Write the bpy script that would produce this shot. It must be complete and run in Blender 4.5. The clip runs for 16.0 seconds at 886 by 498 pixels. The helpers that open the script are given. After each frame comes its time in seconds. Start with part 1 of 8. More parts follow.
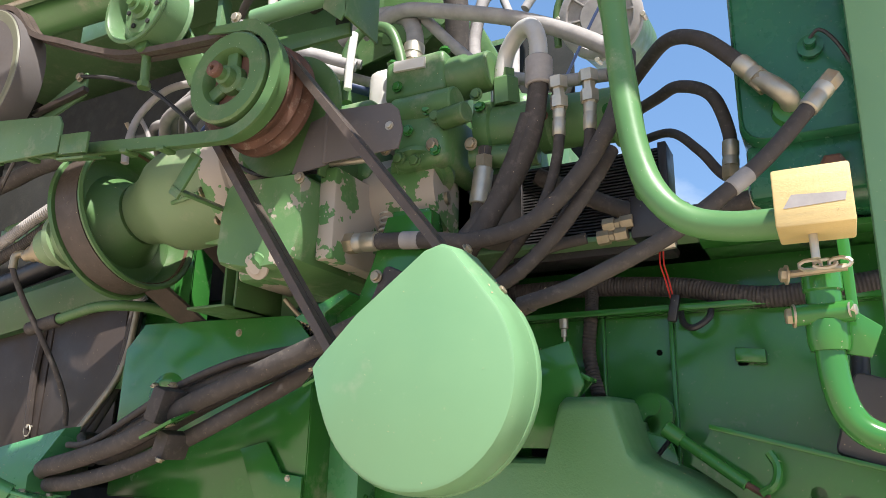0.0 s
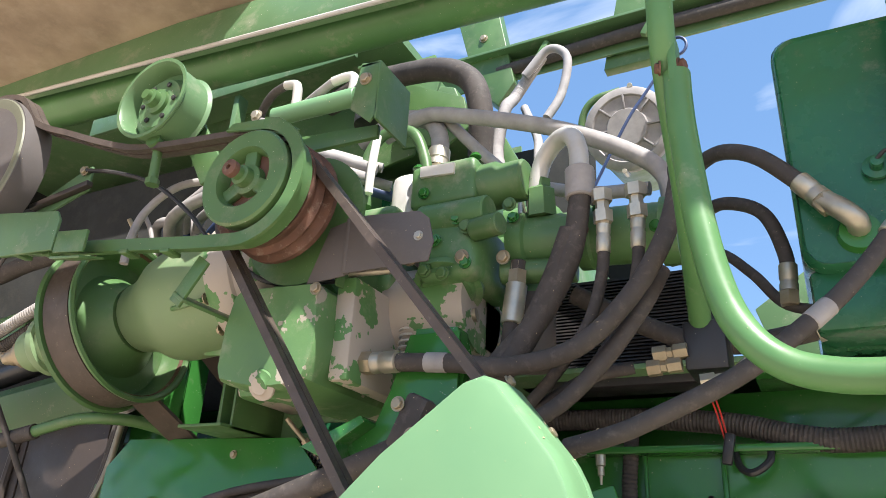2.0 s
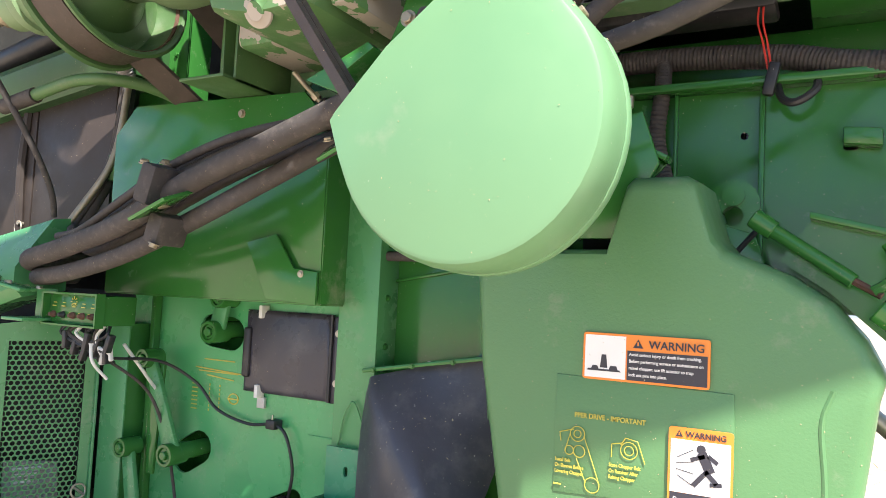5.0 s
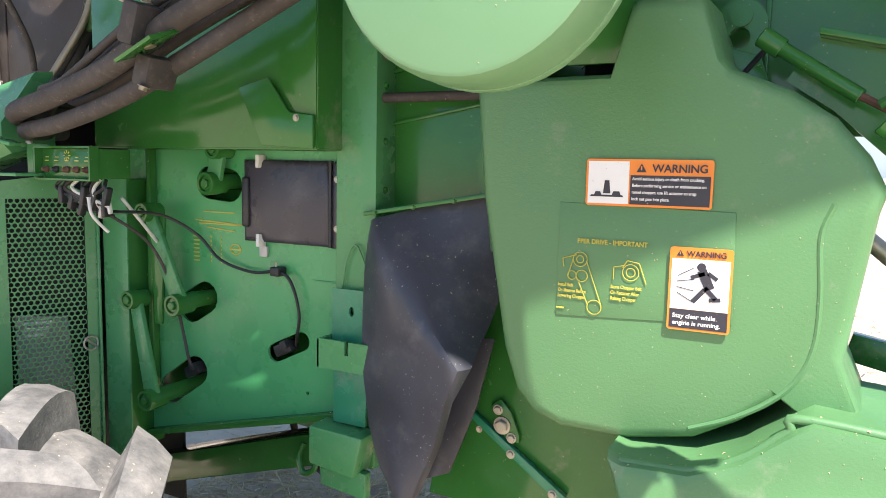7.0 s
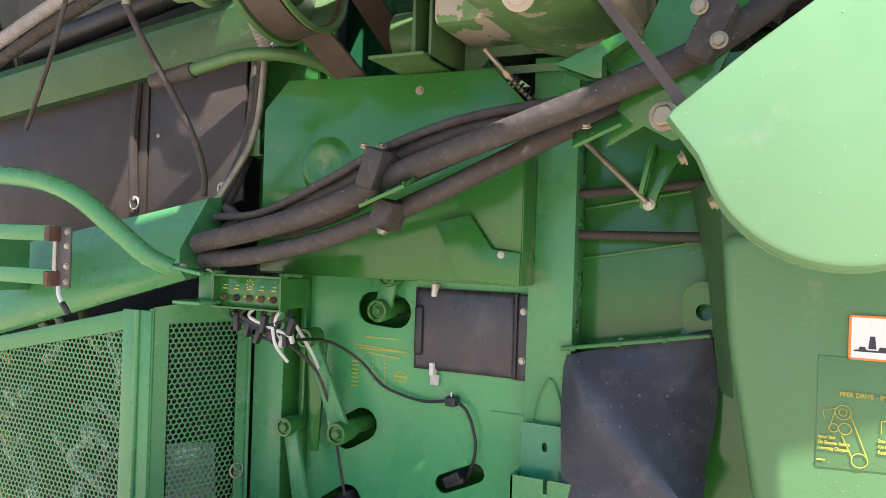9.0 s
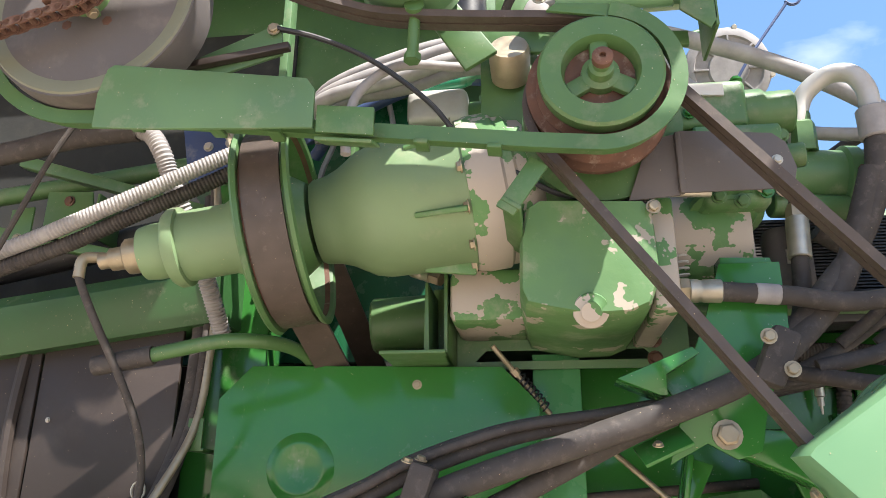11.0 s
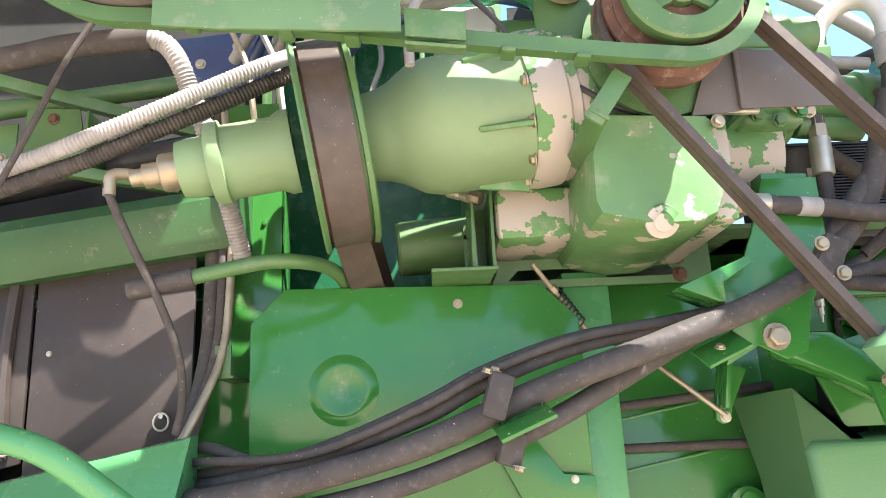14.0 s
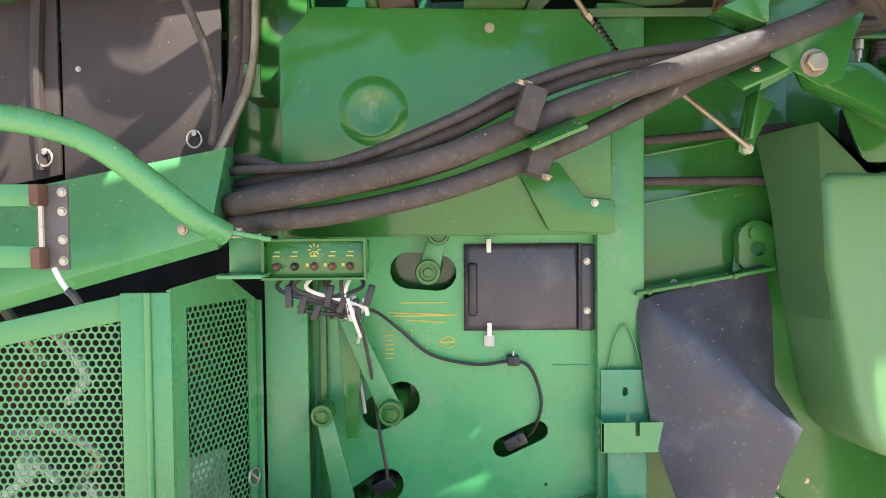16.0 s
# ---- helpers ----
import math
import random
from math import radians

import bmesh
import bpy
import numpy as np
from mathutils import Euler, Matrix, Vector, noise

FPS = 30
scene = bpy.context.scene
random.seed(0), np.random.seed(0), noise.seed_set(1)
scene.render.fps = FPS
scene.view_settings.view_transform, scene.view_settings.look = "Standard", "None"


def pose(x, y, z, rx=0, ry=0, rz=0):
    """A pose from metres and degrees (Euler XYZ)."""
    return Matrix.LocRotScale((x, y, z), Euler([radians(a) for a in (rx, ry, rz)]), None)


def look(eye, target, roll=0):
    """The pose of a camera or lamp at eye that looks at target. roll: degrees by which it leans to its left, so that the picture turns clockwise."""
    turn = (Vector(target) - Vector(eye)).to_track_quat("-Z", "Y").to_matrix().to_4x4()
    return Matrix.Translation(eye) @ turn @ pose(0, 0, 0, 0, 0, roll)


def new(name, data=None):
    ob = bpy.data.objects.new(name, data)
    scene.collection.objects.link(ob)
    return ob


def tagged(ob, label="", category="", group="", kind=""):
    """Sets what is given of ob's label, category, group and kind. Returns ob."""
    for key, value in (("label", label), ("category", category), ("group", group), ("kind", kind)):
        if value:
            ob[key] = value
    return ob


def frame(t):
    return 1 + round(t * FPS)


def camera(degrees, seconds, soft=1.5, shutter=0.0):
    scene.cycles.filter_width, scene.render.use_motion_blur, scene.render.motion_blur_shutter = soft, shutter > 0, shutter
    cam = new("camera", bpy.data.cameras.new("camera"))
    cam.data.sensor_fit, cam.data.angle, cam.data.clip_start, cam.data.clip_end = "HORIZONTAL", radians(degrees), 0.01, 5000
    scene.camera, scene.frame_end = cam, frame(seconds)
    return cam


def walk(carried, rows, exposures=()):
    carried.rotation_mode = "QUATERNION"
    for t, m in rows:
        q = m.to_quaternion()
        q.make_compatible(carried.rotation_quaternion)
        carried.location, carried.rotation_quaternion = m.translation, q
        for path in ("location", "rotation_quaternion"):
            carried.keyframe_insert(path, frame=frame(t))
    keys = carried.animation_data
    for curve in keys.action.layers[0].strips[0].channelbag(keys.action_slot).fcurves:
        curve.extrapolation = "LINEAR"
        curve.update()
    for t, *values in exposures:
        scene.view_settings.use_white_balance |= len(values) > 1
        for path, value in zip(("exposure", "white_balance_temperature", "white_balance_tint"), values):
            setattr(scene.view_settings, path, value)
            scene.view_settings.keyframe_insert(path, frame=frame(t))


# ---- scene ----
cam = camera(62.3, 16.0, soft=0.75)
METRES, EYE, TILT, LEAN, TURN = 1.8, 1.6, 16.0, -1.2, 28.0
ROWS = [
    (0.0, 0.0, 0.0, 0.0, 0.0, 0.0, -0.0),
    (0.5, -0.0187, 0.0349, 0.0066, -1.67, 2.71, -0.78),
    (1.0, -0.016, 0.0515, 0.0158, -1.9, 5.44, -1.32),
    (1.5, -0.02, 0.0606, 0.0194, -1.39, 7.41, -1.71),
    (2.0, -0.0317, 0.0675, 0.0192, -0.53, 7.86, -1.92),
    (2.5, -0.0379, 0.0738, 0.0166, 0.09, 6.3, -2.07),
    (3.0, -0.0353, 0.0794, 0.0044, 0.4, 3.52, -2.12),
    (3.5, -0.0317, 0.0867, -0.0134, 0.48, -0.58, -2.01),
    (4.0, -0.0277, 0.1112, -0.0394, 0.77, -4.73, -2.06),
    (4.5, -0.0284, 0.1139, -0.0568, 0.79, -8.81, -1.76),
    (5.0, -0.0253, 0.1177, -0.0749, 0.99, -12.27, -1.41),
    (7.5, -0.0437, 0.1129, -0.1055, -0.54, -22.93, -0.13),
    (8.0, -0.1151, 0.0879, -0.0786, -1.04, -21.92, -0.25),
    (8.5, -0.1974, 0.0942, -0.0657, -1.12, -19.04, -0.87),
    (9.0, -0.2697, 0.1272, -0.0515, -2.57, -16.07, -1.46),
    (9.5, -0.3442, 0.1412, -0.0346, -6.38, -12.14, -2.18),
    (10.0, -0.4014, 0.1715, -0.0233, -11.38, -7.03, -3.13),
    (12.5, -0.5875, 0.2831, -0.011, -27.16, 11.34, -4.63),
    (13.0, -0.6122, 0.2887, -0.0147, -28.0, 8.89, -4.05),
    (13.5, -0.6205, 0.2892, -0.0279, -28.43, 4.44, -3.85),
    (14.0, -0.6239, 0.2906, -0.0483, -28.55, -0.32, -4.02),
    (14.5, -0.6286, 0.2941, -0.0653, -28.79, -5.09, -4.43),
    (15.0, -0.6312, 0.2911, -0.0801, -28.69, -9.54, -4.99),
    (15.5, -0.6365, 0.2877, -0.0942, -28.6, -13.55, -5.53),
    (16.0, -0.6439, 0.2817, -0.1106, -27.55, -16.79, -5.88),
]
EXPOSURES = [(0.0, 0.98), (2.0, 1.15), (3.5, 1.12), (5.0, 1.45), (7.5, 1.22), (8.5, 1.3), (9.0, 1.45), (10.0, 1.35), (12.5, 1.45), (13.5, 1.8), (14.5, 2.4), (15.0, 2.2), (15.5, 1.95), (16.0, 1.95)]
walk(cam, [(t, pose(0, 0, EYE, TILT, LEAN, TURN) @ pose(METRES * x, METRES * y, METRES * z, 90 + pitch, roll, yaw)) for t, x, y, z, yaw, pitch, roll in ROWS],
     EXPOSURES)

# ---- world, sun, exposure ----
SUN = Vector((1.1, -1.0, 2.18)).normalized()
world = bpy.data.worlds.new("sky")
scene.world = world
world.use_nodes = True
wn, wl = world.node_tree.nodes, world.node_tree.links
wn.clear()
w_out = wn.new("ShaderNodeOutputWorld")
w_bg = wn.new("ShaderNodeBackground")
w_sky = wn.new("ShaderNodeTexSky")
w_sky.sky_type = "NISHITA"
w_sky.sun_disc = False
w_sky.sun_elevation = math.asin(SUN.z)
w_sky.sun_rotation = math.atan2(SUN.x, SUN.y)
w_sky.air_density, w_sky.dust_density = 1.0, 0.6
w_tc = wn.new("ShaderNodeTexCoord")
w_map = wn.new("ShaderNodeMapping")
w_map.inputs["Scale"].default_value = (1.0, 1.6, 4.0)
w_noise = wn.new("ShaderNodeTexNoise")
w_noise.inputs["Scale"].default_value = 2.2
w_noise.inputs["Detail"].default_value = 8.0
w_noise.inputs["Distortion"].default_value = 0.6
w_ramp = wn.new("ShaderNodeValToRGB")
w_ramp.color_ramp.elements[0].position = 0.55
w_ramp.color_ramp.elements[0].color = (0, 0, 0, 1)
w_ramp.color_ramp.elements[1].position = 0.78
w_ramp.color_ramp.elements[1].color = (0.75, 0.75, 0.75, 1)
w_mix = wn.new("ShaderNodeMixRGB")
w_mix.inputs["Color2"].default_value = (15.0, 15.4, 16.2, 1)
w_bg.inputs["Strength"].default_value = 0.055
wl.new(w_tc.outputs["Generated"], w_map.inputs["Vector"])
wl.new(w_map.outputs["Vector"], w_noise.inputs["Vector"])
wl.new(w_noise.outputs["Fac"], w_ramp.inputs["Fac"])
wl.new(w_ramp.outputs["Color"], w_mix.inputs["Fac"])
w_add = wn.new("ShaderNodeMixRGB")
w_add.blend_type = "ADD"
w_add.inputs["Fac"].default_value = 1.0
w_add.inputs["Color2"].default_value = (1.0, 2.2, 4.4, 1)
wl.new(w_sky.outputs["Color"], w_add.inputs["Color1"])
wl.new(w_add.outputs["Color"], w_mix.inputs["Color1"])
wl.new(w_mix.outputs["Color"], w_bg.inputs["Color"])
wl.new(w_bg.outputs["Background"], w_out.inputs["Surface"])
sun = new("sun", bpy.data.lights.new("sun", "SUN"))
sun.data.energy = 5.0
sun.data.angle = radians(0.6)
sun.data.color = (1.0, 0.955, 0.89)
sun.matrix_world = look(SUN * 20, (0, 0, 0))


# ---- materials ----
def material(name, col, rough=0.5, metal=0.0, vary=0.18, scale=5.0, dust=0.0, dust_col=(0.42, 0.37, 0.30),
             chips=0.0, chip_col=(0.36, 0.33, 0.28), chip_scale=9.0, bump=0.15, bump_scale=90.0, stretch=(1, 1, 1), specks=0.0, coat=0.0):
    """A worn surface: colour drift, a film of dust, flaked paint, specks and fine relief."""
    m = bpy.data.materials.new(name)
    m.use_nodes = True
    n, l = m.node_tree.nodes, m.node_tree.links
    b = n["Principled BSDF"]
    tc = n.new("ShaderNodeTexCoord")
    mp = n.new("ShaderNodeMapping")
    mp.inputs["Scale"].default_value = stretch
    l.new(tc.outputs["Object"], mp.inputs["Vector"])

    def tex(s, detail=6.0, rough_=0.6):
        t = n.new("ShaderNodeTexNoise")
        t.inputs["Scale"].default_value = s
        t.inputs["Detail"].default_value = detail
        t.inputs["Roughness"].default_value = rough_
        l.new(mp.outputs["Vector"], t.inputs["Vector"])
        return t.outputs["Fac"]

    def ramp(src, a, z, lo=0.0, hi=1.0):
        r = n.new("ShaderNodeMapRange")
        r.inputs["From Min"].default_value, r.inputs["From Max"].default_value = a, z
        r.inputs["To Min"].default_value, r.inputs["To Max"].default_value = lo, hi
        l.new(src, r.inputs["Value"])
        return r.outputs["Result"]

    def mix(fac, c1, c2):
        x = n.new("ShaderNodeMixRGB")
        l.new(fac, x.inputs["Fac"])
        for c, s in ((c1, "Color1"), (c2, "Color2")):
            if isinstance(c, tuple):
                x.inputs[s].default_value = (*c, 1)
            else:
                l.new(c, x.inputs[s])
        return x.outputs["Color"]

    dark = tuple(c * (1 - vary) for c in col)
    pale = tuple(min(1, c * (1 + vary) + 0.012 * vary) for c in col)
    colour = mix(ramp(tex(scale), 0.3, 0.7), dark, pale)
    r_src = ramp(tex(scale * 4), 0.3, 0.7, max(0.04, rough - 0.1), min(1, rough + 0.14))
    if dust:
        f = ramp(tex(scale * 2.3, 9.0, 0.68), 0.62 - 0.3 * dust, 0.95 - 0.2 * dust, 0.0, 0.85)
        colour = mix(f, colour, dust_col)
    if specks:
        f = ramp(tex(220, 2.0, 0.5), 0.78 - 0.1 * specks, 0.82 - 0.1 * specks, 0.0, 0.7)
        colour = mix(f, colour, (0.55, 0.52, 0.45))
    if chips:
        f = ramp(tex(chip_scale, 4.0, 0.62), 0.66 - 0.22 * chips, 0.67 - 0.22 * chips)
        colour = mix(f, colour, chip_col)
    l.new(colour, b.inputs["Base Color"])
    l.new(r_src, b.inputs["Roughness"])
    b.inputs["Metallic"].default_value = metal
    b.inputs["Coat Weight"].default_value = coat
    b.inputs["Coat Roughness"].default_value = 0.12
    if bump:
        bp = n.new("ShaderNodeBump")
        bp.inputs["Strength"].default_value = bump
        bp.inputs["Distance"].default_value = 0.002
        l.new(tex(bump_scale, 4.0), bp.inputs["Height"])
        l.new(bp.outputs["Normal"], b.inputs["Normal"])
    return m


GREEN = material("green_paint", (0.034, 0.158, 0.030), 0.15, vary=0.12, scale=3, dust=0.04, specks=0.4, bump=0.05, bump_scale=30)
GREEN_DUSTY = material("dusty_green_paint", (0.10, 0.19, 0.085), 0.45, vary=0.15, dust=0.2, specks=0.6, bump=0.1)
GREEN_CAST = material("cast_green_paint", (0.085, 0.185, 0.065), 0.42, vary=0.25, dust=0.32, specks=0.5, bump=0.35, bump_scale=60)
GREEN_CHIP = material("flaked_green_paint", (0.100, 0.205, 0.075), 0.5, vary=0.18, dust=0.25, chips=0.17, chip_col=(0.36, 0.32, 0.26), chip_scale=11, bump=0.25, bump_scale=50)
GREEN_BARE = material("mostly_bare_casting", (0.09, 0.21, 0.07), 0.55, vary=0.2, dust=0.3, chips=0.95, chip_col=(0.40, 0.35, 0.30), chip_scale=13, bump=0.3, bump_scale=60)
COVER = material("faded_cover_paint", (0.145, 0.288, 0.145), 0.42, vary=0.05, scale=3, dust=0.02, specks=0.2, bump=0.05, bump_scale=40)
SHROUD = material("moulded_green_plastic", (0.098, 0.225, 0.092), 0.42, vary=0.07, scale=3, dust=0.08, specks=0.15, bump=0.22, bump_scale=260)
OLIVE = material("faded_olive_casting", (0.165, 0.245, 0.125), 0.5, vary=0.14, scale=4, dust=0.18, dust_col=(0.36, 0.34, 0.24), bump=0.2, bump_scale=45)
DEEP = material("deep_green_gloss", (0.018, 0.115, 0.050), 0.22, vary=0.12, dust=0.02, specks=0.5, bump=0.04)
# darker copy of the green paint: the upper rail's shade in its colour
GREEN_SHADED = material("shaded_green_paint", (0.030, 0.095, 0.028), 0.4, vary=0.2, dust=0.1, specks=0.4, bump=0.06)
DISC = material("dusty_steel_disc", (0.15, 0.155, 0.110), 0.5, 0.0, vary=0.15, scale=4, dust=0.2, dust_col=(0.22, 0.20, 0.16), bump=0.15, bump_scale=60)
GREEN_OLD = material("worn_dull_green_paint", (0.072, 0.150, 0.050), 0.42, vary=0.2, scale=6, dust=0.22, dust_col=(0.24, 0.24, 0.16), specks=0.4, bump=0.1)
# lighter than FADED to stand in for ground bounce on the slotted panel
PANEL = material("bounce_lit_green_paint", (0.082, 0.360, 0.130), 0.28, vary=0.10, scale=3, dust=0.06, specks=0.4, bump=0.06, bump_scale=30)
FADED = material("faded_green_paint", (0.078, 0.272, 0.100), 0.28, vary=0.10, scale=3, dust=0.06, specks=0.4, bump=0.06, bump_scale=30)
HAND = material("sun_bleached_green_tube", (0.080, 0.195, 0.066), 0.4, vary=0.16, scale=5, dust=0.2, specks=0.3, bump=0.1)
# blue-green tint puts the sky's reflection on the plates into the base colour
TEAL = material("green_with_sky_sheen", (0.035, 0.23, 0.12), 0.22, vary=0.2, dust=0.15, specks=0.3, bump=0.04)
RUBBER = material("dusty_rubber", (0.055, 0.046, 0.042), 0.75, vary=0.2, scale=30, dust=0.3, dust_col=(0.17, 0.14, 0.12), bump=0.3)
BELT = material("belt_rubber", (0.070, 0.052, 0.043), 0.55, vary=0.2, scale=30, dust=0.1, dust_col=(0.22, 0.18, 0.14), bump=0.25)
BLACK = material("black_plastic", (0.022, 0.021, 0.024), 0.42, vary=0.2, dust=0.22, dust_col=(0.15, 0.135, 0.12), specks=0.3, bump=0.12)
LID = material("moulded_black_lid", (0.045, 0.041, 0.052), 0.3, vary=0.15, dust=0.15, dust_col=(0.15, 0.14, 0.14), specks=0.2, bump=0.06)
FLAP = material("rubber_sheet", (0.050, 0.050, 0.064), 0.38, vary=0.25, dust=0.32, dust_col=(0.17, 0.165, 0.17), specks=0.6, bump=0.2)
BROWN = material("dusty_dark_panel", (0.036, 0.026, 0.022), 0.5, vary=0.22, scale=3, dust=0.35, dust_col=(0.075, 0.058, 0.047), bump=0.15)
SHIELD = material("dark_grey_shield", (0.10, 0.088, 0.085), 0.65, vary=0.15, dust=0.3, dust_col=(0.22, 0.19, 0.17), bump=0.2)
STEEL = material("dirty_zinc", (0.50, 0.46, 0.38), 0.42, 0.75, vary=0.25, scale=20, dust=0.25, bump=0.1)
BRASS = material("yellow_zinc", (0.36, 0.30, 0.21), 0.42, 0.6, vary=0.25, scale=25, dust=0.15, bump=0.1)
RUST = material("rust_and_steel", (0.125, 0.062, 0.042), 0.75, 0.15, vary=0.4, scale=22, dust=0.2, bump=0.4)
GREY_HOSE = material("pale_dusty_hose", (0.31, 0.29, 0.285), 0.7, vary=0.2, scale=30, dust=0.25, dust_col=(0.36, 0.33, 0.30), bump=0.2)
ALU = material("aluminium_casting", (0.55, 0.53, 0.50), 0.5, 0.35, vary=0.2, dust=0.3, bump=0.3)
WHITE = material("white_plastic", (0.70, 0.68, 0.64), 0.5, vary=0.08, bump=0.05)
# near-black: stands in for unlit depth behind openings; also small black parts
DARK = material("shade_and_dark_parts", (0.016, 0.017, 0.016), 0.8, vary=0.4, dust=0.3, dust_col=(0.06, 0.055, 0.045), bump=0.3)
WOOD = material("raw_yellow_wood", (0.58, 0.44, 0.20), 0.6, vary=0.2, scale=3, stretch=(3, 3, 26), dust=0.15, bump=0.3)
TYRE = material("dusty_tyre", (0.11, 0.105, 0.105), 0.85, vary=0.25, scale=8, dust=0.8, dust_col=(0.36, 0.33, 0.31), bump=0.6, bump_scale=120)
SOIL = material("dry_soil", (0.50, 0.395, 0.29), 0.95, vary=0.35, scale=3, dust=0.5, dust_col=(0.57, 0.465, 0.35), bump=0.8, bump_scale=24)
STRAW = material("straw", (0.50, 0.41, 0.25), 0.8, vary=0.3, scale=40, bump=0.1)
DUSTY = material("chaff_covered_panel", (0.33, 0.26, 0.19), 0.9, vary=0.25, scale=7, dust=0.5, dust_col=(0.45, 0.37, 0.28), bump=0.3)
ORANGE = material("orange_label", (0.80, 0.24, 0.03), 0.4, vary=0.05, bump=0.02)
LABEL_WHITE = material("white_label", (0.80, 0.79, 0.78), 0.4, vary=0.04, bump=0.02)
LABEL_BLACK = material("black_print", (0.03, 0.028, 0.04), 0.4, vary=0.05, bump=0.02)
YELLOW = material("yellow_print", (0.52, 0.45, 0.07), 0.45, vary=0.1, bump=0.02)
RED = material("red_wire", (0.55, 0.03, 0.02), 0.5, vary=0.1, bump=0.02)
BLUE = material("blue_paint", (0.035, 0.06, 0.15), 0.5, vary=0.2, dust=0.2, bump=0.1)


# ---- mesh tools ----
def finish(bm, sharp=0.7):
    bmesh.ops.recalc_face_normals(bm, faces=bm.faces)
    for f in bm.faces:
        f.smooth = True
    for e in bm.edges:
        e.smooth = e.calc_face_angle(0.0) < sharp if len(e.link_faces) == 2 else False
    return bm


def part(name, bm, mat, parent=None, label=""):
    """Links a bmesh, given in world places, as one mesh object under a thing or a part."""
    if isinstance(bm, bpy.types.Mesh):
        me = bm
    else:
        if INSET:
            bm.transform(INSET[0])
        finish(bm)
        me = bpy.data.meshes.new(name)
        bm.to_mesh(me)
        bm.free()
        me.materials.append(mat)
    ob = new(name, me)
    if parent:
        ob.parent = parent
        ob.matrix_parent_inverse = BASE[parent.name].inverted()
    BASE[ob.name] = Matrix.Translation((0, 0, 0))
    if label:
        ob["label"] = label
    return ob


BASE = {}
INSET = []


def thing(name, at, label, category, group="", kind=""):
    """An empty at the base of a thing, to hold its parts."""
    e = new(name)
    e.location = at
    e.empty_display_size = 0.05
    BASE[e.name] = Matrix.Translation(at)
    return tagged(e, label, category, group, kind)


def single(name, bm, mat, label, category, group="", kind=""):
    return tagged(part(name, bm, mat), label, category, group, kind)


def bevel(bm, w, seg=2, angle=0.5):
    if w:
        es = [e for e in bm.edges if len(e.link_faces) == 2 and e.calc_face_angle(0.0) > angle]
        bmesh.ops.bevel(bm, geom=es, offset=w, segments=seg, affect="EDGES", profile=0.5, clamp_overlap=True)
    return bm


def box(x0, x1, y0, y1, z0, z1, w=0.003, seg=2):
    bm = bmesh.new()
    bmesh.ops.create_cube(bm, size=1)
    bm.transform(Matrix.LocRotScale(((x0 + x1) / 2, (y0 + y1) / 2, (z0 + z1) / 2), None, (x1 - x0, y1 - y0, z1 - z0)))
    return bevel(bm, w, seg)


def turned_box(at, size, turn=(0, 0, 0), w=0.003):
    bm = box(-size[0] / 2, size[0] / 2, -size[1] / 2, size[1] / 2, -size[2] / 2, size[2] / 2, w)
    bm.transform(pose(*at, *turn))
    return bm


def prism(poly, y0, y1, w=0.0015, seg=2):
    """A plate with the outline poly in x and z, from depth y0 to y1."""
    bm = bmesh.new()
    front = [bm.verts.new((x, y0, z)) for x, z in poly]
    back = [bm.verts.new((x, y1, z)) for x, z in poly]
    bm.faces.new(front)
    bm.faces.new(back[::-1])
    for i in range(len(poly)):
        j = (i + 1) % len(poly)
        bm.faces.new((front[i], back[i], back[j], front[j]))
    bmesh.ops.recalc_face_normals(bm, faces=bm.faces)
    return bevel(bm, w, seg, 0.6)


def sheet(outer, holes, y0, y1):
    """A plate with openings cut right through it."""
    bm = bmesh.new()
    for y in (y0, y1):
        es = []
        for loop in (outer, *holes):
            vs = [bm.verts.new((x, y, z)) for x, z in loop]
            es += [bm.edges.new((vs[i], vs[(i + 1) % len(vs)])) for i in range(len(vs))]
        bmesh.ops.triangle_fill(bm, use_beauty=True, use_dissolve=False, edges=es)
    bm.verts.ensure_lookup_table()
    n = sum(len(p) for p in (outer, *holes))
    base = 0
    for loop in (outer, *holes):
        for i in range(len(loop)):
            a, b = base + i, base + (i + 1) % len(loop)
            bm.faces.new((bm.verts[a], bm.verts[b], bm.verts[b + n], bm.verts[a + n]))
        base += len(loop)
    return bm


def obround(x0, z0, x1, z1, r, n=8):
    """The outline of a slot between two centres."""
    a = math.atan2(z1 - z0, x1 - x0)
    out = [(x1 + r * math.cos(a + t), z1 + r * math.sin(a + t)) for t in np.linspace(-math.pi / 2, math.pi / 2, n)]
    return out + [(x0 - r * math.cos(a + t), z0 - r * math.sin(a + t)) for t in np.linspace(-math.pi / 2, math.pi / 2, n)]


def circle(x, z, r, n=16):
    return [(x + r * math.cos(t), z + r * math.sin(t)) for t in np.linspace(0, 2 * math.pi, n, endpoint=False)]


def arc(x, z, r, a0, a1, n=10):
    return [(x + r * math.cos(radians(t)), z + r * math.sin(radians(t))) for t in np.linspace(a0, a1, n)]


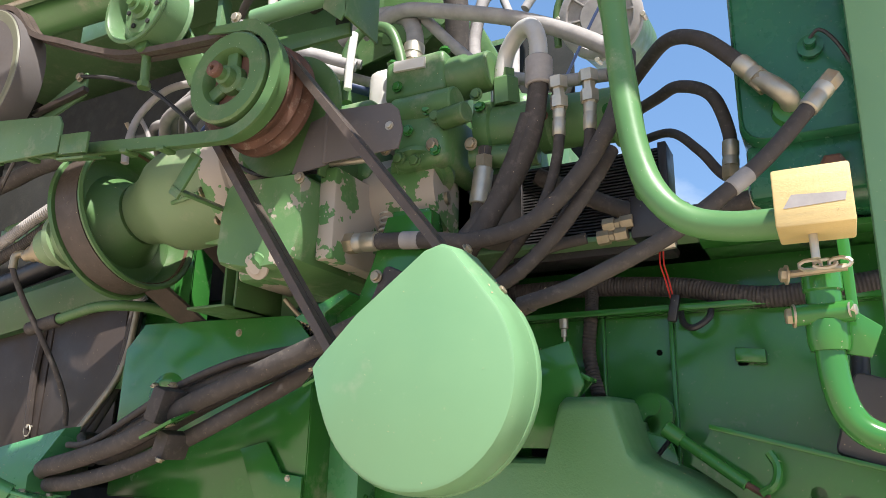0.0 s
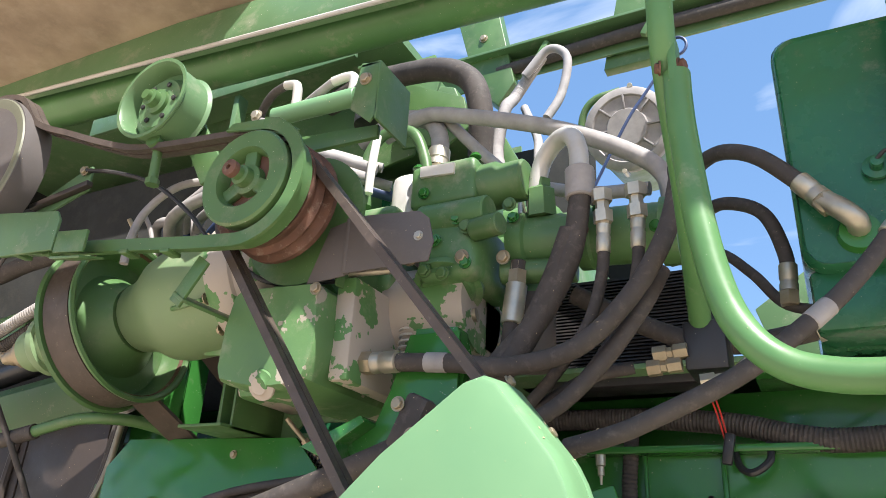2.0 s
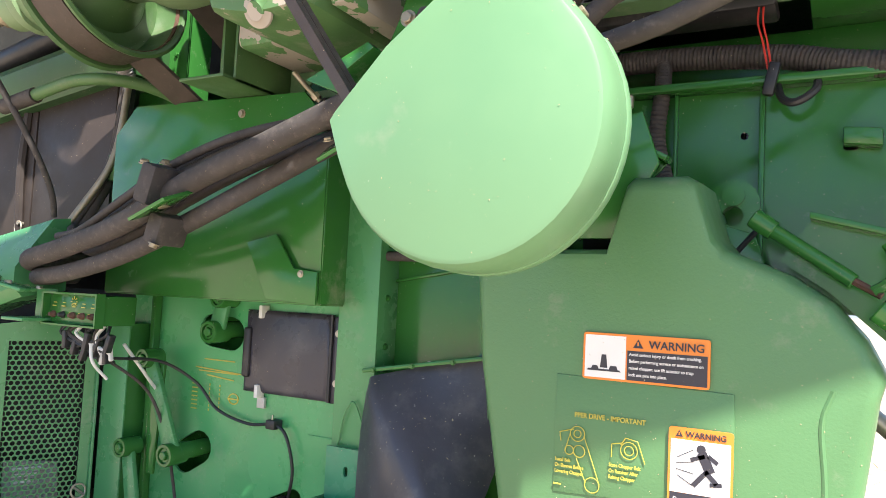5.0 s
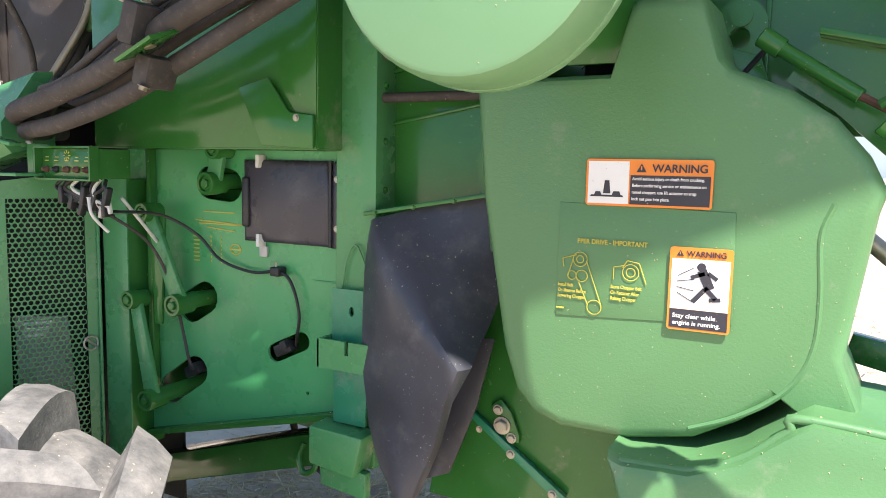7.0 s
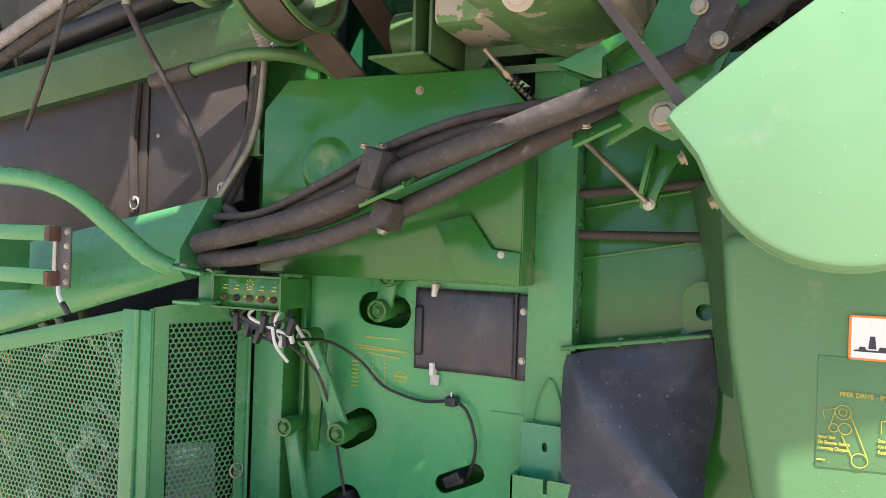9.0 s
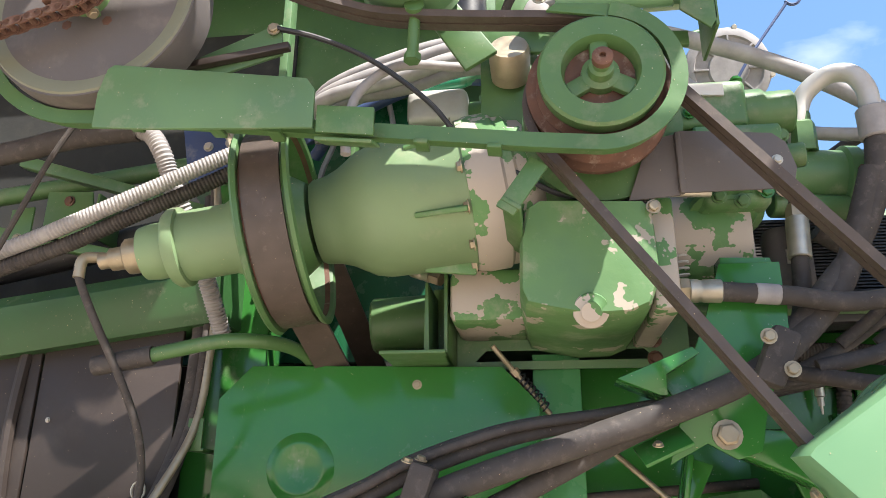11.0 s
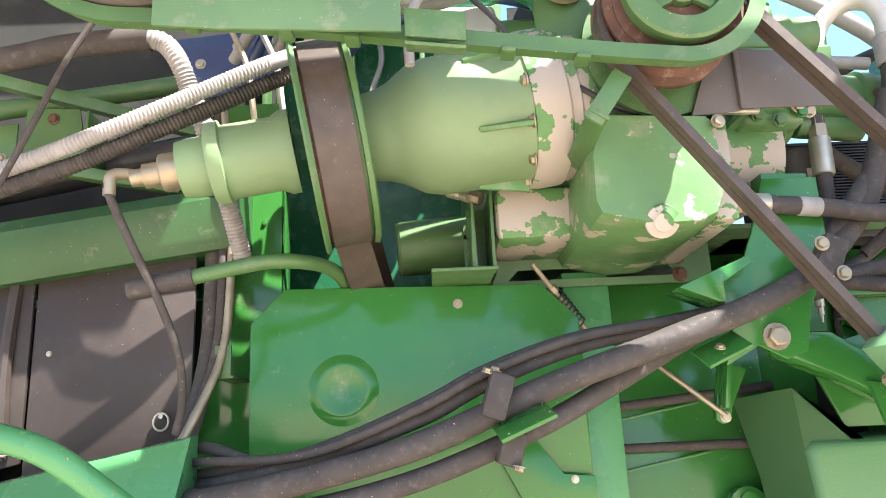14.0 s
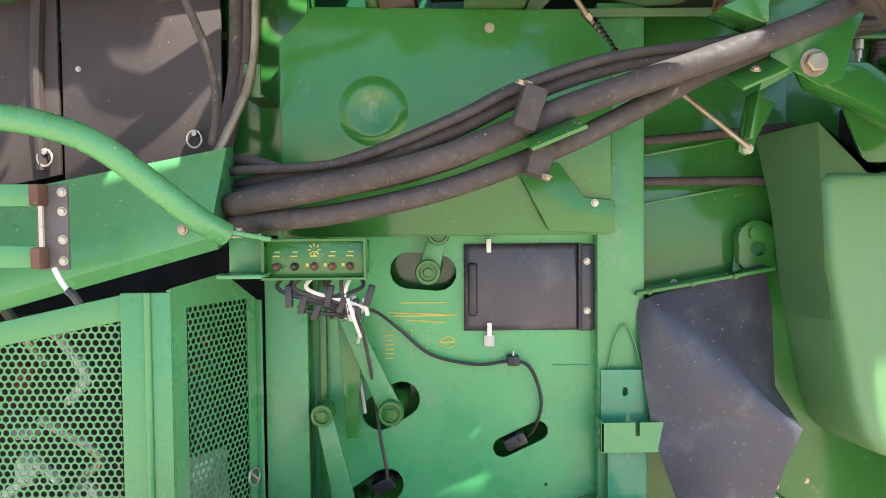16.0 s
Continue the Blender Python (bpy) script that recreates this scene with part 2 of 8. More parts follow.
def lathe(profile, at, axis=(0, -1, 0), seg=32):
    """Turns a profile of (way along the axis, radius) round an axis that starts at a place."""
    axis = Vector(axis).normalized()
    m = Matrix.Translation(at) @ axis.to_track_quat("Z", "Y").to_matrix().to_4x4()
    bm = bmesh.new()
    rings = []
    for a, r in profile:
        if r < 1e-5:
            rings.append([bm.verts.new(m @ Vector((0, 0, a)))])
        else:
            rings.append([bm.verts.new(m @ Vector((r * math.cos(t), r * math.sin(t), a))) for t in np.linspace(0, 2 * math.pi, seg, endpoint=False)])
    for p, q in zip(rings, rings[1:]):
        for i in range(seg):
            j = (i + 1) % seg
            f = [p[i % len(p)], p[j % len(p)], q[j % len(q)], q[i % len(q)]]
            f = list(dict.fromkeys(f))
            if len(f) > 2:
                bm.faces.new(f)
    for r in (rings[0], rings[-1]):
        if len(r) > 2:
            bm.faces.new(r)
    return bm


def rod(p, q, r, seg=16):
    p, q = Vector(p), Vector(q)
    d = (q - p).length
    return lathe([(0, 0), (0, r * 0.9), (min(0.1 * r, d / 4), r), (d - min(0.1 * r, d / 4), r), (d, r * 0.9), (d, 0)], p, q - p, seg)


def spline(points, sub=6):
    p = [Vector(v) for v in points]
    p = [2 * p[0] - p[1], *p, 2 * p[-1] - p[-2]]
    out = []
    for a, b, c, d in zip(p, p[1:], p[2:], p[3:]):
        for t in np.linspace(0, 1, sub, endpoint=False):
            out.append(0.5 * ((2 * b) + (c - a) * t + (2 * a - 5 * b + 4 * c - d) * t * t + (3 * b - a - 3 * c + d) * t ** 3))
    return out + [p[-2]]


def tube(points, r, seg=12, sub=6, ribs=0.0, pitch=0.006, section=None):
    """A hose or pipe along a smooth path; with ribs it is corrugated. section: an outline (across, up) in place of a circle."""
    path = spline(points, sub) if sub > 1 else [Vector(v) for v in points]
    if ribs:
        fine, length = [path[0]], 0.0
        for a, b in zip(path, path[1:]):
            k = max(1, int((b - a).length / (pitch / 2)))
            fine += [a.lerp(b, (i + 1) / k) for i in range(k)]
        path = fine
    bm = bmesh.new()
    rings, normal = [], None
    for i, p in enumerate(path):
        t = (path[min(i + 1, len(path) - 1)] - path[max(i - 1, 0)]).normalized()
        if normal is None:
            normal = t.orthogonal().normalized() if section is None else (Vector((0, 1, 0)) - t * t.y).normalized()
        normal = (normal - t * normal.dot(t)).normalized()
        side = t.cross(normal)
        rr = r * (1 + (ribs if i % 2 else -ribs)) if ribs else r
        if section:
            rings.append([bm.verts.new(p + normal * a + side * b) for a, b in section])
        else:
            rings.append([bm.verts.new(p + (normal * math.cos(a) + side * math.sin(a)) * rr) for a in np.linspace(0, 2 * math.pi, seg, endpoint=False)])
    k = len(rings[0])
    for p, q in zip(rings, rings[1:]):
        for i in range(k):
            bm.faces.new((p[i], p[(i + 1) % k], q[(i + 1) % k], q[i]))
    bm.faces.new(rings[0])
    bm.faces.new(rings[-1])
    return bm


def joined(*bms):
    out = bmesh.new()
    for b in bms:
        me = bpy.data.meshes.new("piece")
        b.to_mesh(me)
        b.free()
        out.from_mesh(me)
        bpy.data.meshes.remove(me)
    return out


BOLTS = {}


def bolt(parent, at, axis=(0, -1, 0), r=0.008, mat=None, name="bolt"):
    """A hexagon head on a washer."""
    mat = mat or BRASS
    key = (round(r, 4), mat.name)
    if key not in BOLTS:
        bm = joined(lathe([(0, 0), (0, r * 1.35), (r * 0.25, r * 1.35), (r * 0.25, 0)], (0, 0, 0), (0, 0, 1), 14),
                    lathe([(r * 0.25, 0), (r * 0.25, r), (r * 0.85, r), (r * 1.0, r * 0.8), (r * 1.0, 0)], (0, 0, 0), (0, 0, 1), 6))
        finish(bm)
        me = bpy.data.meshes.new("bolt")
        bm.to_mesh(me)
        bm.free()
        me.materials.append(mat)
        BOLTS[key] = me
    ob = part(name, BOLTS[key], mat, parent)
    m = Matrix.Translation(at) @ Vector(axis).to_track_quat("Z", "Y").to_matrix().to_4x4() @ pose(0, 0, 0, 0, 0, 17 * (len(bpy.data.objects) % 5))
    if parent:
        ob.matrix_parent_inverse = Matrix.Identity(4)
        ob.matrix_basis = BASE[parent.name].inverted() @ m
    else:
        ob.matrix_basis = m
    return ob


def hose(name, points, r, mat, label, category="hose", group="", ends=(), ribs=0.0, sleeves=(), seg=12):
    """A hose with crimped ferrules and nuts at the ends asked for."""
    e = thing(name, points[0], label, category, group)
    part("hose_body", tube(points, r, seg, 7, ribs), mat, e)
    path = spline(points, 7)
    for which in ends:
        p, q = (path[0], path[2]) if which == 0 else (path[-1], path[-3])
        d = (q - p).normalized()
        part("ferrule", lathe([(0.0, r * 0.8), (0.0, r * 1.22), (0.012, r * 1.22), (0.014, r * 1.12), (0.018, r * 1.12), (0.02, r * 1.22), (0.045, r * 1.22), (0.047, r * 1.05)], p, d, 18), STEEL, e, "crimped steel ferrule")
        part("nut", lathe([(-0.024, 0), (-0.024, r * 1.2), (-0.022, r * 1.32), (-0.002, r * 1.32), (0.0, r * 1.2), (0.0, 0)], p, d, 6), BRASS, e, "zinc hexagon nut")
    for f in sleeves:
        i = int(f * (len(path) - 2))
        part("band", rod(path[i] + (path[i] - path[i + 1]).normalized() * 0.018, path[i] + (path[i + 1] - path[i]).normalized() * 0.018, r * 1.08), GREY_HOSE, e, "worn pale band")
    return e


# ---- the ground ----
def ground():
    bm = bmesh.new()
    xs = np.concatenate([np.linspace(-400, -9, 14), np.linspace(-8, 8, 90), np.linspace(9, 400, 14)])
    ys = np.concatenate([np.linspace(-300, -7, 12), np.linspace(-6, 10, 90), np.linspace(11, 900, 16)])
    vs = [[bm.verts.new((x, y, 0.05 * (noise.noise((x * 0.9, y * 0.9, 3)) + 0.5 * noise.noise((x * 3, y * 3, 7))) if abs(x) < 9 and -7 < y < 11 else 0.0)) for x in xs] for y in ys]
    for a, b in zip(vs, vs[1:]):
        for i in range(len(xs) - 1):
            bm.faces.new((a[i], a[i + 1], b[i + 1], b[i]))
    g = single("ground", bm, SOIL, "dry brown field soil strewn with chaff", "ground", kind="structure")
    bm = bmesh.new()
    rnd = random.Random(4)
    for _ in range(11000):
        x, y = (rnd.uniform(-4.5, 5), rnd.uniform(-0.2, 9)) if _ < 5200 else (rnd.uniform(-2.6, 0.8), rnd.uniform(0.9, 3.2))
        a, t, s = rnd.uniform(0, 6.3), rnd.uniform(-0.2, 0.5), rnd.uniform(0.04, 0.16)
        d = Vector((math.cos(a) * math.cos(t), math.sin(a) * math.cos(t), math.sin(t))) * s
        w = Vector((-math.sin(a), math.cos(a), 0)) * rnd.uniform(0.002, 0.005)
        p = Vector((x, y, 0.03))
        u = Vector((0, 0, 0.004))
        v = [bm.verts.new(q) for q in (p - w, p + w, p + u, p + d - w, p + d + w, p + d + u)]
        for f in ((0, 1, 4, 3), (1, 2, 5, 4), (2, 0, 3, 5)):
            bm.faces.new([v[i] for i in f])
    single("straw", bm, STRAW, "loose pale straw lying on the soil", "straw", kind="stuff")


ground()


# ---- body walls of the machine ----
# the slotted panel and what is fixed to it, set a little forward
NEARER = Matrix.Translation((-1.277, -0.065, 1.524)) @ Matrix.Scale(0.979, 4) @ Matrix.Translation((1.277, 0.065, -1.524))


def body():
    e = thing("wall_body", (-0.6, 1.4, 0.8), "green sheet steel side wall of the harvester body", "wall", kind="structure")
    # slotted lower panel
    outer = [(-1.60, 0.82), (-1.06, 0.955), (-0.95, 0.985), (-0.95, 1.56), (-1.60, 1.56)]
    slots = [obround(-1.345, 1.43, -1.285, 1.425, 0.036), obround(-1.404, 1.148, -1.360, 1.174, 0.036),
             obround(-1.474, 0.946, -1.392, 1.002, 0.034), obround(-1.16, 1.075, -1.09, 1.108, 0.02), circle(-1.075, 1.00, 0.004, 8)]
    INSET.append(NEARER)
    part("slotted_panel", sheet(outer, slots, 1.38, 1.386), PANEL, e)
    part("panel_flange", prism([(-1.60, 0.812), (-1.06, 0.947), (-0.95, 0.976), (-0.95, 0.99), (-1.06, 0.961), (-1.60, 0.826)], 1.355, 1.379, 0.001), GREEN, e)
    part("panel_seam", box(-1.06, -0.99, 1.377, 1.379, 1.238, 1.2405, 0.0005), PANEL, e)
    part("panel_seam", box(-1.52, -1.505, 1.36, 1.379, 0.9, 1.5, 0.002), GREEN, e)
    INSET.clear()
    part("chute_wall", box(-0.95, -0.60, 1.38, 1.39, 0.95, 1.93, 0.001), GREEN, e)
    for z0, z1 in ((1.695, 1.735), (1.60, 1.605)):
        part("seam_rib", prism([(-0.90, z0 - 0.05), (-0.62, z0), (-0.62, z0 + 0.006), (-0.90, z0 - 0.044)], 1.372, 1.38, 0.001), GREEN, e)
    part("rear_wall", sheet([(-0.62, 1.02), (-0.20, 1.02), (-0.20, 1.42), (-0.15, 1.53), (0.62, 1.53), (0.62, 1.88), (-0.62, 1.88)], [circle(-0.29, 1.80, 0.006, 8), obround(-0.15, 1.775, -0.14, 1.775, 0.005, 6)], 1.40, 1.406), GREEN, e)
    part("rear_ledge", box(-0.62, 0.6, 1.36, 1.402, 1.87, 1.882, 0.002), GREEN, e)
    part("wall_rib", box(-0.268, -0.260, 1.385, 1.40, 1.05, 1.87, 0.002), GREEN, e)
    part("wall_rib", box(-0.395, -0.389, 1.385, 1.40, 1.60, 1.87, 0.002), GREEN, e)
    part("recess_wall", box(-0.62, 0.62, 1.52, 1.53, 1.86, 2.03, 0.001), GREEN, e)
    part("upper_ledge", box(-0.62, 0.62, 1.38, 1.53, 2.0, 2.012, 0.002), GREEN, e)
    # added dark sheets, mostly unseen: shade the ground below and stop light gaps
    part("inner_shade_wall", box(-2.9, -0.28, 2.05, 2.06, 0.75, 2.05, 0.0), DARK, e)
    part("ground_shade_floor", box(-2.9, -0.28, 1.42, 3.0, 1.0, 1.01, 0.0), DARK, e)
    part("rear_shade_side", box(-0.30, -0.29, 1.42, 2.05, 0.75, 1.86, 0.0), DARK, e)
    part("rear_shade_sheet", box(-0.28, 0.60, 1.46, 1.465, 1.55, 1.86, 0.0), DARK, e)
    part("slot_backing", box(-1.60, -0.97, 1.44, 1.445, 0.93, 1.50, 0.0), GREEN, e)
    part("side_sheet", prism([(-0.80, 0.86), (-0.46, 0.86), (-0.30, 1.15), (-0.30, 1.50), (-0.70, 1.50)], 1.362, 1.368, 0.001), GREEN, e)
    # engine deck
    part("engine_deck_front", sheet([(-1.17, 1.90), (-0.70, 1.90), (-0.70, 2.03), (-1.17, 2.03)], [[(-1.09, 1.885 + 0.03), (-0.76, 1.885 + 0.03), (-0.78, 1.905 + 0.03), (-1.07, 1.905 + 0.03)]], 1.30, 1.306), GREEN_DUSTY, e)
    part("engine_deck", box(-1.17, -0.2, 1.30, 1.95, 2.00, 2.01, 0.001), GREEN_DUSTY, e)
    for x in (-0.94, -0.82, -0.70):
        bolt(e, (x, 1.38, 1.40 + 0.02 * (x + 0.9)), r=0.005, mat=STEEL)
    return e


body()


def jamb():
    e = thing("door_jamb", (-1.55, 1.3, 0.7), "green steel jamb between the screen door and the panel", "jamb", kind="structure")
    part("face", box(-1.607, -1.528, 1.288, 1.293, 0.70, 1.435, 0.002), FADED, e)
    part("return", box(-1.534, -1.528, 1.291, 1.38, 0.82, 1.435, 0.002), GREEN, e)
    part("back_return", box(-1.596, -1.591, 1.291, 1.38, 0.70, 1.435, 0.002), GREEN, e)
    return e


jamb()


def post():
    e = thing("post", (-1.57, 1.40, 1.5), "green folded sheet steel post beside the engine bay", "post", kind="structure")
    part("web", box(-1.70, -1.535, 1.40, 1.406, 1.50, 2.35, 0.002), GREEN, e)
    part("flange", box(-1.541, -1.535, 1.40, 1.47, 1.50, 2.35, 0.002), GREEN, e)
    for z in (1.62, 1.80, 2.08):
        bolt(e, (-1.575, 1.40, z), r=0.005, mat=GREEN)
    return e


post()


def upright_strip():
    e = thing("upright", (-0.94, 1.30, 0.87), "green steel upright with a slotted holder bolted on", "upright", kind="structure")
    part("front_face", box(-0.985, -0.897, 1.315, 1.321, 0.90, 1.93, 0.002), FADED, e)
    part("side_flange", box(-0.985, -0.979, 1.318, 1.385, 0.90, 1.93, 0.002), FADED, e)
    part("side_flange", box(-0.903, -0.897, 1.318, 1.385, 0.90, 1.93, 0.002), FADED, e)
    part("hook_wire", tube([(-0.967, 1.31, 1.245), (-0.955, 1.308, 1.30), (-0.935, 1.306, 1.328), (-0.918, 1.308, 1.30), (-0.902, 1.31, 1.245)], 0.002, 6), FADED, e)
    part("backing_plate", sheet([(-0.982, 1.145), (-0.895, 1.145), (-0.895, 1.245), (-0.982, 1.245)], [obround(-0.937, 1.20, -0.937, 1.208, 0.005, 5)], 1.298, 1.304), TEAL, e, "green plate with sky reflection in its colour")
    part("slotted_clip", sheet([(-0.99, 1.10), (-0.872, 1.10), (-0.872, 1.155), (-0.919, 1.155), (-0.919, 1.13), (-0.927, 1.13), (-0.927, 1.155), (-0.99, 1.155)], [], 1.262, 1.268), FADED, e)
    part("clip_side", box(-0.99, -0.984, 1.262, 1.32, 1.10, 1.155, 0.001), FADED, e)
    part("lower_bracket", prism([(-0.972, 0.99), (-0.90, 0.99), (-0.895, 1.10), (-0.972, 1.10)], 1.29, 1.296), TEAL, e)
    part("foot", prism([(-1.0, 0.915), (-0.90, 0.905), (-0.88, 0.985), (-1.0, 0.99)], 1.25, 1.31, 0.006), FADED, e)
    part("foot_tab", prism([(-0.985, 0.87), (-0.885, 0.86), (-0.885, 0.91), (-0.99, 0.92)], 1.27, 1.29, 0.002), FADED, e)
    for z in (1.43, 1.62, 1.52):
        bolt(e, (-0.897, 1.345, z), (1, 0, 0), 0.005, GREEN)
    return e


upright_strip()


def lower_rail():
    e = thing("lower_rail", (-1.4, 1.5, 0.66), "green box section rail under the slotted panel", "rail", kind="structure")
    part("beam", prism([(-1.75, 0.62), (-1.0, 0.85), (-1.0, 0.925), (-1.75, 0.695)], 1.45, 1.53, 0.004), GREEN, e)
    part("hook", tube([(-1.16, 1.44, 0.86), (-1.165, 1.43, 0.83), (-1.15, 1.425, 0.80), (-1.125, 1.43, 0.81), (-1.125, 1.44, 0.84)], 0.007, 8), GREEN, e)
    return e


lower_rail()
hose("drain_hose", [(-1.33, 1.6, 0.86), (-1.28, 1.58, 0.78), (-1.17, 1.55, 0.735), (-1.05, 1.5, 0.745)], 0.009, RUBBER, "thin black hose hanging under the rail", ends=(1,))
single("axle_beam", rod((-2.2, 2.3, 0.62), (0.8, 1.7, 0.72), 0.08, 24), GREEN_DUSTY, "dull green round axle beam under the body", "axle")


# ---- sloping rail and dark side panels ----
def left_frame():
    e = thing("sloping_rail", (-1.7, 1.1, 1.44), "green folded steel rail with a bolted corner", "rail", kind="structure")
    bm = bmesh.new()
    ring = []
    for x in (-2.9, -1.634):
        d = 0.272 * (x + 1.634)
        ring.append([bm.verts.new(p) for p in ((x, 1.105, 1.485 + d), (x, 1.085, 1.505 + d), (x, 1.085, 1.545 + d), (x, 1.16, 1.652 + 0.7 * d), (x, 1.20, 1.658 + 0.7 * d), (x, 1.20, 1.50 + d))])
    a, b = ring
    for i in range(6):
        bm.faces.new((a[i], a[(i + 1) % 6], b[(i + 1) % 6], b[i]))
    bm.faces.new(a)
    bm.faces.new(b)
    part("rail_sheet", bm, FADED, e)
    bolt(e, (-1.683, 1.083, 1.517), r=0.0065)
    part("end_bracket", joined(prism([(-1.625, 1.443), (-1.555, 1.443), (-1.555, 1.505), (-1.625, 1.505)], 1.13, 1.134), box(-1.625, -1.555, 1.06, 1.134, 1.440, 1.446, 0.001)), FADED, e)
    bolt(e, (-1.60, 1.09, 1.503), (0, 0, 1), 0.008, STEEL)
    bolt(e, (-1.57, 1.10, 1.503), (0, 0, 1), 0.007, STEEL)
    return e


left_frame()


def hand_bar():
    e = thing("grab_bar", (-1.6, 0.98, 1.50), "bent green tube bar bolted at a flattened end", "bar")
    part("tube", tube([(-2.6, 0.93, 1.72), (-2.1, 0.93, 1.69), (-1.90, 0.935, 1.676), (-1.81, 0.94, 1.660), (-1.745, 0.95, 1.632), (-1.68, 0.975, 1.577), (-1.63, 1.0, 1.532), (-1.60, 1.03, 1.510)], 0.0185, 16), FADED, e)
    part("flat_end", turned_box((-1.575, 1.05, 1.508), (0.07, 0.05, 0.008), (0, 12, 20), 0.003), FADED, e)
    bolt(e, (-1.585, 1.045, 1.512), (0, 0, 1), 0.007, STEEL)
    return e


hand_bar()


def latch():
    e = thing("latch", (-1.86, 0.95, 1.46), "steel catch plate with rusty rollers on two green straps", "latch")
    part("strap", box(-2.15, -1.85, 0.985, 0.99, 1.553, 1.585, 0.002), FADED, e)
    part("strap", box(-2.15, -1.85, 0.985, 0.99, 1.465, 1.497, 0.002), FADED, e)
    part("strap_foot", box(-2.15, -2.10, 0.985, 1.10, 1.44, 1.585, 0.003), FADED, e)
    plate = part("catch_plate", prism([(-1.85, 1.462), (-1.805, 1.462), (-1.805, 1.583), (-1.85, 1.583)], 0.972, 0.977), SHIELD, e, "dirty steel plate")
    for z in (1.48, 1.568):
        part("roller", box(-1.846, -1.832, 0.945, 0.975, z - 0.015, z + 0.015, 0.003), RUST, e)
        part("pin", rod((-1.839, 0.965, 1.524), (-1.839, 0.965, z), 0.004, 8), STEEL, e)
    for z in (1.475, 1.505, 1.545, 1.572):
        bolt(plate, (-1.813, 0.972, z), r=0.005, mat=STEEL)
    part("lead", tube([(-1.82, 0.96, 1.465), (-1.81, 0.955, 1.45), (-1.80, 0.955, 1.435)], 0.004, 8), WHITE, e)
    part("lead_end", tube([(-1.80, 0.955, 1.435), (-1.79, 0.955, 1.425), (-1.785, 0.957, 1.415)], 0.006, 8), BLACK, e)
    return e


latch()


def dark_panel():
    e = thing("side_panel", (-2.1, 1.33, 1.6), "dust-browned dark panel in two halves with ring fasteners", "panel")
    s = 0.13
    for x0, x1 in ((-2.9, -1.998), (-1.992, -1.69)):
        part("panel_half", prism([(x0, 1.60 + s * (x0 + 1.7)), (x1, 1.66 + s * (x1 + 1.7)), (x1, 2.01 + s * (x1 + 1.7)), (x0, 2.01 + s * (x0 + 1.7))], 1.33, 1.34, 0.003), BROWN, e)
    part("rib", tube([(-2.03, 1.328, 1.63), (-2.035, 1.322, 1.8), (-2.03, 1.328, 1.97)], 0.012, 8), BROWN, e)
    for x, z in ((-2.022, 1.653), (-1.74, 1.685)):
        part("ring_fastener", tube([(x + 0.014 * math.cos(a), 1.318, z + 0.016 * math.sin(a)) for a in np.linspace(0, 6.28, 14)], 0.0022, 6, 1), STEEL, e)
        part("stud", rod((x, 1.33, z + 0.01), (x, 1.315, z + 0.01), 0.005, 8), STEEL, e)
    bolt(e, (-1.96, 1.33, 1.82), r=0.004, mat=STEEL)
    return e


dark_panel()


def upper_rail():
    e = thing("upper_rail", (-2.0, 1.2, 1.95), "sloping green sheet rail above the dark panel", "rail", kind="structure")
    for x0, x1 in ((-2.9, -1.60),):
        bm = bmesh.new()
        rings = []
        for x in (x0, x1):
            d = 0.13 * (x + 1.7)
            rings.append([bm.verts.new(p) for p in ((x, 1.30, 1.995 + d), (x, 1.285, 2.02 + d), (x, 1.275, 2.09 + d), (x, 1.30, 2.12 + d), (x, 1.45, 2.12 + d), (x, 1.45, 1.995 + d))])
        a, b = rings
        for i in range(6):
            bm.faces.new((a[i], a[(i + 1) % 6], b[(i + 1) % 6], b[i]))
        bm.faces.new(a)
        bm.faces.new(b)
        # darkened green carries the shade under the overhead parts
        part("rail_sheet", bm, GREEN_SHADED, e)
    return e


upper_rail()


# ---- perforated guards ----
def perforated(x0, x1, zfun, z0, y, pitch, r):
    """A sheet with staggered round holes between two edges, its top following zfun."""
    bm = bmesh.new()
    dz = pitch * 0.866
    rows = int((max(zfun(x0), zfun(x1)) - z0) / dz)
    for j in range(rows):
        for i in range(int((x1 - x0) / pitch)):
            x = x0 + pitch * (i + 0.5 + 0.5 * (j % 2))
            z = z0 + dz * (j + 0.5)
            if x > x1 - pitch * 0.3 or z > zfun(x) - dz * 0.5:
                continue
            outer = [bm.verts.new((x + pitch / 1.732 * math.cos(a), y, z + pitch / 1.732 * math.sin(a))) for a in [math.pi / 6 + k * math.pi / 3 for k in range(6)]]
            inner = [bm.verts.new((x + r * math.cos(a), y, z + r * math.sin(a))) for a in [math.pi / 6 + k * math.pi / 6 for k in range(12)]]
            deep = [bm.verts.new((v.co.x, y + 0.0018, v.co.z)) for v in inner]
            for k in range(6):
                a, b = outer[k], outer[(k + 1) % 6]
                p, q, s = inner[2 * k], inner[2 * k + 1], inner[(2 * k + 2) % 12]
                bm.faces.new((a, p, q))
                bm.faces.new((a, q, b))
                bm.faces.new((b, q, s))
            for k in range(12):
                bm.faces.new((inner[k], deep[k], deep[(k + 1) % 12], inner[(k + 1) % 12]))
    bmesh.ops.remove_doubles(bm, verts=bm.verts, dist=0.0004)
    return bm


SIDE_LEAF = Matrix.Translation((-1.708, 1.092, 0.0)) @ Matrix.Rotation(radians(66), 4, "Z")


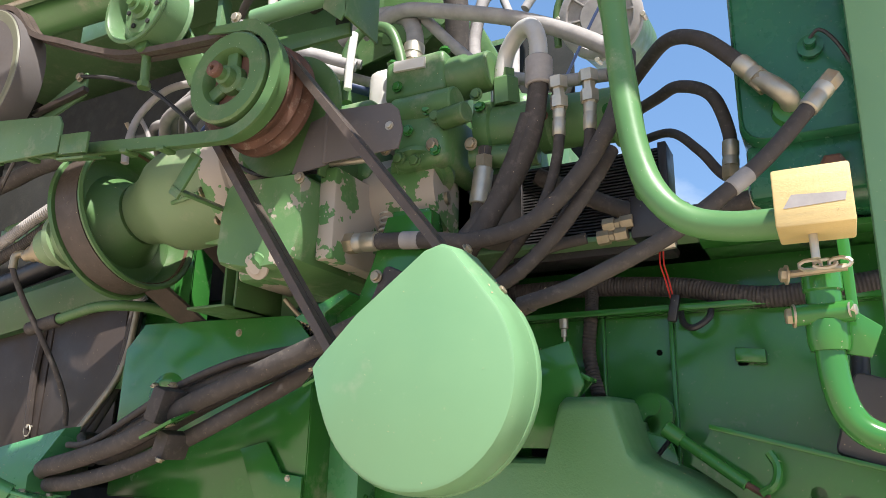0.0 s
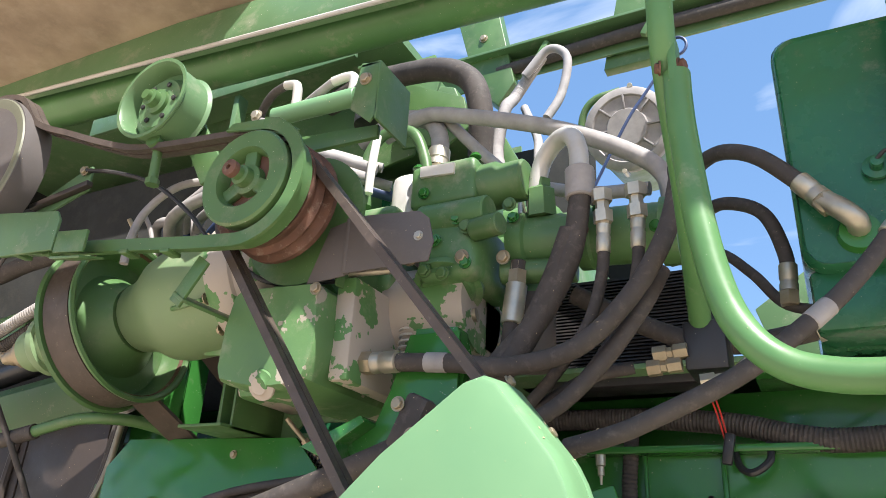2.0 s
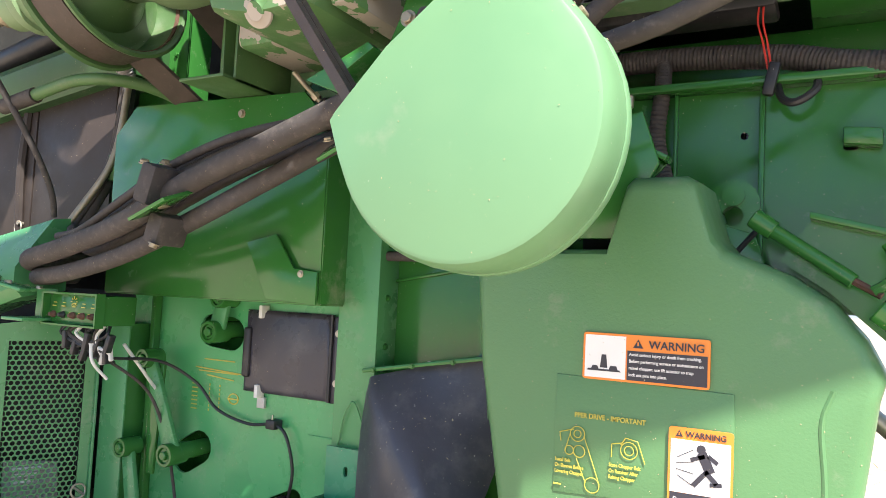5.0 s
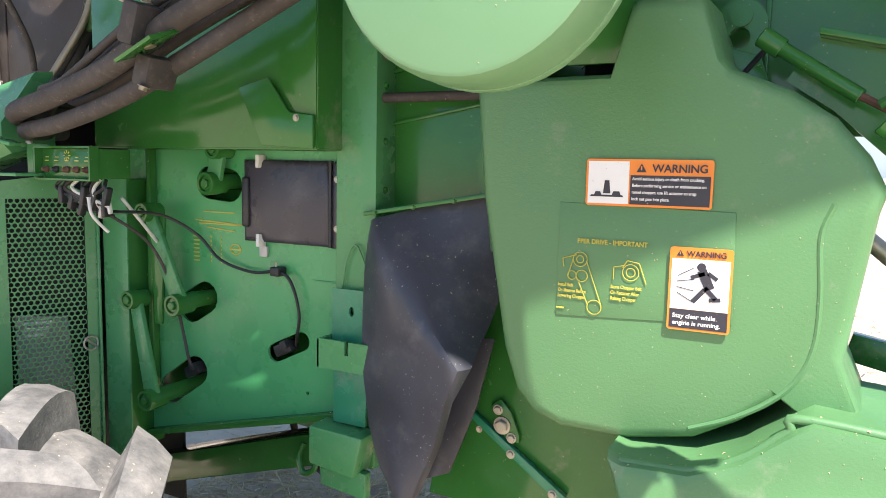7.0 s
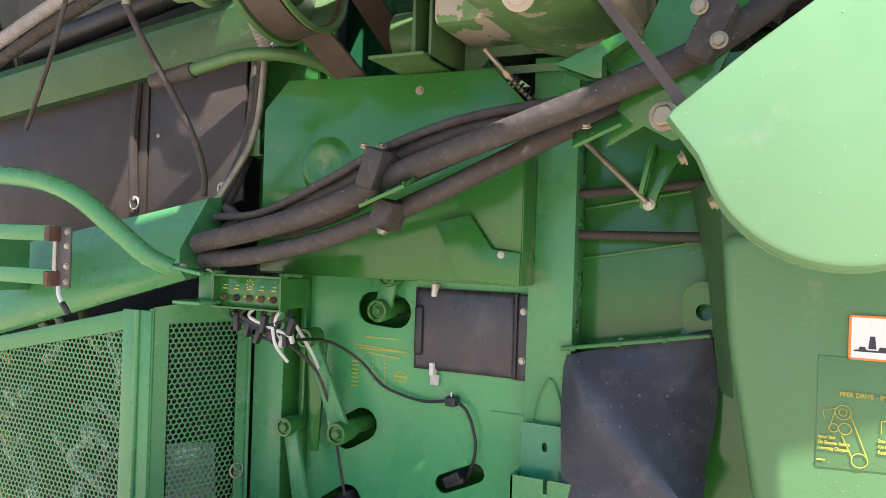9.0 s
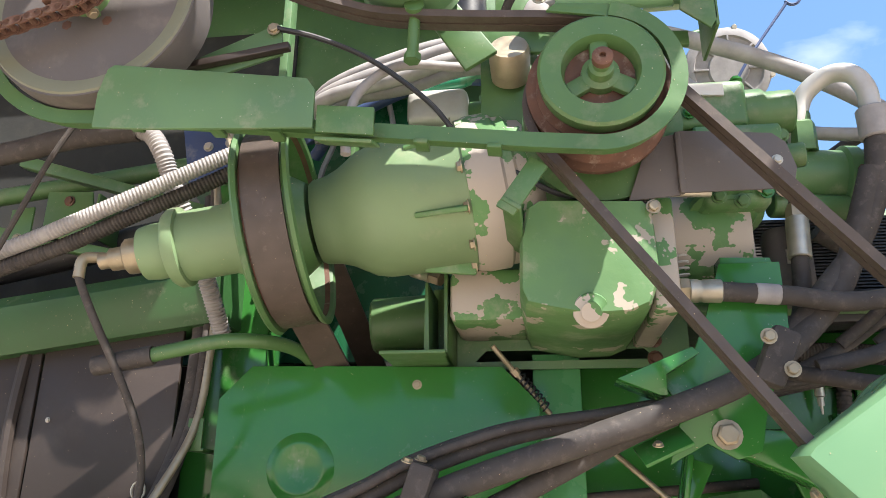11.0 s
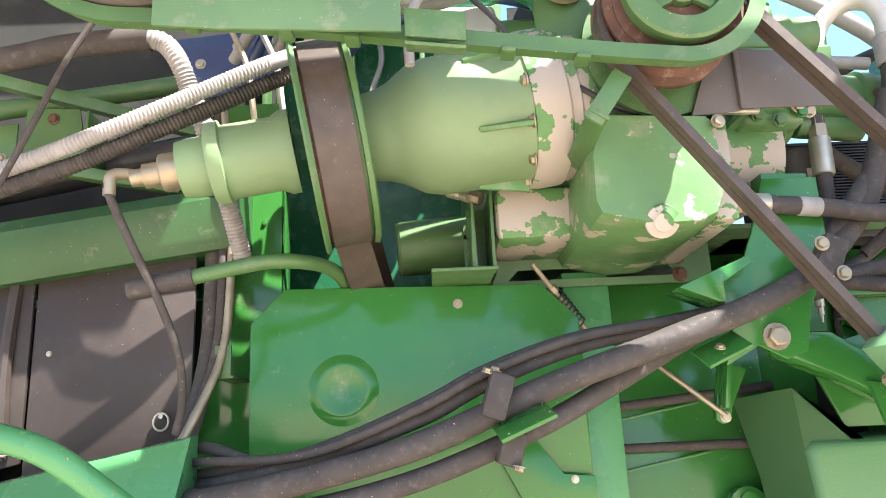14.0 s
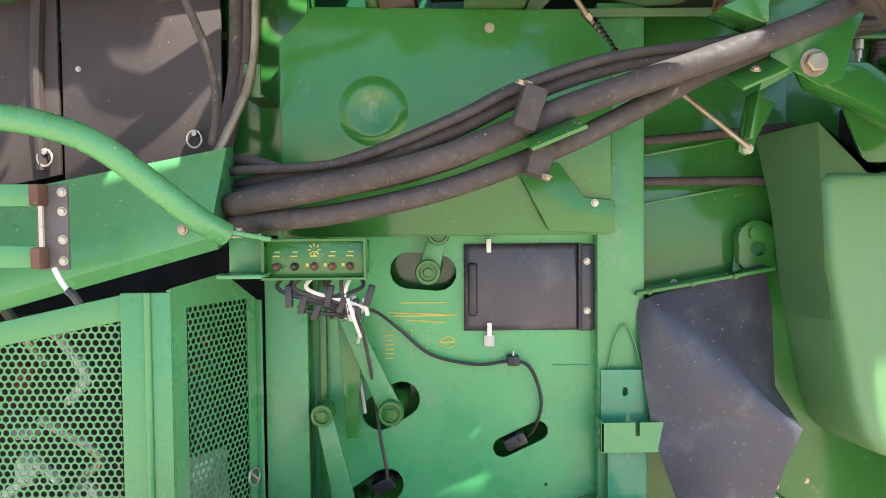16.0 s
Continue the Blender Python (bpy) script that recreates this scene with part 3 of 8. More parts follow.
def guard_door():
    e = thing("screen_door", (-1.9, 1.12, 0.7), "green perforated steel screen door with sloping top edge", "screen")
    top = lambda x: 1.395 + 0.20 * (x + 1.78)
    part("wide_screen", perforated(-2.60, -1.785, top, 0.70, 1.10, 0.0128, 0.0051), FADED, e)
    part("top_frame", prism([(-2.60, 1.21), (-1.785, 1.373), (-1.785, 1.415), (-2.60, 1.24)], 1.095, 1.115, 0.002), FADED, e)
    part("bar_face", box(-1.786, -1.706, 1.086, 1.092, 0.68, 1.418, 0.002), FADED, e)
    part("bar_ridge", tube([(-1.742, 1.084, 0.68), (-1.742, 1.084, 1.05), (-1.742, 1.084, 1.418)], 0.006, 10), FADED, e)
    # the side leaf, folded back towards the panel
    INSET.append(SIDE_LEAF)
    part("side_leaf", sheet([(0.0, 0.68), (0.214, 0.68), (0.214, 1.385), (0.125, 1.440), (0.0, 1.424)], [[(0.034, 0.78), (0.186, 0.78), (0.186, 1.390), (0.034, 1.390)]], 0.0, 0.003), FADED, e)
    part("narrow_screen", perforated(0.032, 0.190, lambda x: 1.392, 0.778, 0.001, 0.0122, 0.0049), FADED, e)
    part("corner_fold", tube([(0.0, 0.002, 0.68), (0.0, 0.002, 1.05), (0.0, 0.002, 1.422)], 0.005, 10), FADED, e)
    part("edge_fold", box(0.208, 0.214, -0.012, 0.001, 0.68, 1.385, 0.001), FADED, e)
    part("ring_latch", tube([(0.190 + 0.015 * math.cos(q), -0.006, 1.062 + 0.016 * math.sin(q)) for q in np.linspace(0, 6.28, 14)], 0.0022, 6, 1), STEEL, e)
    part("latch_stud", rod((0.178, -0.004, 1.074), (0.203, -0.006, 1.052), 0.003, 8), STEEL, e)
    INSET.clear()
    return e


guard_door()


def behind_screen():
    """Valves, pipes and plugs that show through the holes."""
    e = thing("valve_block", (-1.95, 1.3, 0.9), "cluttered block of pale fittings and pipes behind the screen", "valve block")
    rnd = random.Random(9)
    # added near-black backdrop in place of the shade behind the holes
    part("dark_backdrop", box(-2.9, -1.60, 1.50, 1.51, 0.6, 1.5, 0.0), DARK, e)
    for k in range(30):
        x, z = rnd.uniform(-2.3, -1.80), rnd.uniform(0.85, 1.36)
        m = (ALU, WOOD, ALU, WHITE, WHITE, RUST)[k % 6]
        a = rnd.uniform(0, 3.1)
        part("fitting", rod((x, 1.20, z), (x + 0.05 * math.cos(a), 1.18, z + 0.05 * math.sin(a)), rnd.uniform(0.008, 0.018), 6), m, e)
    for k in range(8):
        x, z = rnd.uniform(-2.2, -1.82), rnd.uniform(0.95, 1.3)
        part("pipe", tube([(x, 1.20, z), (x + rnd.uniform(-.06, .06), 1.17, z + 0.05), (x + rnd.uniform(-.09, .09), 1.18, z + 0.11)], 0.009, 8), (WHITE, GREY_HOSE, STEEL)[k % 3], e)
    # two more added dark sheets that keep the holes dark
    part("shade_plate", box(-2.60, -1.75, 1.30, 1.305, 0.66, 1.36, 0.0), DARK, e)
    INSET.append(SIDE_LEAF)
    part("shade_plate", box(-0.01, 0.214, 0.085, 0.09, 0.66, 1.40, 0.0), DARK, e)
    board = part("board", prism([(0.050, 0.90), (0.165, 0.90), (0.150, 1.125), (0.045, 1.135)], 0.022, 0.028, 0.002), GREY_HOSE, e, "pale plate with printing")
    for k in range(3):
        part("print_bar", box(0.062, 0.105 + 0.006 * k, 0.0205, 0.0225, 1.085 + 0.013 * k, 1.092 + 0.013 * k, 0), LABEL_WHITE, board)
    INSET.clear()
    return e


behind_screen()


# ---- bowed guard plate with its hoses ----
def guard_plate():
    e = thing("guard_plate", (-1.27, 1.25, 1.50), "glossy green steel guard plate with a pressed round boss", "guard")
    poly = [(-1.560, 1.503), (-0.975, 1.503), (-0.975, 1.832), (-1.037, 1.896), (-1.501, 1.906), (-1.560, 1.846)]
    plate = part("plate", prism(poly, 1.240, 1.246, 0.002), GREEN, e)
    part("side_flange", box(-0.979, -0.973, 1.243, 1.372, 1.503, 1.832, 0.002), GREEN, e)
    part("side_flange", box(-1.562, -1.556, 1.243, 1.372, 1.503, 1.846, 0.002), GREEN, e)
    part("bottom_flange", box(-1.56, -0.975, 1.243, 1.372, 1.500, 1.506, 0.002), GREEN, e)
    part("boss", lathe([(-0.004, 0.066), (0.0, 0.062), (0.004, 0.054), (0.009, 0.047), (0.010, 0.042), (0.0075, 0.034), (0.006, 0.0)], (-1.397, 1.240, 1.722), (0, -1, 0), 40), GREEN, e)
    part("corner_plate", prism([(-1.142, 1.612), (-1.072, 1.628), (-1.026, 1.566), (-0.972, 1.56), (-0.972, 1.502), (-1.088, 1.508)], 1.226, 1.232, 0.001), GREEN, e)
    bolt(plate, (-1.190, 1.240, 1.866), r=0.0065)
    bolt(e, (-1.008, 1.226, 1.556), r=0.005, mat=STEEL)
    return e


guard_plate()
BUNDLE = "hose bundle"
low_end = [(-1.68, 1.25, 1.532), (-1.62, 1.15, 1.528), (-1.56, 1.09, 1.529), (-1.435, 1.07, 1.540), (-1.261, 1.06, 1.578), (-1.088, 1.06, 1.642), (-0.958, 1.08, 1.705), (-0.83, 1.11, 1.77), (-0.70, 1.16, 1.82), (-0.5, 1.25, 1.87)]
hose("hydraulic_hose", low_end, 0.0165, RUBBER, "thick dusty black hydraulic hose in a clamped bundle", group=BUNDLE)
hose("hydraulic_hose", [(-1.68, 1.25, 1.560), (-1.62, 1.14, 1.556), (-1.56, 1.07, 1.562), (-1.431, 1.05, 1.584), (-1.261, 1.04, 1.626), (-1.091, 1.03, 1.692), (-0.922, 1.03, 1.748), (-0.753, 1.03, 1.805), (-0.652, 1.05, 1.852), (-0.56, 1.08, 1.925), (-0.50, 1.09, 2.00), (-0.455, 1.10, 2.10), (-0.425, 1.10, 2.18)], 0.0195, RUBBER, "thick dusty black hydraulic hose bleached where the sun falls", group=BUNDLE)
for k, (dz, dy, r) in enumerate(((0.030, 0.02, 0.011), (0.052, 0.03, 0.009), (0.046, 0.0, 0.0075), (-0.016, 0.03, 0.010))):
    hose("hydraulic_hose", [(-1.68, 1.26 + dy, 1.575 + 0.02 * k), (-1.60, 1.15 + dy, 1.578 + 0.018 * k), (-1.43, 1.08 + dy, 1.592 + dz * 0.6), (-1.261, 1.05 + dy, 1.632 + dz), (-1.16, 1.05 + dy, 1.68 + dz), (-1.02, 1.06 + dy, 1.735 + dz * 0.8), (-0.87, 1.08 + dy, 1.778 + dz * 0.4), (-0.72, 1.11 + dy, 1.81 + dz * 0.3), (-0.52, 1.2 + dy, 1.86)], r, RUBBER, "thin dusty black hose lying along the bundle", group=BUNDLE)


def clamp():
    e = thing("hose_clamp", (-1.14, 1.02, 1.60), "black hose clamp on a small green tab with zinc bolts", "clamp")
    part("upper_block", turned_box((-1.148, 1.02, 1.688), (0.036, 0.062, 0.066), (0, 18, 0), 0.006), RUBBER, e)
    part("lower_block", turned_box((-1.132, 1.03, 1.615), (0.034, 0.062, 0.05), (0, 18, 0), 0.006), RUBBER, e)
    part("tab", turned_box((-1.115, 1.0, 1.652), (0.085, 0.07, 0.006), (20, -22, 0), 0.001), GREEN, e)
    for p in ((-1.162, 1.0, 1.722), (-1.148, 1.03, 1.726), (-1.125, 1.0, 1.59), (-1.108, 1.0, 1.648)):
        bolt(e, p, (0.3 if p[2] > 1.7 else -0.3, -0.2, 1 if p[2] > 1.6 else -1), 0.007)
    return e


clamp()


def pivot_bracket():
    e = thing("pivot_bracket", (-0.70, 1.06, 1.64), "green steel pivot bracket with a large zinc bolt", "bracket")
    part("plate", prism([(-0.80, 1.85), (-0.745, 1.875), (-0.72, 1.93), (-0.69, 2.02), (-0.60, 2.02), (-0.60, 1.90), (-0.645, 1.80), (-0.66, 1.738), (-0.695, 1.727), (-0.735, 1.75), (-0.79, 1.72), (-0.765, 1.80)], 1.065, 1.073), GREEN, e)
    part("pocket_rim", sheet([(-0.692, 1.895), (-0.600, 1.893), (-0.594, 1.96), (-0.61, 2.03), (-0.685, 2.033)], [[(-0.684, 1.903), (-0.608, 1.901), (-0.603, 1.96), (-0.618, 2.02), (-0.677, 2.023)]], 1.076, 1.116), GREEN, e)
    part("pocket_back", prism([(-0.692, 1.895), (-0.600, 1.893), (-0.594, 1.96), (-0.61, 2.03), (-0.685, 2.033)], 1.108, 1.115, 0.0), GREEN, e)
    part("foot_flange", prism([(-0.86, 1.84), (-0.75, 1.885), (-0.74, 1.875), (-0.79, 1.845), (-0.79, 1.815), (-0.80, 1.815)], 1.03, 1.10), GREEN, e)
    bolt(e, (-0.707, 1.065, 1.762), r=0.016)
    part("arm", prism([(-0.745, 1.74), (-0.70, 1.725), (-0.735, 1.66), (-0.738, 1.640), (-0.752, 1.634), (-0.764, 1.642), (-0.762, 1.66)], 1.205, 1.222), GREEN, e)
    part("arm_web", prism([(-0.745, 1.74), (-0.735, 1.74), (-0.752, 1.66), (-0.760, 1.66)], 1.17, 1.206), GREEN, e)
    part("lever", prism([(-0.70, 1.775), (-0.60, 1.772), (-0.52, 1.72), (-0.46, 1.70), (-0.46, 1.64), (-0.52, 1.655), (-0.60, 1.70), (-0.68, 1.735)], 1.10, 1.16, 0.008), GREEN, e)
    part("lever_ear", prism([(-0.56, 1.69), (-0.50, 1.68), (-0.525, 1.61), (-0.54, 1.61)], 1.09, 1.10), GREEN, e)
    bolt(e, (-0.748, 1.205, 1.646), r=0.007, mat=STEEL)
    bolt(e, (-0.762, 1.30, 1.95), (0.2, -1, 0), 0.011, RUST)
    bolt(e, (-0.762, 1.30, 1.915), (0.2, -1, 0), 0.011, RUST)
    part("tab", turned_box((-0.80, 1.05, 1.745), (0.075, 0.05, 0.006), (35, -24, 0), 0.001), GREEN, e)
    bolt(e, (-0.81, 1.03, 1.745), (0, -0.5, 1), 0.006)
    return e


pivot_bracket()


def arm_clamp():
    e = thing("hose_clamp", (-0.65, 1.03, 1.85), "black hose clamp bolted on the pivot bracket", "clamp")
    part("block", turned_box((-0.642, 1.005, 1.862), (0.04, 0.035, 0.085), (0, 25, 0), 0.008), RUBBER, e)
    bolt(e, (-0.655, 0.985, 1.888), r=0.0085)
    bolt(e, (-0.63, 0.985, 1.842), r=0.0085)
    return e


arm_clamp()


def links():
    single("link_rod", rod((-0.90, 1.245, 1.79), (-0.748, 1.20, 1.648), 0.005, 10), BRASS, "thin yellow zinc rod running to the bracket arm", "rod")
    e = thing("spring_rod", (-0.96, 1.27, 1.82), "threaded brass rod with a small coil spring", "rod")
    part("rod", rod((-1.053, 1.225, 1.930), (-0.955, 1.28, 1.815), 0.005, 10), BRASS, e)
    p, q = Vector((-1.01, 1.25, 1.88)), Vector((-0.965, 1.275, 1.826))
    d = (q - p).normalized()
    u = d.orthogonal().normalized()
    v = d.cross(u)
    part("spring", tube([p.lerp(q, t) + 0.0115 * (u * math.cos(t * 50) + v * math.sin(t * 50)) for t in np.linspace(0, 1, 80)], 0.0018, 5, 1), BLACK, e)
    part("nut", lathe([(0, 0), (0, 0.009), (0.012, 0.009), (0.012, 0)], p - d * 0.014, d, 6), BRASS, e)
    for z0, z1 in ((1.665, 1.70), (1.598, 1.598)):
        single("drive_rod", rod((-1.0, 1.34, z0), (-0.60, 1.34, z1), 0.009, 12), RUBBER, "dark rusty rod crossing behind the guard plate", "rod")


links()


# ---- control box, battery cover, arms ----
def control_box():
    e = thing("switch_box", (-1.48, 1.16, 1.43), "green steel switch box with five small toggle switches", "switch box")
    part("case", prism([(-1.563, 1.436), (-1.403, 1.438), (-1.402, 1.496), (-1.562, 1.496)], 1.120, 1.20, 0.002), GREEN, e)
    part("rim", sheet([(-1.567, 1.434), (-1.399, 1.434), (-1.399, 1.50), (-1.567, 1.50)], [[(-1.562, 1.4375), (-1.403, 1.4375), (-1.403, 1.496), (-1.562, 1.496)]], 1.105, 1.125), GREEN, e)
    for k, x in enumerate((-1.545, -1.516, -1.484, -1.455, -1.426)):
        sw = part("switch", lathe([(0, 0), (0, 0.0068), (0.004, 0.0068), (0.006, 0.005), (0.012, 0.0035), (0.013, 0)], (x, 1.12, 1.455), (0, -1, 0), 10), BLACK if k == 1 else RUST, e)
        part("symbol", box(x - 0.006, x + 0.005, 1.1185, 1.1200, 1.471, 1.473, 0.0), YELLOW, e)
        part("symbol", box(x - 0.003, x + 0.006, 1.1185, 1.1200, 1.478, 1.4795, 0.0), YELLOW, e)
        if k > 1:
            part("symbol", box(x - 0.014, x - 0.009, 1.1185, 1.1200, 1.455, 1.46, 0.0), YELLOW, e)
    for a in range(8):
        part("sun_symbol", turned_box((-1.484 + 0.008 * math.cos(a * 0.785), 1.119, 1.482 + 0.008 * math.sin(a * 0.785)), (0.005, 0.001, 0.0016), (0, -45 * a, 0), 0), YELLOW, e)
    rnd = random.Random(3)
    for k in range(9):
        x = -1.54 + 0.016 * k
        part("wire", tube([(x, 1.15, 1.437), (x + rnd.uniform(-.01, .01), 1.14, 1.415), (-1.46 + rnd.uniform(-.06, .05), 1.15, 1.385), (-1.44 + rnd.uniform(-.03, .03), 1.17, 1.365)], 0.0035, 6), (BLACK, BLACK, RUBBER, WHITE)[k % 4], e)
    for k in range(7):
        part("connector", turned_box((-1.53 + 0.022 * k, 1.14 + 0.006 * (k % 3), 1.405 - 0.012 * (k % 3)), (0.011, 0.014, 0.036), (0, rnd.uniform(-30, 30), 0), 0.002), BLACK, e)
    part("connector", turned_box((-1.427, 1.15, 1.373), (0.010, 0.010, 0.024), (0, 12, 0), 0.002), ALU, e)
    part("connector", turned_box((-1.405, 1.15, 1.385), (0.007, 0.008, 0.03), (0, -12, 0), 0.002), WHITE, e)
    return e


control_box()
INSET.append(NEARER)
hose("sensor_cable", [(-1.43, 1.2, 1.37), (-1.405, 1.30, 1.36), (-1.36, 1.36, 1.315), (-1.30, 1.365, 1.265), (-1.21, 1.365, 1.245), (-1.14, 1.362, 1.252), (-1.105, 1.362, 1.235), (-1.085, 1.365, 1.17), (-1.10, 1.375, 1.11), (-1.12, 1.40, 1.09)], 0.0033, BLACK, "black sensor cable clipped along the panel", "cable", seg=8)
hose("sensor_cable", [(-1.425, 1.18, 1.37), (-1.42, 1.28, 1.30), (-1.41, 1.33, 1.20), (-1.40, 1.35, 1.10), (-1.39, 1.355, 1.04), (-1.392, 1.37, 1.005)], 0.0034, RUBBER, "grey sensor cable hanging beside the arms", "cable", seg=8)
hose("white_lead", [(-1.435, 1.15, 1.40), (-1.425, 1.15, 1.365), (-1.418, 1.18, 1.33)], 0.0032, WHITE, "short pale braided lead below the switch box", "cable", seg=8)


def sensor(x, z, a):
    e = thing("sensor", (x, 1.39, z), "small black position sensor set in a slot", "sensor", "slot sensors")
    part("body", turned_box((x, 1.385, z), (0.045, 0.03, 0.024), (0, a, 0), 0.003), BLACK, e)
    part("plug", turned_box((x + 0.01, 1.375, z + 0.012), (0.016, 0.03, 0.016), (0, a, 0), 0.002), BLACK, e)


sensor(-1.135, 1.088, -25)
sensor(-1.398, 1.002, -25)


def link_arm(x0, z0, x1, z1, y):
    e = thing("lift_link", (x1, y, z1), "green forged link arm with round bolted ends", "arm", "link arms")
    d = Vector((x1 - x0, 0, z1 - z0))
    n = Vector((-d.z, 0, d.x)).normalized()
    a, b = Vector((x0, 0, z0)), Vector((x1, 0, z1))
    poly = [((a + n * 0.016)), ((b + n * 0.021)), ((b - n * 0.021)), ((a - n * 0.016))]
    part("bar", prism([(p.x, p.z) for p in poly], y, y + 0.012, 0.003), FADED, e)
    for x, z, r in ((x0, z0, 0.021), (x1, z1, 0.024)):
        part("eye", lathe([(-0.03, 0), (-0.03, r * 0.95), (0.014, r), (0.018, r * 0.93), (0.018, r * 0.70), (0.012, r * 0.65), (0.012, 0)], (x, y, z), (0, -1, 0), 24), GREEN, e)
        bolt(e, (x, y - 0.012, z), r=0.010, mat=GREEN)
    part("pivot_shaft", rod((x1 + 0.004, y + 0.01, z1 + 0.003), (x1 + 0.012, y + 0.16, z1 + 0.008), 0.019, 18), GREEN, e)
    return e


cable_clip = thing("cable_clip", (-1.14, 1.36, 1.25), "small black clip holding the sensor cable", "clip")
part("saddle", box(-1.152, -1.128, 1.352, 1.379, 1.243, 1.262, 0.003), BLACK, cable_clip)
part("tail", rod((-1.140, 1.360, 1.262), (-1.140, 1.360, 1.272), 0.002, 8), STEEL, cable_clip)
INSET.clear()
link_arm(-1.284, 1.502, -1.304, 1.431, 1.317)
link_arm(-1.462, 1.365, -1.375, 1.173, 1.288)
link_arm(-1.500, 1.173, -1.452, 0.956, 1.278)
hose("white_lead", [(-1.432, 1.20, 1.40), (-1.428, 1.26, 1.33), (-1.445, 1.32, 1.27), (-1.432, 1.325, 1.20), (-1.428, 1.33, 1.16)], 0.0036, WHITE, "long pale braided lead beside the link arms", "cable", seg=8)
single("arm_support", prism([(-1.475, 1.36), (-1.425, 1.36), (-1.440, 1.12), (-1.460, 1.12)], 1.300, 1.308, 0.002), GREEN, "narrow green steel strap behind the link arms", "strap")


def battery_cover():
    e = thing("manual_box", (-1.11, 1.34, 1.31), "black moulded plastic document box with pale latches", "box")
    x0, x1, z0, z1 = -1.236, -1.016, 1.315, 1.482
    bm = bmesh.new()
    loops = []
    for ins, y in ((0, 1.378), (0, 1.342), (0.006, 1.336), (0.012, 1.335)):
        loops.append([bm.verts.new(v) for v in ((x0 + ins, y, z0 + ins), (x1 - ins, y, z0 + ins), (x1 - ins, y, z1 - ins), (x0 + ins, y, z1 - ins))])
    apex = [bm.verts.new(v) for v in ((-1.120, 1.300, 1.40), (-1.098, 1.300, 1.40))]
    for a, b in zip(loops, loops[1:]):
        for i in range(4):
            bm.faces.new((a[i], a[(i + 1) % 4], b[(i + 1) % 4], b[i]))
    c = loops[-1]
    bm.faces.new((c[0], c[1], apex[1], apex[0]))
    bm.faces.new((c[2], c[3], apex[0], apex[1]))
    bm.faces.new((c[1], c[2], apex[1]))
    bm.faces.new((c[3], c[0], apex[0]))
    bm.faces.new(loops[0])
    lid = part("lid", bevel(bm, 0.003, 2, 0.25), LID, e)
    flange = part("hinge_flange", box(-1.017, -0.985, 1.338, 1.350, 1.313, 1.480, 0.004), LID, e)
    part("hinge_bead", rod((-1.014, 1.336, 1.315), (-1.014, 1.336, 1.482), 0.004, 8), BLACK, e)
    part("grip", box(-1.229, -1.211, 1.322, 1.345, 1.345, 1.447, 0.006, 3), BLACK, e)
    for z, dz in ((1.478, 1), (1.318, -1)):
        part("latch", prism([(-1.193, z - 0.012), (-1.184, z - 0.012), (-1.184, z + 0.014), (-1.193, z + 0.014)], 1.326, 1.348, 0.001), WHITE, lid, "pale plastic latch strap")
    part("latch_tag", box(-1.198, -1.178, 1.342, 1.349, 1.284, 1.306, 0.001), ALU, e)
    for z in (1.447, 1.352):
        bolt(flange, (-1.0, 1.338, z), r=0.005, mat=STEEL)
    return e


battery_cover()


def panel_print():
    """Yellow stencil printing on the panel."""
    e = thing("stencil_print", (-1.35, 1.38, 1.26), "faint yellow stencilled diagram and lines of print", "decal")
    for k, (x0, x1, z) in enumerate(((-1.36, -1.27, 1.365), (-1.385, -1.25, 1.346), (-1.375, -1.26, 1.339), (-1.35, -1.27, 1.331))):
        part("line", prism([(x0, z), (x1, z - 0.006 * (k % 2)), (x1, z + 0.0025 - 0.006 * (k % 2)), (x0, z + 0.0025)], 1.3782, 1.3795, 0), YELLOW, e)
    for i in range(7):
        part("line", box(-1.392, -1.375, 1.3782, 1.3795, 1.255 + 0.009 * i, 1.2575 + 0.009 * i, 0), YELLOW, e)
        part("line", box(-1.34, -1.338, 1.3782, 1.3795, 1.255 + 0.009 * i, 1.260 + 0.009 * i, 0), YELLOW, e)
        part("line", box(-1.31, -1.308, 1.3782, 1.3795, 1.255 + 0.009 * i, 1.260 + 0.009 * i, 0), YELLOW, e)
    part("drawing", tube([(-1.268 + 0.014 * math.cos(a), 1.3795, 1.288 + 0.011 * math.sin(a)) for a in np.linspace(0, 6.28, 12)], 0.0016, 4, 1), YELLOW, e)
    part("drawing", box(-1.285, -1.255, 1.3782, 1.3795, 1.286, 1.289, 0), YELLOW, e)


INSET.append(NEARER)
panel_print()
INSET.clear()


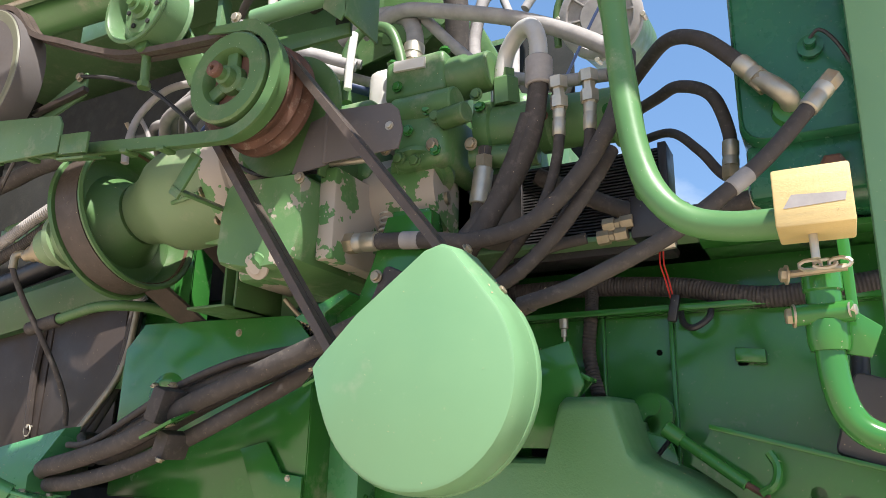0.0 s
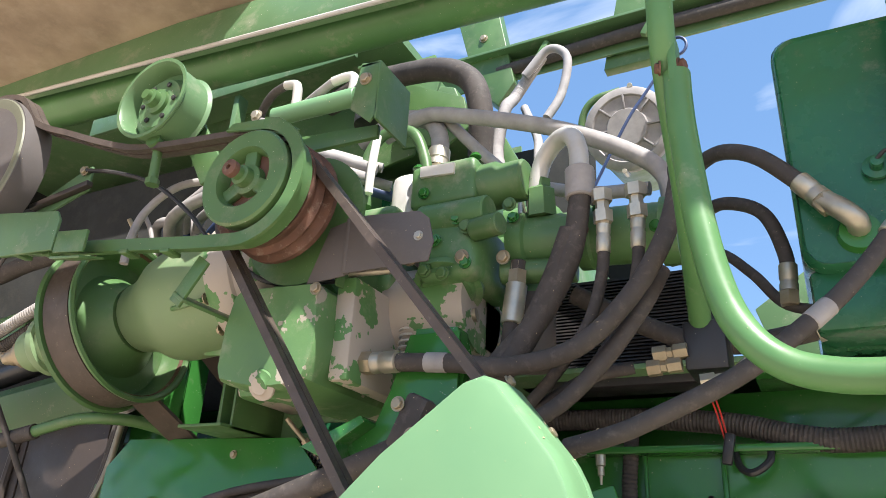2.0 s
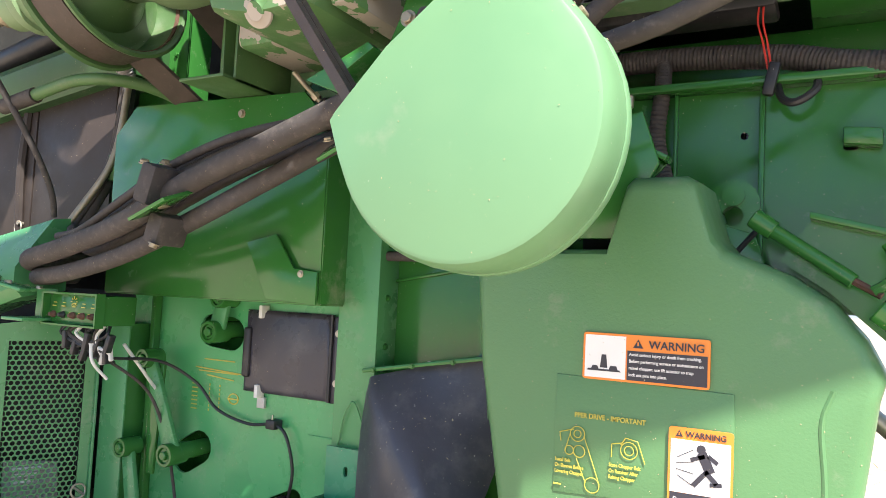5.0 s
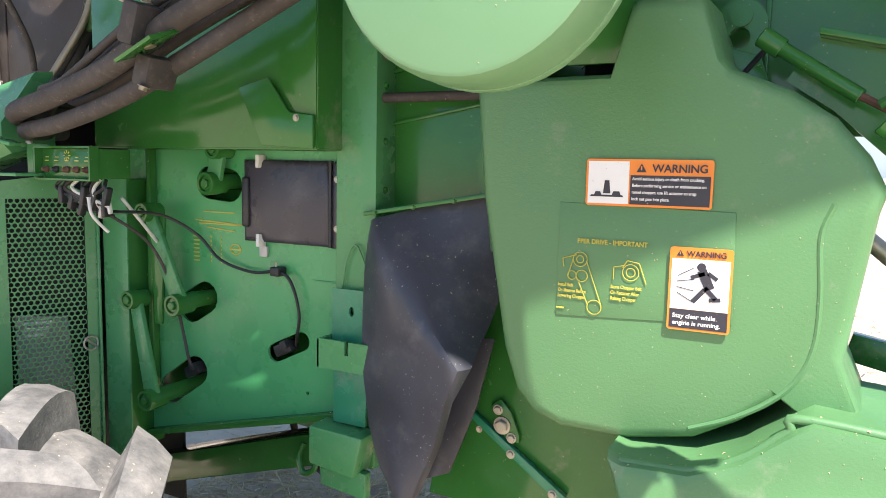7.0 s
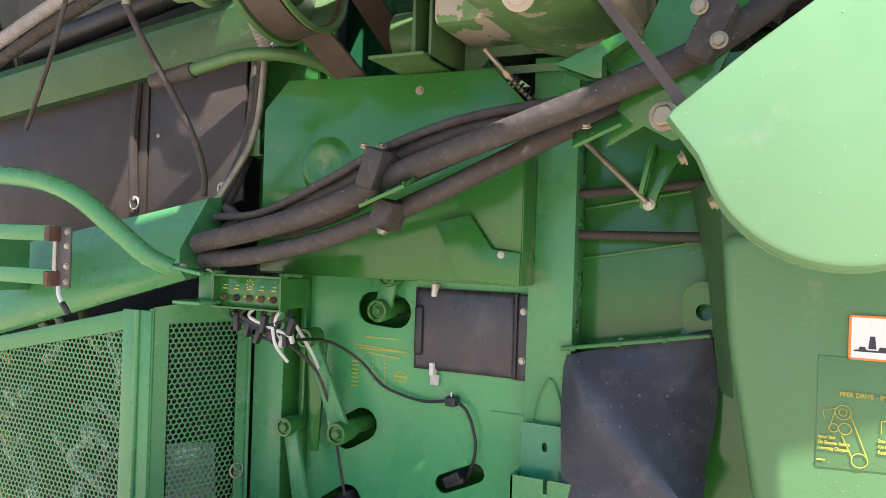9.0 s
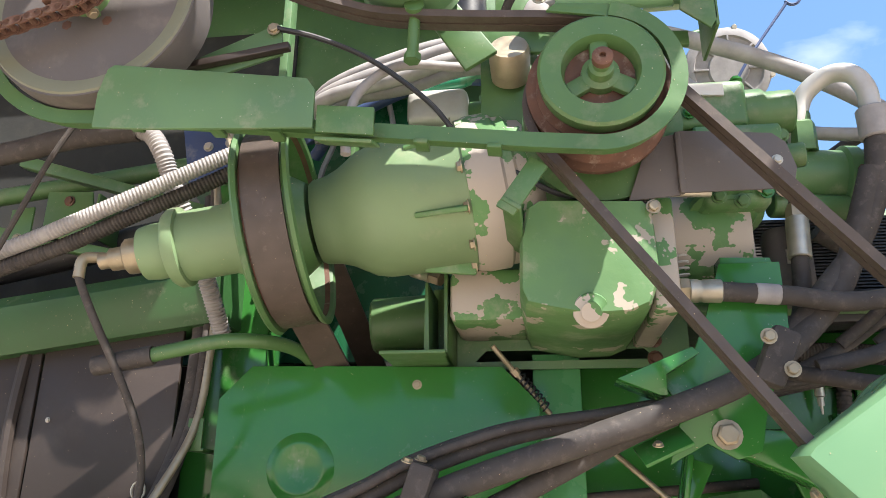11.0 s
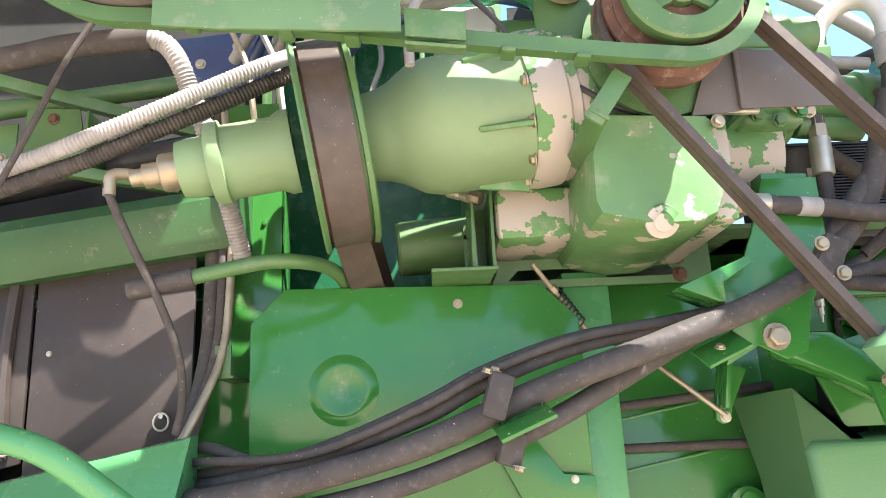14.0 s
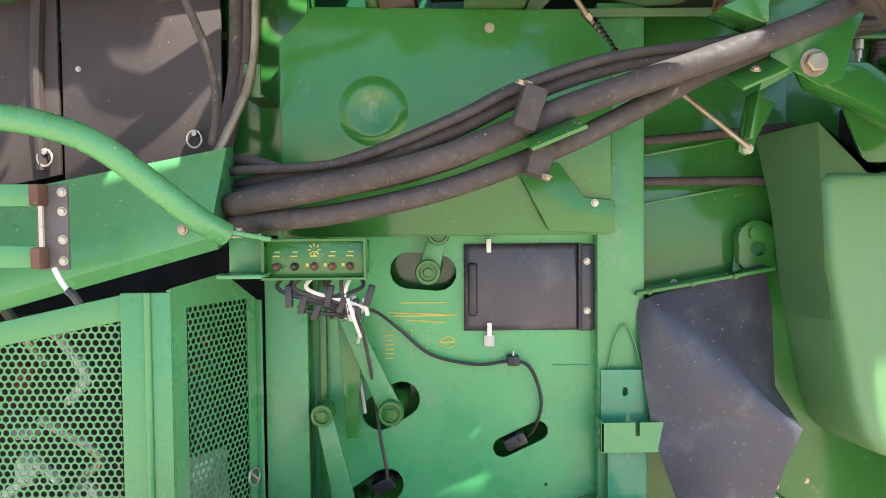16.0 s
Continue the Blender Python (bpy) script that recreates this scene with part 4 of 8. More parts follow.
# ---- rubber deflector ----
def flap():
    e = thing("deflector", (-0.80, 1.27, 0.89), "dusty black rubber deflector folded into a spout", "deflector")
    bm = bmesh.new()
    # rows from the top edge down: x left, x ridge, x right, and depths
    rows = [(1.404, -0.906, -0.880, -0.660, 1.325, 1.312, 1.345), (1.345, -0.907, -0.852, -0.645, 1.315, 1.275, 1.345), (1.28, -0.905, -0.790, -0.648, 1.300, 1.235, 1.335),
            (1.21, -0.900, -0.725, -0.660, 1.288, 1.205, 1.30), (1.158, -0.894, -0.664, -0.654, 1.278, 1.190, 1.215), (1.10, -0.882, -0.688, -0.683, 1.265, 1.196, 1.21),
            (1.02, -0.856, -0.712, -0.708, 1.245, 1.203, 1.22), (0.965, -0.826, -0.736, -0.730, 1.228, 1.205, 1.22), (0.918, -0.785, -0.755, -0.750, 1.215, 1.207, 1.215)]
    grid = []
    for z, xl, xm, xr, yl, ym, yr in rows:
        line = []
        for t in np.linspace(0, 1, 15):
            if t < 0.6:
                s = t / 0.6
                x, y = xl + (xm - xl) * s, yl + (ym - yl) * s - 0.012 * math.sin(math.pi * s)
            else:
                s = (t - 0.6) / 0.4
                x, y = xm + (xr - xm) * s, ym + (yr - ym) * s ** 1.4
            zz = z + (0.035 * (x + 0.79) / 0.13 if z > 1.39 else 0)
            line.append(bm.verts.new((x, y, zz)))
        grid.append(line)
    for a, b in zip(grid, grid[1:]):
        for i in range(len(a) - 1):
            bm.faces.new((a[i], a[i + 1], b[i + 1], b[i]))
    bmesh.ops.subdivide_edges(bm, edges=bm.edges[:], cuts=1, smooth=0.0, use_grid_fill=True)
    bmesh.ops.solidify(bm, geom=bm.faces[:], thickness=0.005)
    part("sheet", bm, FLAP, e)
    part("clamp_strip", prism([(-0.915, 1.383), (-0.655, 1.428), (-0.655, 1.436), (-0.915, 1.391)], 1.300, 1.34, 0.002), GREEN, e)
    part("back_lip", prism([(-0.735, 1.18), (-0.655, 1.185), (-0.685, 1.06), (-0.735, 0.93), (-0.80, 0.90)], 1.315, 1.32, 0.001), FLAP, e)
    for x in (-0.89, -0.81, -0.73):
        bolt(e, (x, 1.30, 1.394 + 0.17 * (x + 0.87)), r=0.0038, mat=GREEN)
    return e


flap()


def lug(at, turn):
    e = thing("lift_lug", at, "green cast lifting lug with a keyhole", "lug", "lifting lugs")
    poly = arc(0, 0.0, 0.036, -20, 200, 12) + [(-0.034, -0.045), (-0.02, -0.06), (0.036, -0.06)]
    m = sheet(poly, [circle(0.002, -0.018, 0.015, 14)], -0.012, 0.012)
    m.transform(pose(*at, 0, turn, 0))
    part("plate", m, GREEN, e)
    h = lathe([(0, 0.016), (0.006, 0.016), (0.006, 0.0)], (at[0], at[1] - 0.012, at[2] + 0.012), (0, -1, 0), 16)
    part("pin_head", h, GREEN, e)
    return e


lug((-0.295, 1.345, 1.685), 10)
lug((-0.672, 1.355, 1.486), 0)


# ---- moulded shroud with its labels ----
def shroud():
    e = thing("chopper_shroud", (-0.38, 1.26, 1.10), "large moulded green plastic drive shroud with warning labels", "shroud")
    poly = [(-0.437, 1.602), (-0.412, 1.690), (-0.403, 1.700), (-0.335, 1.700), (-0.322, 1.692), (-0.300, 1.620), (-0.285, 1.603), (-0.216, 1.574), (-0.166, 1.540), (-0.128, 1.495), (-0.108, 1.455),
            (-0.115, 1.43), (-0.140, 1.250), (-0.09, 1.13), (-0.10, 1.12), (-0.205, 1.195), (-0.25, 1.157), (-0.305, 1.125), (-0.40, 1.106), (-0.490, 1.107), (-0.530, 1.122), (-0.556, 1.150), (-0.578, 1.212), (-0.618, 1.435), (-0.632, 1.585), (-0.620, 1.600)]
    bm = bmesh.new()
    cx, cz = -0.37, 1.38
    rings = []
    for s, y in ((1.035, 1.36), (1.02, 1.24), (1.012, 1.195), (1.0, 1.180), (0.975, 1.172), (0.94, 1.170)):
        rings.append([bm.verts.new((cx + (x - cx) * s, y, cz + (z - cz) * s)) for x, z in poly])
    for a, b in zip(rings, rings[1:]):
        for i in range(len(poly)):
            j = (i + 1) % len(poly)
            bm.faces.new((a[i], a[j], b[j], b[i]))
    bm.faces.new(rings[-1])
    part("shell", bm, SHROUD, e)
    part("label_recess", prism([(-0.498, 1.270), (-0.265, 1.282), (-0.268, 1.425), (-0.498, 1.430)], 1.1682, 1.1705, 0.0008), SHROUD, e)
    # swept ridge of the round belly
    part("belly_ridge", tube([(x, 1.172, z) for x, z in ((-0.16, 1.44), (-0.172, 1.40), (-0.168, 1.33), (-0.170, 1.27), (-0.185, 1.225), (-0.215, 1.19), (-0.26, 1.16), (-0.31, 1.138))], 0.004, 8), SHROUD, e)
    bolt(e, (-0.635, 1.22, 1.06), r=0.004)
    # upper rear leaf of the shroud
    leaf = bmesh.new()
    pts = [[(-0.695, 1.30, 1.677), (-0.665, 1.22, 1.684), (-0.640, 1.18, 1.688), (-0.50, 1.18, 1.575)],
           [(-0.665, 1.30, 1.545), (-0.645, 1.22, 1.545), (-0.63, 1.185, 1.55), (-0.50, 1.18, 1.545)],
           [(-0.64, 1.30, 1.35), (-0.625, 1.22, 1.35), (-0.61, 1.19, 1.35), (-0.50, 1.19, 1.35)]]
    vs = [[leaf.verts.new(p) for p in r] for r in pts]
    for a, b in zip(vs, vs[1:]):
        for i in range(3):
            leaf.faces.new((a[i], a[i + 1], b[i + 1], b[i]))
    bmesh.ops.solidify(leaf, geom=leaf.faces[:], thickness=0.004)
    part("upper_leaf", leaf, SHROUD, e)
    # near-black sheet stands in for the shade inside the opening
    part("vent_dark", prism([(-0.52, 1.60), (-0.43, 1.60), (-0.405, 1.69), (-0.42, 1.73), (-0.52, 1.73)], 1.33, 1.335, 0), DARK, e)
    return e


shroud()


def text(body_, x, z, h, y, mat, parent, name="print", align="LEFT", squeeze=1.0, bold=0.0, lean=0.0):
    c = bpy.data.curves.new(name, "FONT")
    c.body, c.size, c.align_x, c.extrude, c.offset = body_, h / 0.72, align, 0.0003, bold * h
    tmp = new("tmp", c)
    me = bpy.data.meshes.new_from_object(tmp)
    bpy.data.objects.remove(tmp)
    me.transform(Matrix.Translation((x, y, z)) @ pose(0, 0, 0, 90, 0, 0) @ pose(0, 0, 0, 0, 0, lean) @ Matrix.Diagonal((squeeze, 1, 1, 1)))
    me.materials.append(mat)
    return part(name, me, mat, parent)


def triangle_sign(x, z, s, y, parent):
    part("alert_triangle", prism([(x - s / 2, z), (x + s / 2, z), (x, z + s * 0.87)], y - 0.0008, y, 0), LABEL_BLACK, parent)
    part("alert_mark", prism([(x - s * 0.06, z + s * 0.22), (x + s * 0.06, z + s * 0.22), (x + s * 0.06, z + s * 0.6), (x - s * 0.06, z + s * 0.6)], y - 0.0012, y - 0.0006, 0), ORANGE, parent)


def rounded(x0, x1, z0, z1, r):
    return arc(x1 - r, z1 - r, r, 0, 90, 5) + arc(x0 + r, z1 - r, r, 90, 180, 5) + arc(x0 + r, z0 + r, r, 180, 270, 5) + arc(x1 - r, z0 + r, r, 270, 360, 5)


def labels():
    y = 1.166
    e = thing("warning_label", (-0.38, 1.168, 1.43), "wide orange, white and black warning label", "label", "warning labels")
    x0, x1, z0, z1 = -0.461, -0.297, 1.4275, 1.490
    part("backing", prism(rounded(x0, x1, z0, z1, 0.004), y - 0.0006, 1.1695, 0), ORANGE, e)
    part("picture_field", prism([(x0 + 0.003, z0 + 0.003), (x0 + 0.058, z0 + 0.003), (x0 + 0.058, z1 - 0.003), (x0 + 0.003, z1 - 0.003)], y - 0.0012, y, 0), LABEL_WHITE, e)
    part("text_field", prism([(x0 + 0.060, z0 + 0.003), (x1 - 0.003, z0 + 0.003), (x1 - 0.003, z1 - 0.021), (x0 + 0.060, z1 - 0.021)], y - 0.0012, y, 0), LABEL_BLACK, e)
    triangle_sign(x0 + 0.074, z1 - 0.017, 0.013, y - 0.001, e)
    text("WARNING", x0 + 0.088, z1 - 0.0165, 0.0105, y - 0.0016, LABEL_BLACK, e, bold=0.02, squeeze=0.98)
    for k, s in enumerate(("Avoid serious injury or death from crushing.", "Before performing service or maintenance on", "raised chopper, use lift actuator to snap", "lock out pins into place.")):
        text(s, x0 + 0.0625, z1 - 0.0275 - 0.0088 * k, 0.0042, y - 0.0016, LABEL_WHITE, e, bold=0.02, squeeze=0.87)
    for a, b, c, d in ((0.006, 0.052, 0.012, 0.0145), (0.024, 0.034, 0.0165, 0.034), (0.012, 0.022, 0.0145, 0.019), (0.036, 0.048, 0.0145, 0.0195)):
        part("pictogram", prism([(x0 + a, z0 + c), (x0 + b, z0 + c), (x0 + b - 0.002, z0 + d), (x0 + a + 0.002, z0 + d)], y - 0.0018, y - 0.0010, 0), LABEL_BLACK, e)
    e = thing("warning_label", (-0.305, 1.168, 1.27), "upright orange-bordered warning label", "label", "warning labels")
    x0, x1, z0, z1 = -0.3445, -0.267, 1.270, 1.3785
    part("backing", prism(rounded(x0, x1, z0, z1, 0.004), y - 0.0026, y - 0.0005, 0), ORANGE, e)
    part("picture_field", prism([(x0 + 0.003, z0 + 0.028), (x1 - 0.003, z0 + 0.028), (x1 - 0.003, z1 - 0.015), (x0 + 0.003, z1 - 0.015)], y - 0.0032, y - 0.002, 0), LABEL_WHITE, e)
    part("text_field", prism([(x0 + 0.003, z0 + 0.003), (x1 - 0.003, z0 + 0.003), (x1 - 0.003, z0 + 0.0275), (x0 + 0.003, z0 + 0.0275)], y - 0.0032, y - 0.002, 0), LABEL_BLACK, e)
    triangle_sign(x0 + 0.013, z1 - 0.0115, 0.009, y - 0.003, e)
    text("WARNING", x0 + 0.021, z1 - 0.0115, 0.0075, y - 0.0036, LABEL_BLACK, e, bold=0.02, squeeze=0.96)
    text("Stay clear while", x0 + 0.007, z0 + 0.0165, 0.0058, y - 0.0036, LABEL_WHITE, e, bold=0.02, squeeze=1.05)
    text("engine is running.", x0 + 0.007, z0 + 0.0075, 0.0058, y - 0.0036, LABEL_WHITE, e, bold=0.02, squeeze=1.05)
    for px, pz, sx, sz, a in ((0.046, 0.068, 0.012, 0.026, 25), (0.036, 0.073, 0.018, 0.005, 20), (0.054, 0.073, 0.014, 0.005, -35), (0.038, 0.047, 0.022, 0.006, 50), (0.052, 0.051, 0.020, 0.006, -45), (0.058, 0.043, 0.014, 0.005, 8)):
        part("pictogram", turned_box((x0 + px, y - 0.0036, z0 + pz), (sx, 0.001, sz), (0, -a, 0), 0), LABEL_BLACK, e)
    part("pictogram", lathe([(0, 0), (0, 0.0055), (0.001, 0.0055), (0.001, 0)], (x0 + 0.040, y - 0.003, z0 + 0.084), (0, -1, 0), 14), LABEL_BLACK, e)
    for k in range(4):
        part("pictogram", turned_box((x0 + 0.021, y - 0.0036, z0 + 0.044 + 0.011 * k), (0.022, 0.001, 0.0008), (0, 20 * (1.5 - k), 0), 0), LABEL_BLACK, e)
    e = thing("drive_decal", (-0.43, 1.168, 1.28), "yellow belt-routing diagram with lines of instruction", "decal")
    text("PPER DRIVE - IMPORTANT", -0.470, 1.3745, 0.0066, y - 0.0002, YELLOW, e, bold=0.03, squeeze=0.90)
    for k, s in enumerate(("Install Belt", "On Sheaves Before", "Lowering Chopper")):
        text(s, -0.4955, 1.313 - 0.0078 * k, 0.0048, y - 0.0002, YELLOW, e, bold=0.03, squeeze=0.78)
    for k, s in enumerate(("Store Chopper Belt", "On Retainer After", "Raising Chopper")):
        text(s, -0.421, 1.316 - 0.0078 * k, 0.0048, y - 0.0002, YELLOW, e, bold=0.03, squeeze=0.78)
    for x, z, r in ((-0.465, 1.352, 0.010), (-0.462, 1.329, 0.008), (-0.476, 1.329, 0.006), (-0.443, 1.287, 0.010), (-0.395, 1.339, 0.011), (-0.465, 1.352, 0.005), (-0.395, 1.339, 0.006)):
        part("drawing", tube([(x + r * math.cos(a), y + 0.0002, z + r * math.sin(a)) for a in np.linspace(0, 2 * math.pi, 18)], 0.0007, 4, 1), YELLOW, e)
    for p in (((-0.475, 1.352), (-0.482, 1.327)), ((-0.456, 1.350), (-0.433, 1.289)), ((-0.466, 1.320), (-0.452, 1.289)), ((-0.49, 1.352), (-0.47, 1.358)), ((-0.49, 1.352), (-0.488, 1.340)),
              ((-0.406, 1.345), (-0.400, 1.355)), ((-0.400, 1.355), (-0.384, 1.352)), ((-0.384, 1.352), (-0.374, 1.325)), ((-0.418, 1.345), (-0.418, 1.328)), ((-0.418, 1.345), (-0.404, 1.348))):
        part("drawing", rod((p[0][0], y + 0.0002, p[0][1]), (p[1][0], y + 0.0002, p[1][1]), 0.0007, 4), YELLOW, e)
    part("line", box(-0.497, -0.486, y - 0.0002, y + 0.0008, 1.281, 1.283, 0), YELLOW, e)


labels()


def lower_guard():
    e = thing("lower_guard", (-0.25, 1.12, 0.6), "smooth green moulded lower guard with rounded upper edge", "guard")
    poly = [(-0.402, 1.110), (-0.385, 1.104), (-0.30, 1.108), (-0.24, 1.135), (-0.19, 1.178), (-0.165, 1.196), (0.10, 1.175), (0.14, 0.45), (-0.20, 0.45)]
    bm = bmesh.new()
    cx, cz = -0.1, 0.7
    rings = [[bm.verts.new((cx + (x - cx) * s, y, cz + (z - cz) * s)) for x, z in poly] for s, y in ((1.0, 1.34), (1.0, 1.12), (0.985, 1.098), (0.95, 1.092))]
    for a, b in zip(rings, rings[1:]):
        for i in range(len(poly)):
            j = (i + 1) % len(poly)
            bm.faces.new((a[i], a[j], b[j], b[i]))
    bm.faces.new(rings[-1])
    part("shell", bm, SHROUD, e)
    part("rolled_edge", tube([(x, 1.112, z - 0.004) for x, z in poly[1:7]], 0.006, 10), SHROUD, e)
    for x, z in ((-0.30, 0.62), (0.02, 1.02)):
        bolt(e, (x, 1.094, z), r=0.007, mat=GREEN)


lower_guard()


def chopper_side():
    e = thing("stop_bar", (-0.63, 1.355, 0.90), "blue-green steel bar bolted slantwise on the side sheet", "bar")
    part("bar", prism([(-0.735, 1.043), (-0.722, 1.050), (-0.528, 0.918), (-0.54, 0.905)], 1.348, 1.361, 0.002), TEAL, e)
    for x, z in ((-0.718, 1.036), (-0.631, 0.975), (-0.552, 0.919)):
        bolt(e, (x, 1.348, z), r=0.006, mat=STEEL)
    e = thing("bearing_plate", (-0.645, 1.35, 1.0), "small green bearing plate with a central bolt", "plate")
    part("plate", prism([(-0.675, 1.055), (-0.655, 1.07), (-0.635, 1.05), (-0.618, 1.01), (-0.618, 0.995), (-0.64, 0.995), (-0.665, 1.02)], 1.352, 1.361, 0.003), GREEN, e)
    bolt(e, (-0.650, 1.352, 1.023), r=0.012, mat=STEEL)
    bolt(e, (-0.659, 1.352, 1.050), r=0.007, mat=STEEL)
    bolt(e, (-0.632, 1.352, 1.003), r=0.007, mat=STEEL)


chopper_side()


# ---- teardrop belt cover ----
def belt_cover():
    e = thing("belt_cover", (-0.50, 0.88, 1.56), "pale sunlit green teardrop belt cover with rounded rim", "cover")
    c, r = (-0.4965, 1.716), 0.150
    poly = [(-0.676, 1.722), (-0.668, 1.732), (-0.583, 1.793), (-0.470, 1.874), (-0.448, 1.880), (-0.428, 1.872), (-0.362, 1.790)] + arc(-0.487, 1.7045, 0.1515, 30, -155, 26) + [(-0.638, 1.672)]
    bm = bmesh.new()
    cx, cz = -0.49, 1.72

    def back(x, z):
        return 0.55 * max(0.0, -0.866 * (x + 0.636) + 0.5 * (z - 1.693) + 0.004)

    rings = [[bm.verts.new((cx + (x - cx) * s, y + (back(x, z) if y < 0.89 else max(0.0, back(x, z) - 0.05)), cz + (z - cz) * s)) for x, z in poly] for s, y in ((1.0, 0.897), (1.003, 0.868), (1.0, 0.846), (0.987, 0.830), (0.96, 0.821), (0.93, 0.819))]
    for a, b in zip(rings, rings[1:]):
        for i in range(len(poly)):
            j = (i + 1) % len(poly)
            bm.faces.new((a[i], a[j], b[j], b[i]))
    c = rings[-1]
    bm.faces.new((c[0], c[1], c[2], c[-1]))
    bm.faces.new(c[2:])
    part("shell", bm, COVER, e)
    part("back_rim", prism([(cx + (x - cx) * 1.012, cz + (z - cz) * 1.012) for x, z in poly[6:-1]], 0.878, 0.894, 0.003), COVER, e)
    for p, a in (((-0.440, 0.885, 1.882), (1, 0, 0.6)), ((-0.388, 0.885, 1.818), (1, 0, 0.6)), ((-0.655, 0.885, 1.680), (-1, -0.2, -0.5)), ((-0.620, 0.885, 1.628), (-1, -0.2, -0.5))):
        bolt(e, p, a, 0.007)
    part("support_plate", prism([(-0.60, 1.75), (-0.40, 1.80), (-0.375, 1.725), (-0.43, 1.62), (-0.55, 1.62)], 1.20, 1.21, 0.003), GREEN, e)
    part("support_tube", rod((-0.49, 0.90, 1.70), (-0.49, 1.30, 1.70), 0.035, 20), GREEN, e)


belt_cover()


def belt_section(w, h, groove=True):
    """Outline across (depth) and up of a banded vee belt."""
    if groove:
        return [(-w, -h), (-w * 0.12, -h), (0, -h * 0.1), (w * 0.12, -h), (w, -h), (w * 0.9, h), (-w * 0.9, h)]
    return [(-w, -h), (w, -h), (w * 0.9, h), (-w * 0.9, h)]


PX, PZ = -0.873, 2.226


def drive_pulley():
    e = thing("drive_pulley", (PX, 0.92, PZ), "green cast double drive pulley with spoked hub", "pulley")
    # dished spoked disc in front, grooved sheave behind
    bm = lathe([(0.0, 0.084), (0.022, 0.086), (0.026, 0.082), (0.026, 0.054), (0.018, 0.050), (0.0, 0.048), (0.0, 0.084)], (PX, 0.842, PZ), (0, -1, 0), 44)
    part("front_rim", bm, GREEN_OLD, e)
    part("sheave", lathe([(-0.005, 0.05), (-0.005, 0.106), (0.004, 0.106), (0.014, 0.094), (0.020, 0.094), (0.028, 0.104), (0.036, 0.094), (0.042, 0.094), (0.052, 0.102), (0.058, 0.102), (0.058, 0.05)], (PX, 0.925, PZ), (0, -1, 0), 44), RUST, e, "rust-brown grooved sheave")
    part("rear_disc", lathe([(0, 0.03), (0, 0.122), (0.008, 0.122), (0.008, 0.03)], (PX + 0.01, 0.975, PZ - 0.01), (0, -1, 0), 44), GREEN_OLD, e)
    for a in (90, 210, 330):
        t = radians(a)
        part("spoke", turned_box((PX + 0.04 * math.cos(t), 0.834, PZ + 0.04 * math.sin(t)), (0.05, 0.014, 0.026), (0, -a, 0), 0.005), GREEN_OLD, e)
    part("hub", lathe([(0, 0), (0, 0.030), (0.045, 0.026), (0.048, 0.018), (0.062, 0.017), (0.064, 0.012), (0.075, 0.011), (0.075, 0)], (PX, 0.872, PZ), (0, -1, 0), 28), GREEN_OLD, e)
    part("shaft_end", lathe([(0, 0.0), (0, 0.014), (0.010, 0.014), (0.012, 0.011), (0.012, 0.0045), (0.006, 0.004), (0.006, 0)], (PX, 0.796, PZ), (0, -1, 0), 20), RUST, e, "rusty shaft end")
    part("belt_groove", lathe([(-0.02, 0.04), (-0.02, 0.088), (-0.012, 0.088), (-0.004, 0.072), (0.006, 0.072), (0.012, 0.080), (0.012, 0.04)], (PX, 0.852, PZ), (0, -1, 0), 44), RUST, e, "worn brown belt groove")
    part("hub_backing", lathe([(0, 0), (0, 0.055), (0.02, 0.05), (0.02, 0)], (PX, 0.90, PZ), (0, -1, 0), 28), RUST, e)


drive_pulley()


def tangent_belt(name, circles, y, label, w, h, groove=True):
    """A closed belt run round circles (x, z, r), in order, by their outer tangents."""
    pts = []
    n = len(circles)
    for i in range(n):
        (x0, z0, r0), (x1, z1, r1) = circles[i], circles[(i + 1) % n]
        d = math.hypot(x1 - x0, z1 - z0)
        a = math.atan2(z1 - z0, x1 - x0)
        o = math.acos((r0 - r1) / d)
        ang = a - o
        pts.append(((x0 + r0 * math.cos(ang), z0 + r0 * math.sin(ang)), (x1 + r1 * math.cos(ang), z1 + r1 * math.sin(ang)), ang))
    path = []
    for i in range(n):
        x, z, r = circles[i]
        a0, a1 = pts[i - 1][2], pts[i][2]
        while a1 < a0:
            a1 += 2 * math.pi
        for t in np.linspace(a0, a1, max(3, int((a1 - a0) / 0.16))):
            path.append(Vector((x + r * math.cos(t), y, z + r * math.sin(t))))
        nx = pts[i][1]
        path.append(path[-1].lerp(Vector((nx[0], y, nx[1])), 0.5))
    path.append(path[0])
    e = thing(name, path[0], label, "belt")
    for k in (-1, 1):
        part("strand", tube([p + Vector((0, 0.52 * w * k, 0)) for p in path], 0.01, sub=1, section=belt_section(0.48 * w, h, False)), BELT, e)
    part("tie_band", tube(path, 0.01, sub=1, section=[(-0.9 * w, 0.2 * h), (0.9 * w, 0.2 * h), (0.9 * w, 0.8 * h), (-0.9 * w, 0.8 * h)]), BELT, e)
    return e


tangent_belt("vee_belt", [(-0.492, 1.715, 0.118), (PX, PZ - 0.016, 0.102)], 0.895, "dusty brown banded vee belt running into the cover", 0.017, 0.0065)
single("driven_sheave", lathe([(0, 0), (0, 0.12), (0.006, 0.12), (0.012, 0.106), (0.034, 0.106), (0.040, 0.12), (0.046, 0.12), (0.046, 0)], (-0.492, 0.918, 1.715), (0, -1, 0), 40), GREEN_OLD, "green sheave inside the belt cover", "pulley")

DX, DZ = -1.627, 2.393


